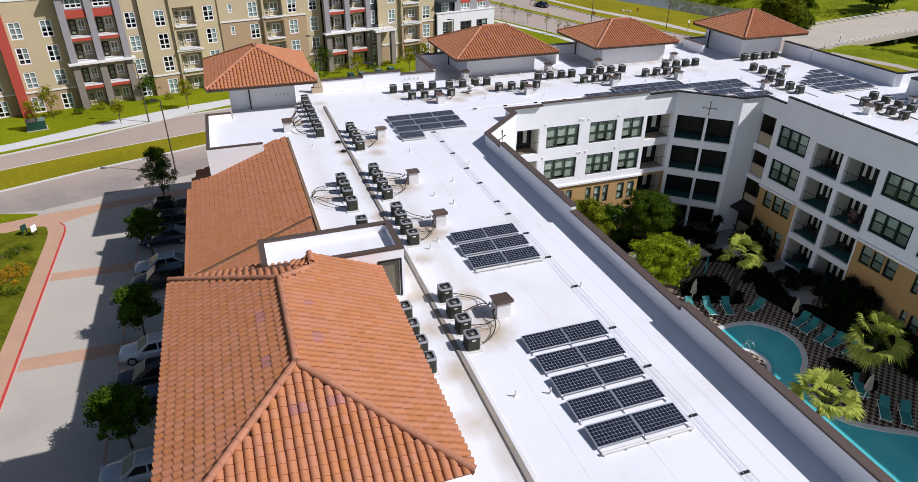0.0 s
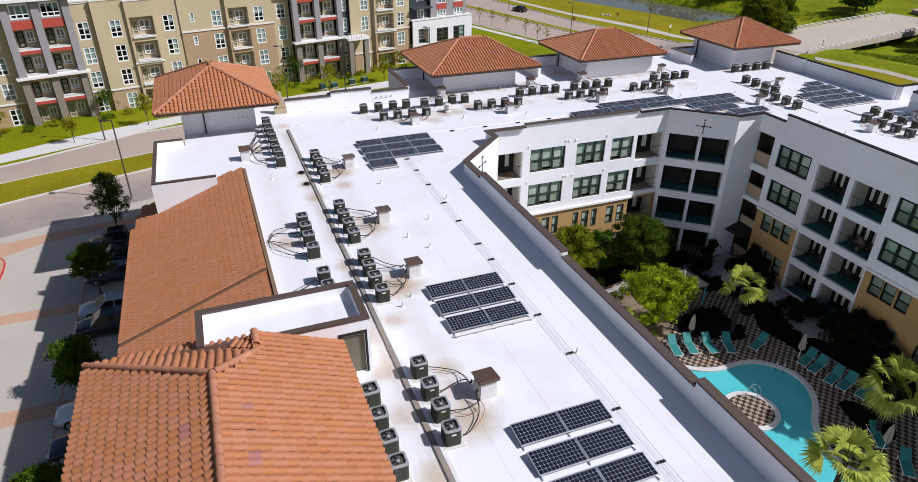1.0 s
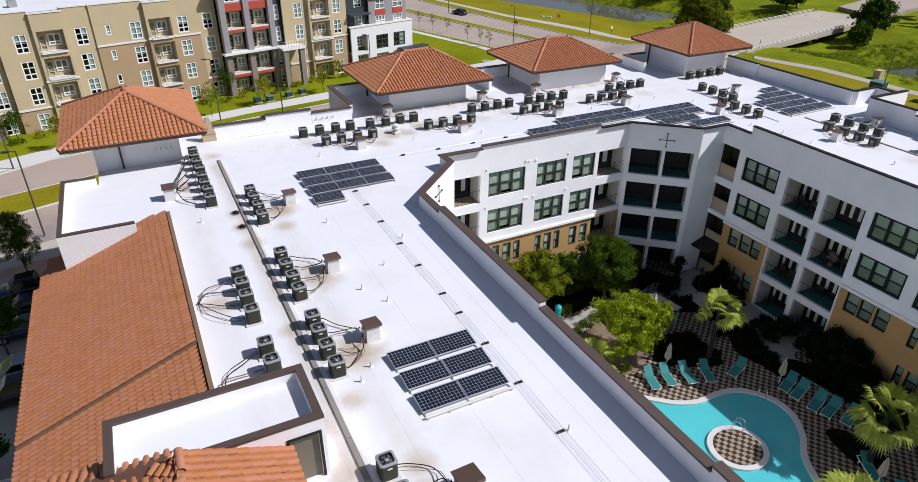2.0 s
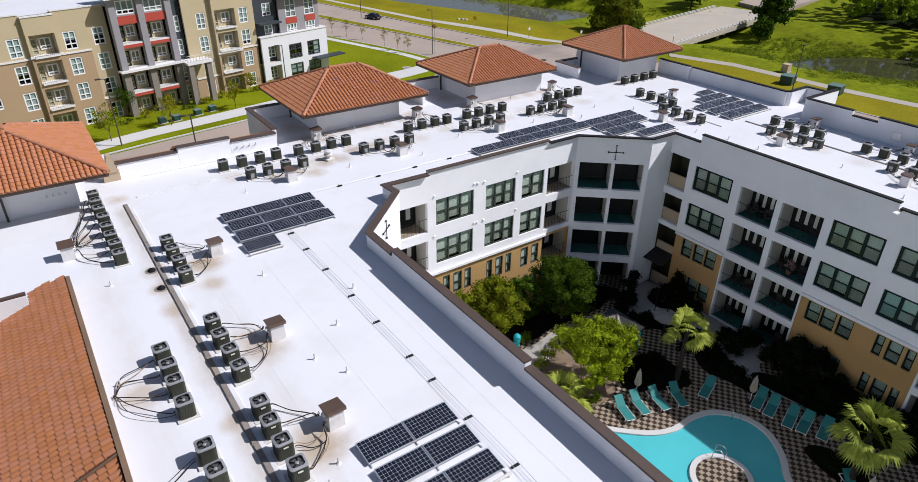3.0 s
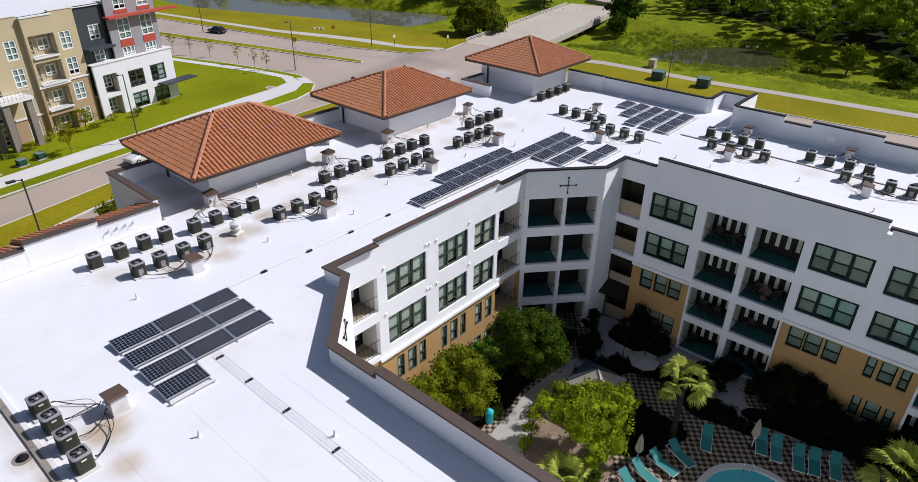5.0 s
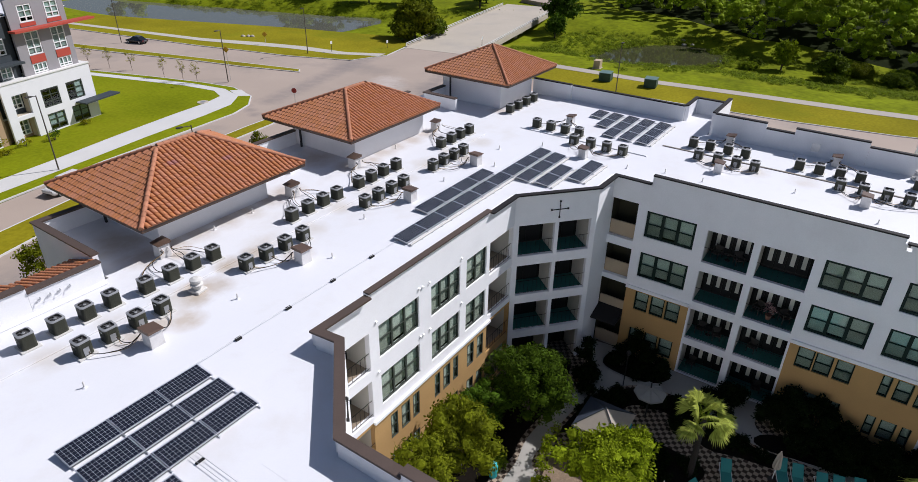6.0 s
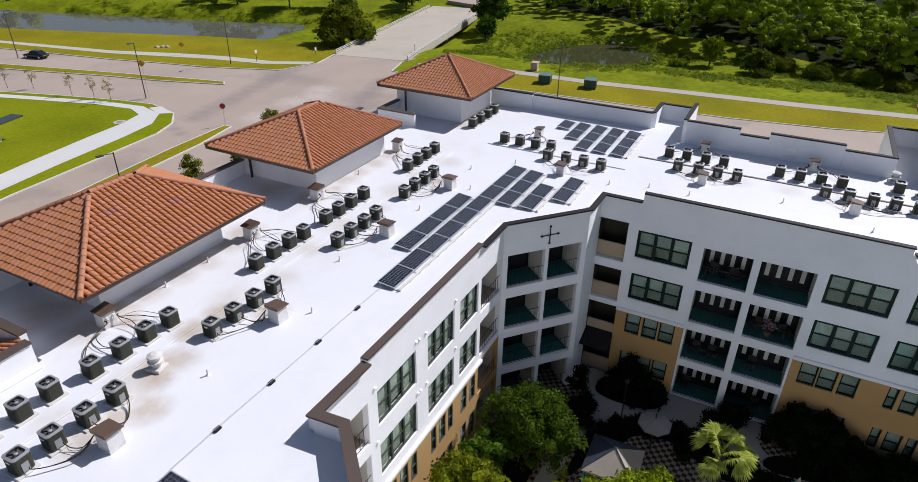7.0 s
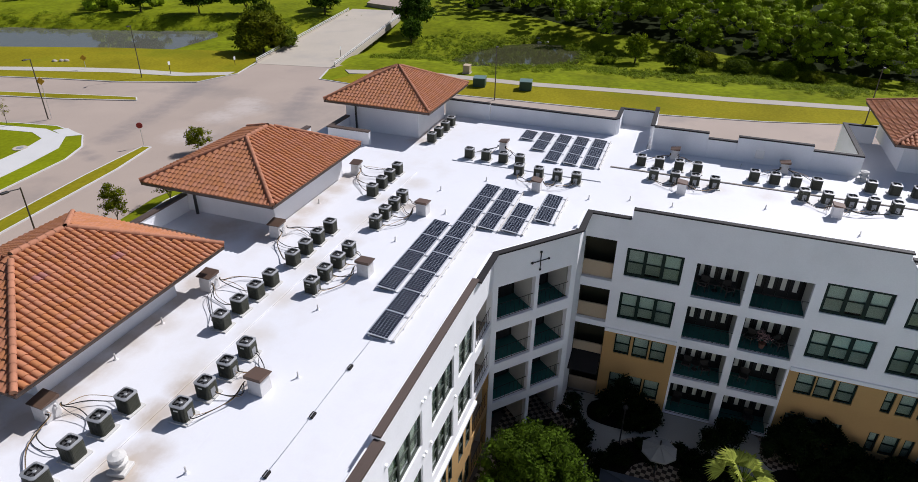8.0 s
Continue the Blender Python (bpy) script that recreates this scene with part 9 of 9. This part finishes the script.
def car(colour, x, y, heading, label, kind="sedan", base=0.014):
    """A car: rounded lofted body, cabin shell with separate panes, wheels with rims, lamps, mirrors, bumpers."""
    tall = {"sedan": 1.45, "suv": 1.72, "truck": 1.85}[kind]
    paint = bpy.data.materials.get("car_paint_" + colour[0])
    if not paint:
        paint = material("car_paint_" + colour[0], colour[1], 0.25, metal=0.1, fine=0.02)
        paint.node_tree.nodes["Principled BSDF"].inputs["Coat Weight"].default_value = 0.6
    ob = thing("car", label, "car", (x, y, base), heading)
    L, W = (4.7, 1.82) if kind != "truck" else (5.6, 2.0)
    hood = 0.80 if kind == "sedan" else 0.98
    stations = [(-0.5, 0.62, 0.74, 0.70), (-0.485, 0.42, 0.90, 0.84), (-0.44, 0.30, 0.99, 0.93), (-0.36, 0.24, 1.05, 0.98), (-0.2, 0.22, 1.1, 1.0), (0.0, 0.22, 1.12, 1.0), (0.18, 0.22, 1.1, 1.0),
                (0.25, 0.22, 1.06, 0.99), (0.36, 0.24, 1.0, 0.97), (0.44, 0.28, 0.92, 0.92), (0.485, 0.38, 0.82, 0.82), (0.5, 0.52, 0.7, 0.68)]
    bm = bmesh.new()
    rings = []
    for f, zl, zh, wf in stations:
        w, zh = W / 2 * wf, zh * hood
        zl = min(zl, zh - 0.12)
        half = [(w * 0.88, zl), (w * 0.985, zl + 0.12 * (zh - zl)), (w, zl + 0.5 * (zh - zl)), (w * 0.97, zl + 0.8 * (zh - zl)), (w * 0.87, zl + 0.95 * (zh - zl)), (w * 0.5, zh)]
        rings.append([bm.verts.new((f * L, -a, b)) for a, b in half] + [bm.verts.new((f * L, a, b)) for a, b in half[::-1]])
    k = len(rings[0])
    for q, s in zip(rings, rings[1:]):
        for m in range(k):
            bm.faces.new((q[m], q[(m + 1) % k], s[(m + 1) % k], s[m]))
    bm.faces.new(rings[0][::-1])
    bm.faces.new(rings[-1])
    part("body", bm, paint, ob, smooth=True)
    zc = hood * 1.04
    c0, c1, c2, c3 = {"sedan": (-1.85, -0.95, 0.3, 1.15), "suv": (-2.2, -1.8, 0.4, 1.15), "truck": (-0.75, -0.55, 0.85, 1.55)}[kind]
    wl, wt = W / 2 * 0.88, W / 2 * 0.66
    low = [Vector(v) for v in ((c0, -wl, zc), (c3, -wl, zc), (c3, wl, zc), (c0, wl, zc))]
    top = [Vector(v) for v in ((c1, -wt, tall - 0.04), (c2, -wt, tall - 0.04), (c2, wt, tall - 0.04), (c1, wt, tall - 0.04))]
    bm = bmesh.new()
    a, b = [bm.verts.new(v) for v in low], [bm.verts.new(v) for v in top]
    cap = [bm.verts.new((v.x * 0.96 + 0.04 * (c1 + c2) / 2, v.y * 0.8, tall)) for v in top]
    for q, s in ((a, b), (b, cap)):
        for m in range(4):
            bm.faces.new((q[m], q[(m + 1) % 4], s[(m + 1) % 4], s[m]))
    bm.faces.new(cap)
    bm.faces.new(a[::-1])
    part("cabin", bm, paint, ob)

    def pane(name, m, u0, u1, v0, v1):
        p, q, r, t = low[m], low[(m + 1) % 4], top[(m + 1) % 4], top[m]
        out = (q - p).cross(t - p).normalized() * 0.008

        def at(u, v):
            return p.lerp(q, u).lerp(t.lerp(r, u), v)

        pts = [at(u0, v0), at(u1, v0), at(u1, v1), at(u0, v1)]
        bm = bmesh.new()
        f = [bm.verts.new(v + out) for v in pts]
        g = [bm.verts.new(v - out) for v in pts]
        bm.faces.new(f), bm.faces.new(g[::-1])
        for n in range(4):
            bm.faces.new((f[n], f[(n + 1) % 4], g[(n + 1) % 4], g[n]))
        part(name, bm, CAR_GLASS, ob, "dark car glass")

    pane("windscreen", 1, 0.06, 0.94, 0.08, 0.92)
    pane("rear_window", 3, 0.08, 0.92, 0.15, 0.9)
    for m in (0, 2):
        for u0, u1 in ((0.1, 0.47), (0.52, 0.9)):
            pane("side_window", m, u0, u1, 0.14, 0.88)
    if kind == "truck":
        boxed("load_bed", -L / 2 + 0.15, -W / 2 + 0.16, hood * 1.02, c0 - 0.1, W / 2 - 0.16, hood * 1.13, RUBBER, ob, "dark load bed cover")
    for px in (-L * 0.3, L * 0.31):
        for sgn in (-1, 1):
            bm = bmesh.new()
            tube(bm, [(px, sgn * (W / 2 - 0.2), 0.33), (px, sgn * (W / 2 + 0.02), 0.33)], 0.33, 16)
            wheel = part("wheel", bm, TYRE, ob)
            bm = bmesh.new()
            tube(bm, [(px, sgn * (W / 2 + 0.021), 0.33), (px, sgn * (W / 2 + 0.035), 0.33)], 0.21, 12)
            part("rim", bm, GALV, wheel)
    for sgn in (-1, 1):
        boxed("headlight", L * 0.455, sgn * 0.62 - 0.17, hood * 0.74, L * 0.488, sgn * 0.62 + 0.17, hood * 0.88, LIGHT, ob)
        boxed("tail_light", -L * 0.492, sgn * 0.62 - 0.16, hood * 0.78, -L * 0.46, sgn * 0.62 + 0.16, hood * 0.93, TAIL, ob)
        boxed("mirror", c3 - 0.4, sgn * (W / 2 + 0.04) - 0.09, zc - 0.02, c3 - 0.27, sgn * (W / 2 + 0.04) + 0.09, zc + 0.12, paint, ob, bevel=0.03)
    for px in (-L * 0.497, L * 0.478):
        boxed("bumper", px, -W * 0.33, 0.4, px + L * 0.02, W * 0.33, 0.52, RUBBER, ob)
    return ob


WHITE, BLACK, SILVER, NAVY = ("white", (0.7, 0.7, 0.7)), ("black", (0.012, 0.012, 0.013)), ("silver", (0.42, 0.45, 0.48)), ("navy", (0.03, 0.04, 0.06))
car(SILVER, -8.1, 53.4, 180, "silver hatchback parked in the shade")
car(BLACK, -8.1, 50.8, 180, "black estate car parked in the shade", "suv")
car(WHITE, -8.2, 41.4, 180, "white saloon parked in the shade")
car(BLACK, -8.2, 38.5, 180, "black saloon parked in the shade")
car(NAVY, -8.0, 35.6, 180, "dark blue car parked in the shade")
car(SILVER, -8.2, 30.0, 180, "silver saloon parked in the shade")
car(BLACK, -8.1, 61.2, 180, "black car parked in the shade", "suv")
car(BLACK, -8.1, 64.5, 180, "black pickup parked in the shade", "truck")
car(NAVY, -8.1, 58.6, 180, "dark car parked in the shade")
car(BLACK, 81.0, 162.5, 104, "black saloon on the road", "sedan", 0.004)
car(WHITE, 35.0, 101.6, 194, "white estate car on the street", "suv", 0.004)


# ---- things on the balconies of the east wing ----
WICKER = material("dark_wicker", (0.03, 0.026, 0.022), 0.8, vary=0.15, fine=0.2, fine_scale=30)
PINK = leaf("pink_blossom", (0.40, 0.26, 0.25), 0.3, 0.2)
POT = material("dull_clay_pot", (0.18, 0.09, 0.06), 0.85, vary=0.1, fine=0.08)


def patio_chair():
    ob = tagged(new("patio_chair"), "dark woven patio chair on a balcony", "chair", "balcony chairs")
    boxed("seat", -0.27, -0.27, 0.36, 0.27, 0.27, 0.44, WICKER, ob, bevel=0.02)
    boxed("backrest", -0.27, 0.2, 0.444, 0.27, 0.27, 0.88, WICKER, ob, bevel=0.02)
    for x in (-0.24, 0.24):
        boxed("armrest", x - 0.03, -0.25, 0.6, x + 0.03, 0.19, 0.64, WICKER, ob)
        for y in (-0.24, 0.24):
            boxed("leg", x - 0.022, y - 0.022, 0.0, x + 0.022, y + 0.022, 0.356 if y > 0 else 0.596, WICKER, ob)
    return ob


def patio_table(x, y, z):
    ob = thing("side_table", "small dark round table on a balcony", "table", (x, y, z))
    bm = bmesh.new()
    lathe(bm, [(0.28, 0.48), (0.29, 0.5), (0.28, 0.52)], 14)
    part("tabletop", bm, WICKER, ob)
    bm = bmesh.new()
    lathe(bm, [(0.18, 0.0), (0.18, 0.02), (0.03, 0.05), (0.03, 0.478)], 10)
    part("pedestal", bm, WICKER, ob)


chair = patio_chair()
spots = [(45.2, 36.4, 9.1, 70), (45.1, 35.0, 9.1, 120), (45.2, 33.2, 6.1, 60), (45.1, 31.6, 6.1, 130), (45.2, 36.3, 3.15, 80), (45.1, 35.2, 3.15, 110), (45.2, 32.9, 3.15, 75), (45.2, 22.3, 9.1, 70), (45.1, 20.7, 9.1, 120), (45.2, 36.4, 0.12, 80), (45.1, 32.0, 0.12, 100)]
for i, (x, y, z, turn) in enumerate(spots):
    m = pose(x, y, z, 0, 0, turn - 180)
    if i:
        copy_thing(chair, m)
    else:
        chair.matrix_basis = m
for x, y, z in ((45.3, 35.7, 9.1), (45.3, 32.3, 6.1), (45.3, 35.75, 3.15)):
    patio_table(x, y, z)
pot = thing("flower_pot", "clay pot of pale pink blossom on a balcony", "plant", (44.9, 32.5, 6.1))
bm = bmesh.new()
lathe(bm, [(0.14, 0.0), (0.2, 0.32), (0.22, 0.34)], 12)
part("pot", bm, POT, pot)
rng = np.random.default_rng(401)
vs, fs = leaf_mesh([((0, 0, 0.6), 0.34), ((0.15, 0.1, 0.85), 0.25), ((-0.15, -0.1, 0.8), 0.26)], 900, 0.07, rng)
sheet("blossom", vs, fs, PINK, pot)


# ---- the slabs of the court's paving ----
SLAB, SLAB_GAP, SLAB_TURN = 0.27, 0.008, radians(-8)


def slab_corners(s):
    """A slab about its middle, its upper edge worn round."""
    lo, hi = s / 2, s / 2 - 0.008
    return [(u * r, v * r, z) for r, z in ((lo, -0.03), (lo, -0.005), (hi, 0.0)) for u, v in ((-1, -1), (1, -1), (1, 1), (-1, 1))]


SLAB_FACES = [(4 * k + i, 4 * k + (i + 1) % 4, 4 * k + 4 + (i + 1) % 4, 4 * k + 4 + i) for k in (0, 1) for i in range(4)] + [(8, 9, 10, 11)]


def slab_mesh(mat):
    me = bpy.data.meshes.new("paving_slab")
    me.from_pydata(slab_corners(SLAB - SLAB_GAP), [], SLAB_FACES)
    me.materials.append(mat)
    return me


def lay_slabs():
    """Cream and brown slabs by turns; those north of the pool one by one, the rest joined."""
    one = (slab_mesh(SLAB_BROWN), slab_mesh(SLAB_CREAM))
    rest = ([], []), ([], [])
    ca, sa = math.cos(SLAB_TURN), math.sin(SLAB_TURN)
    turn = Matrix.Rotation(SLAB_TURN, 4, "Z")
    shape = slab_corners(SLAB - SLAB_GAP)
    rng = np.random.default_rng(5)
    singles = 0
    for i in range(31, 174):
        for j in range(6, 206):
            u, v = (i + 0.5) * SLAB, (j + 0.5) * SLAB
            x, y = u * ca - v * sa, u * sa + v * ca
            if not (21.0 < x < 43.9 and 6.0 < y < 46.8):
                continue
            corners = [(x + a * ca - b * sa, y + a * sa + b * ca) for a in (-0.128, 0.128) for b in (-0.128, 0.128)]
            z, floor = 0.104, FLOOR_COURT
            if 25.5 < x < 39 and 8.4 < y < 35:
                if inside(ISLE_IN, x, y):
                    z, floor = 0.148, FLOOR_ISLE
                elif all(inside(OUT, *c) for c in corners) or any(inside(POOL_EDGE, *c) for c in corners):
                    continue
            z += rng.uniform(-0.002, 0.002)
            odd = (i + j) % 2
            if floor is FLOOR_COURT and 31.0 < x < 37.2 and 29.6 < y < 33.8 and singles < 290:
                ob = new("paving_slab", one[odd])
                ob.parent = FLOOR_COURT
                ob.matrix_basis = Matrix.Translation((x, y, z)) @ turn
                singles += 1
                continue
            vs, fs = rest[odd]
            k = len(vs)
            vs += [(x + a * ca - b * sa, y + a * sa + b * ca, z + c) for a, b, c in shape]
            fs += [tuple(k + q for q in f) for f in SLAB_FACES]
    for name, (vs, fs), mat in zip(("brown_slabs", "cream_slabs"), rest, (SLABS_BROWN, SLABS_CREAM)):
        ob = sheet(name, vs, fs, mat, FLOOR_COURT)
        ob["kind"] = "stuff"


lay_slabs()
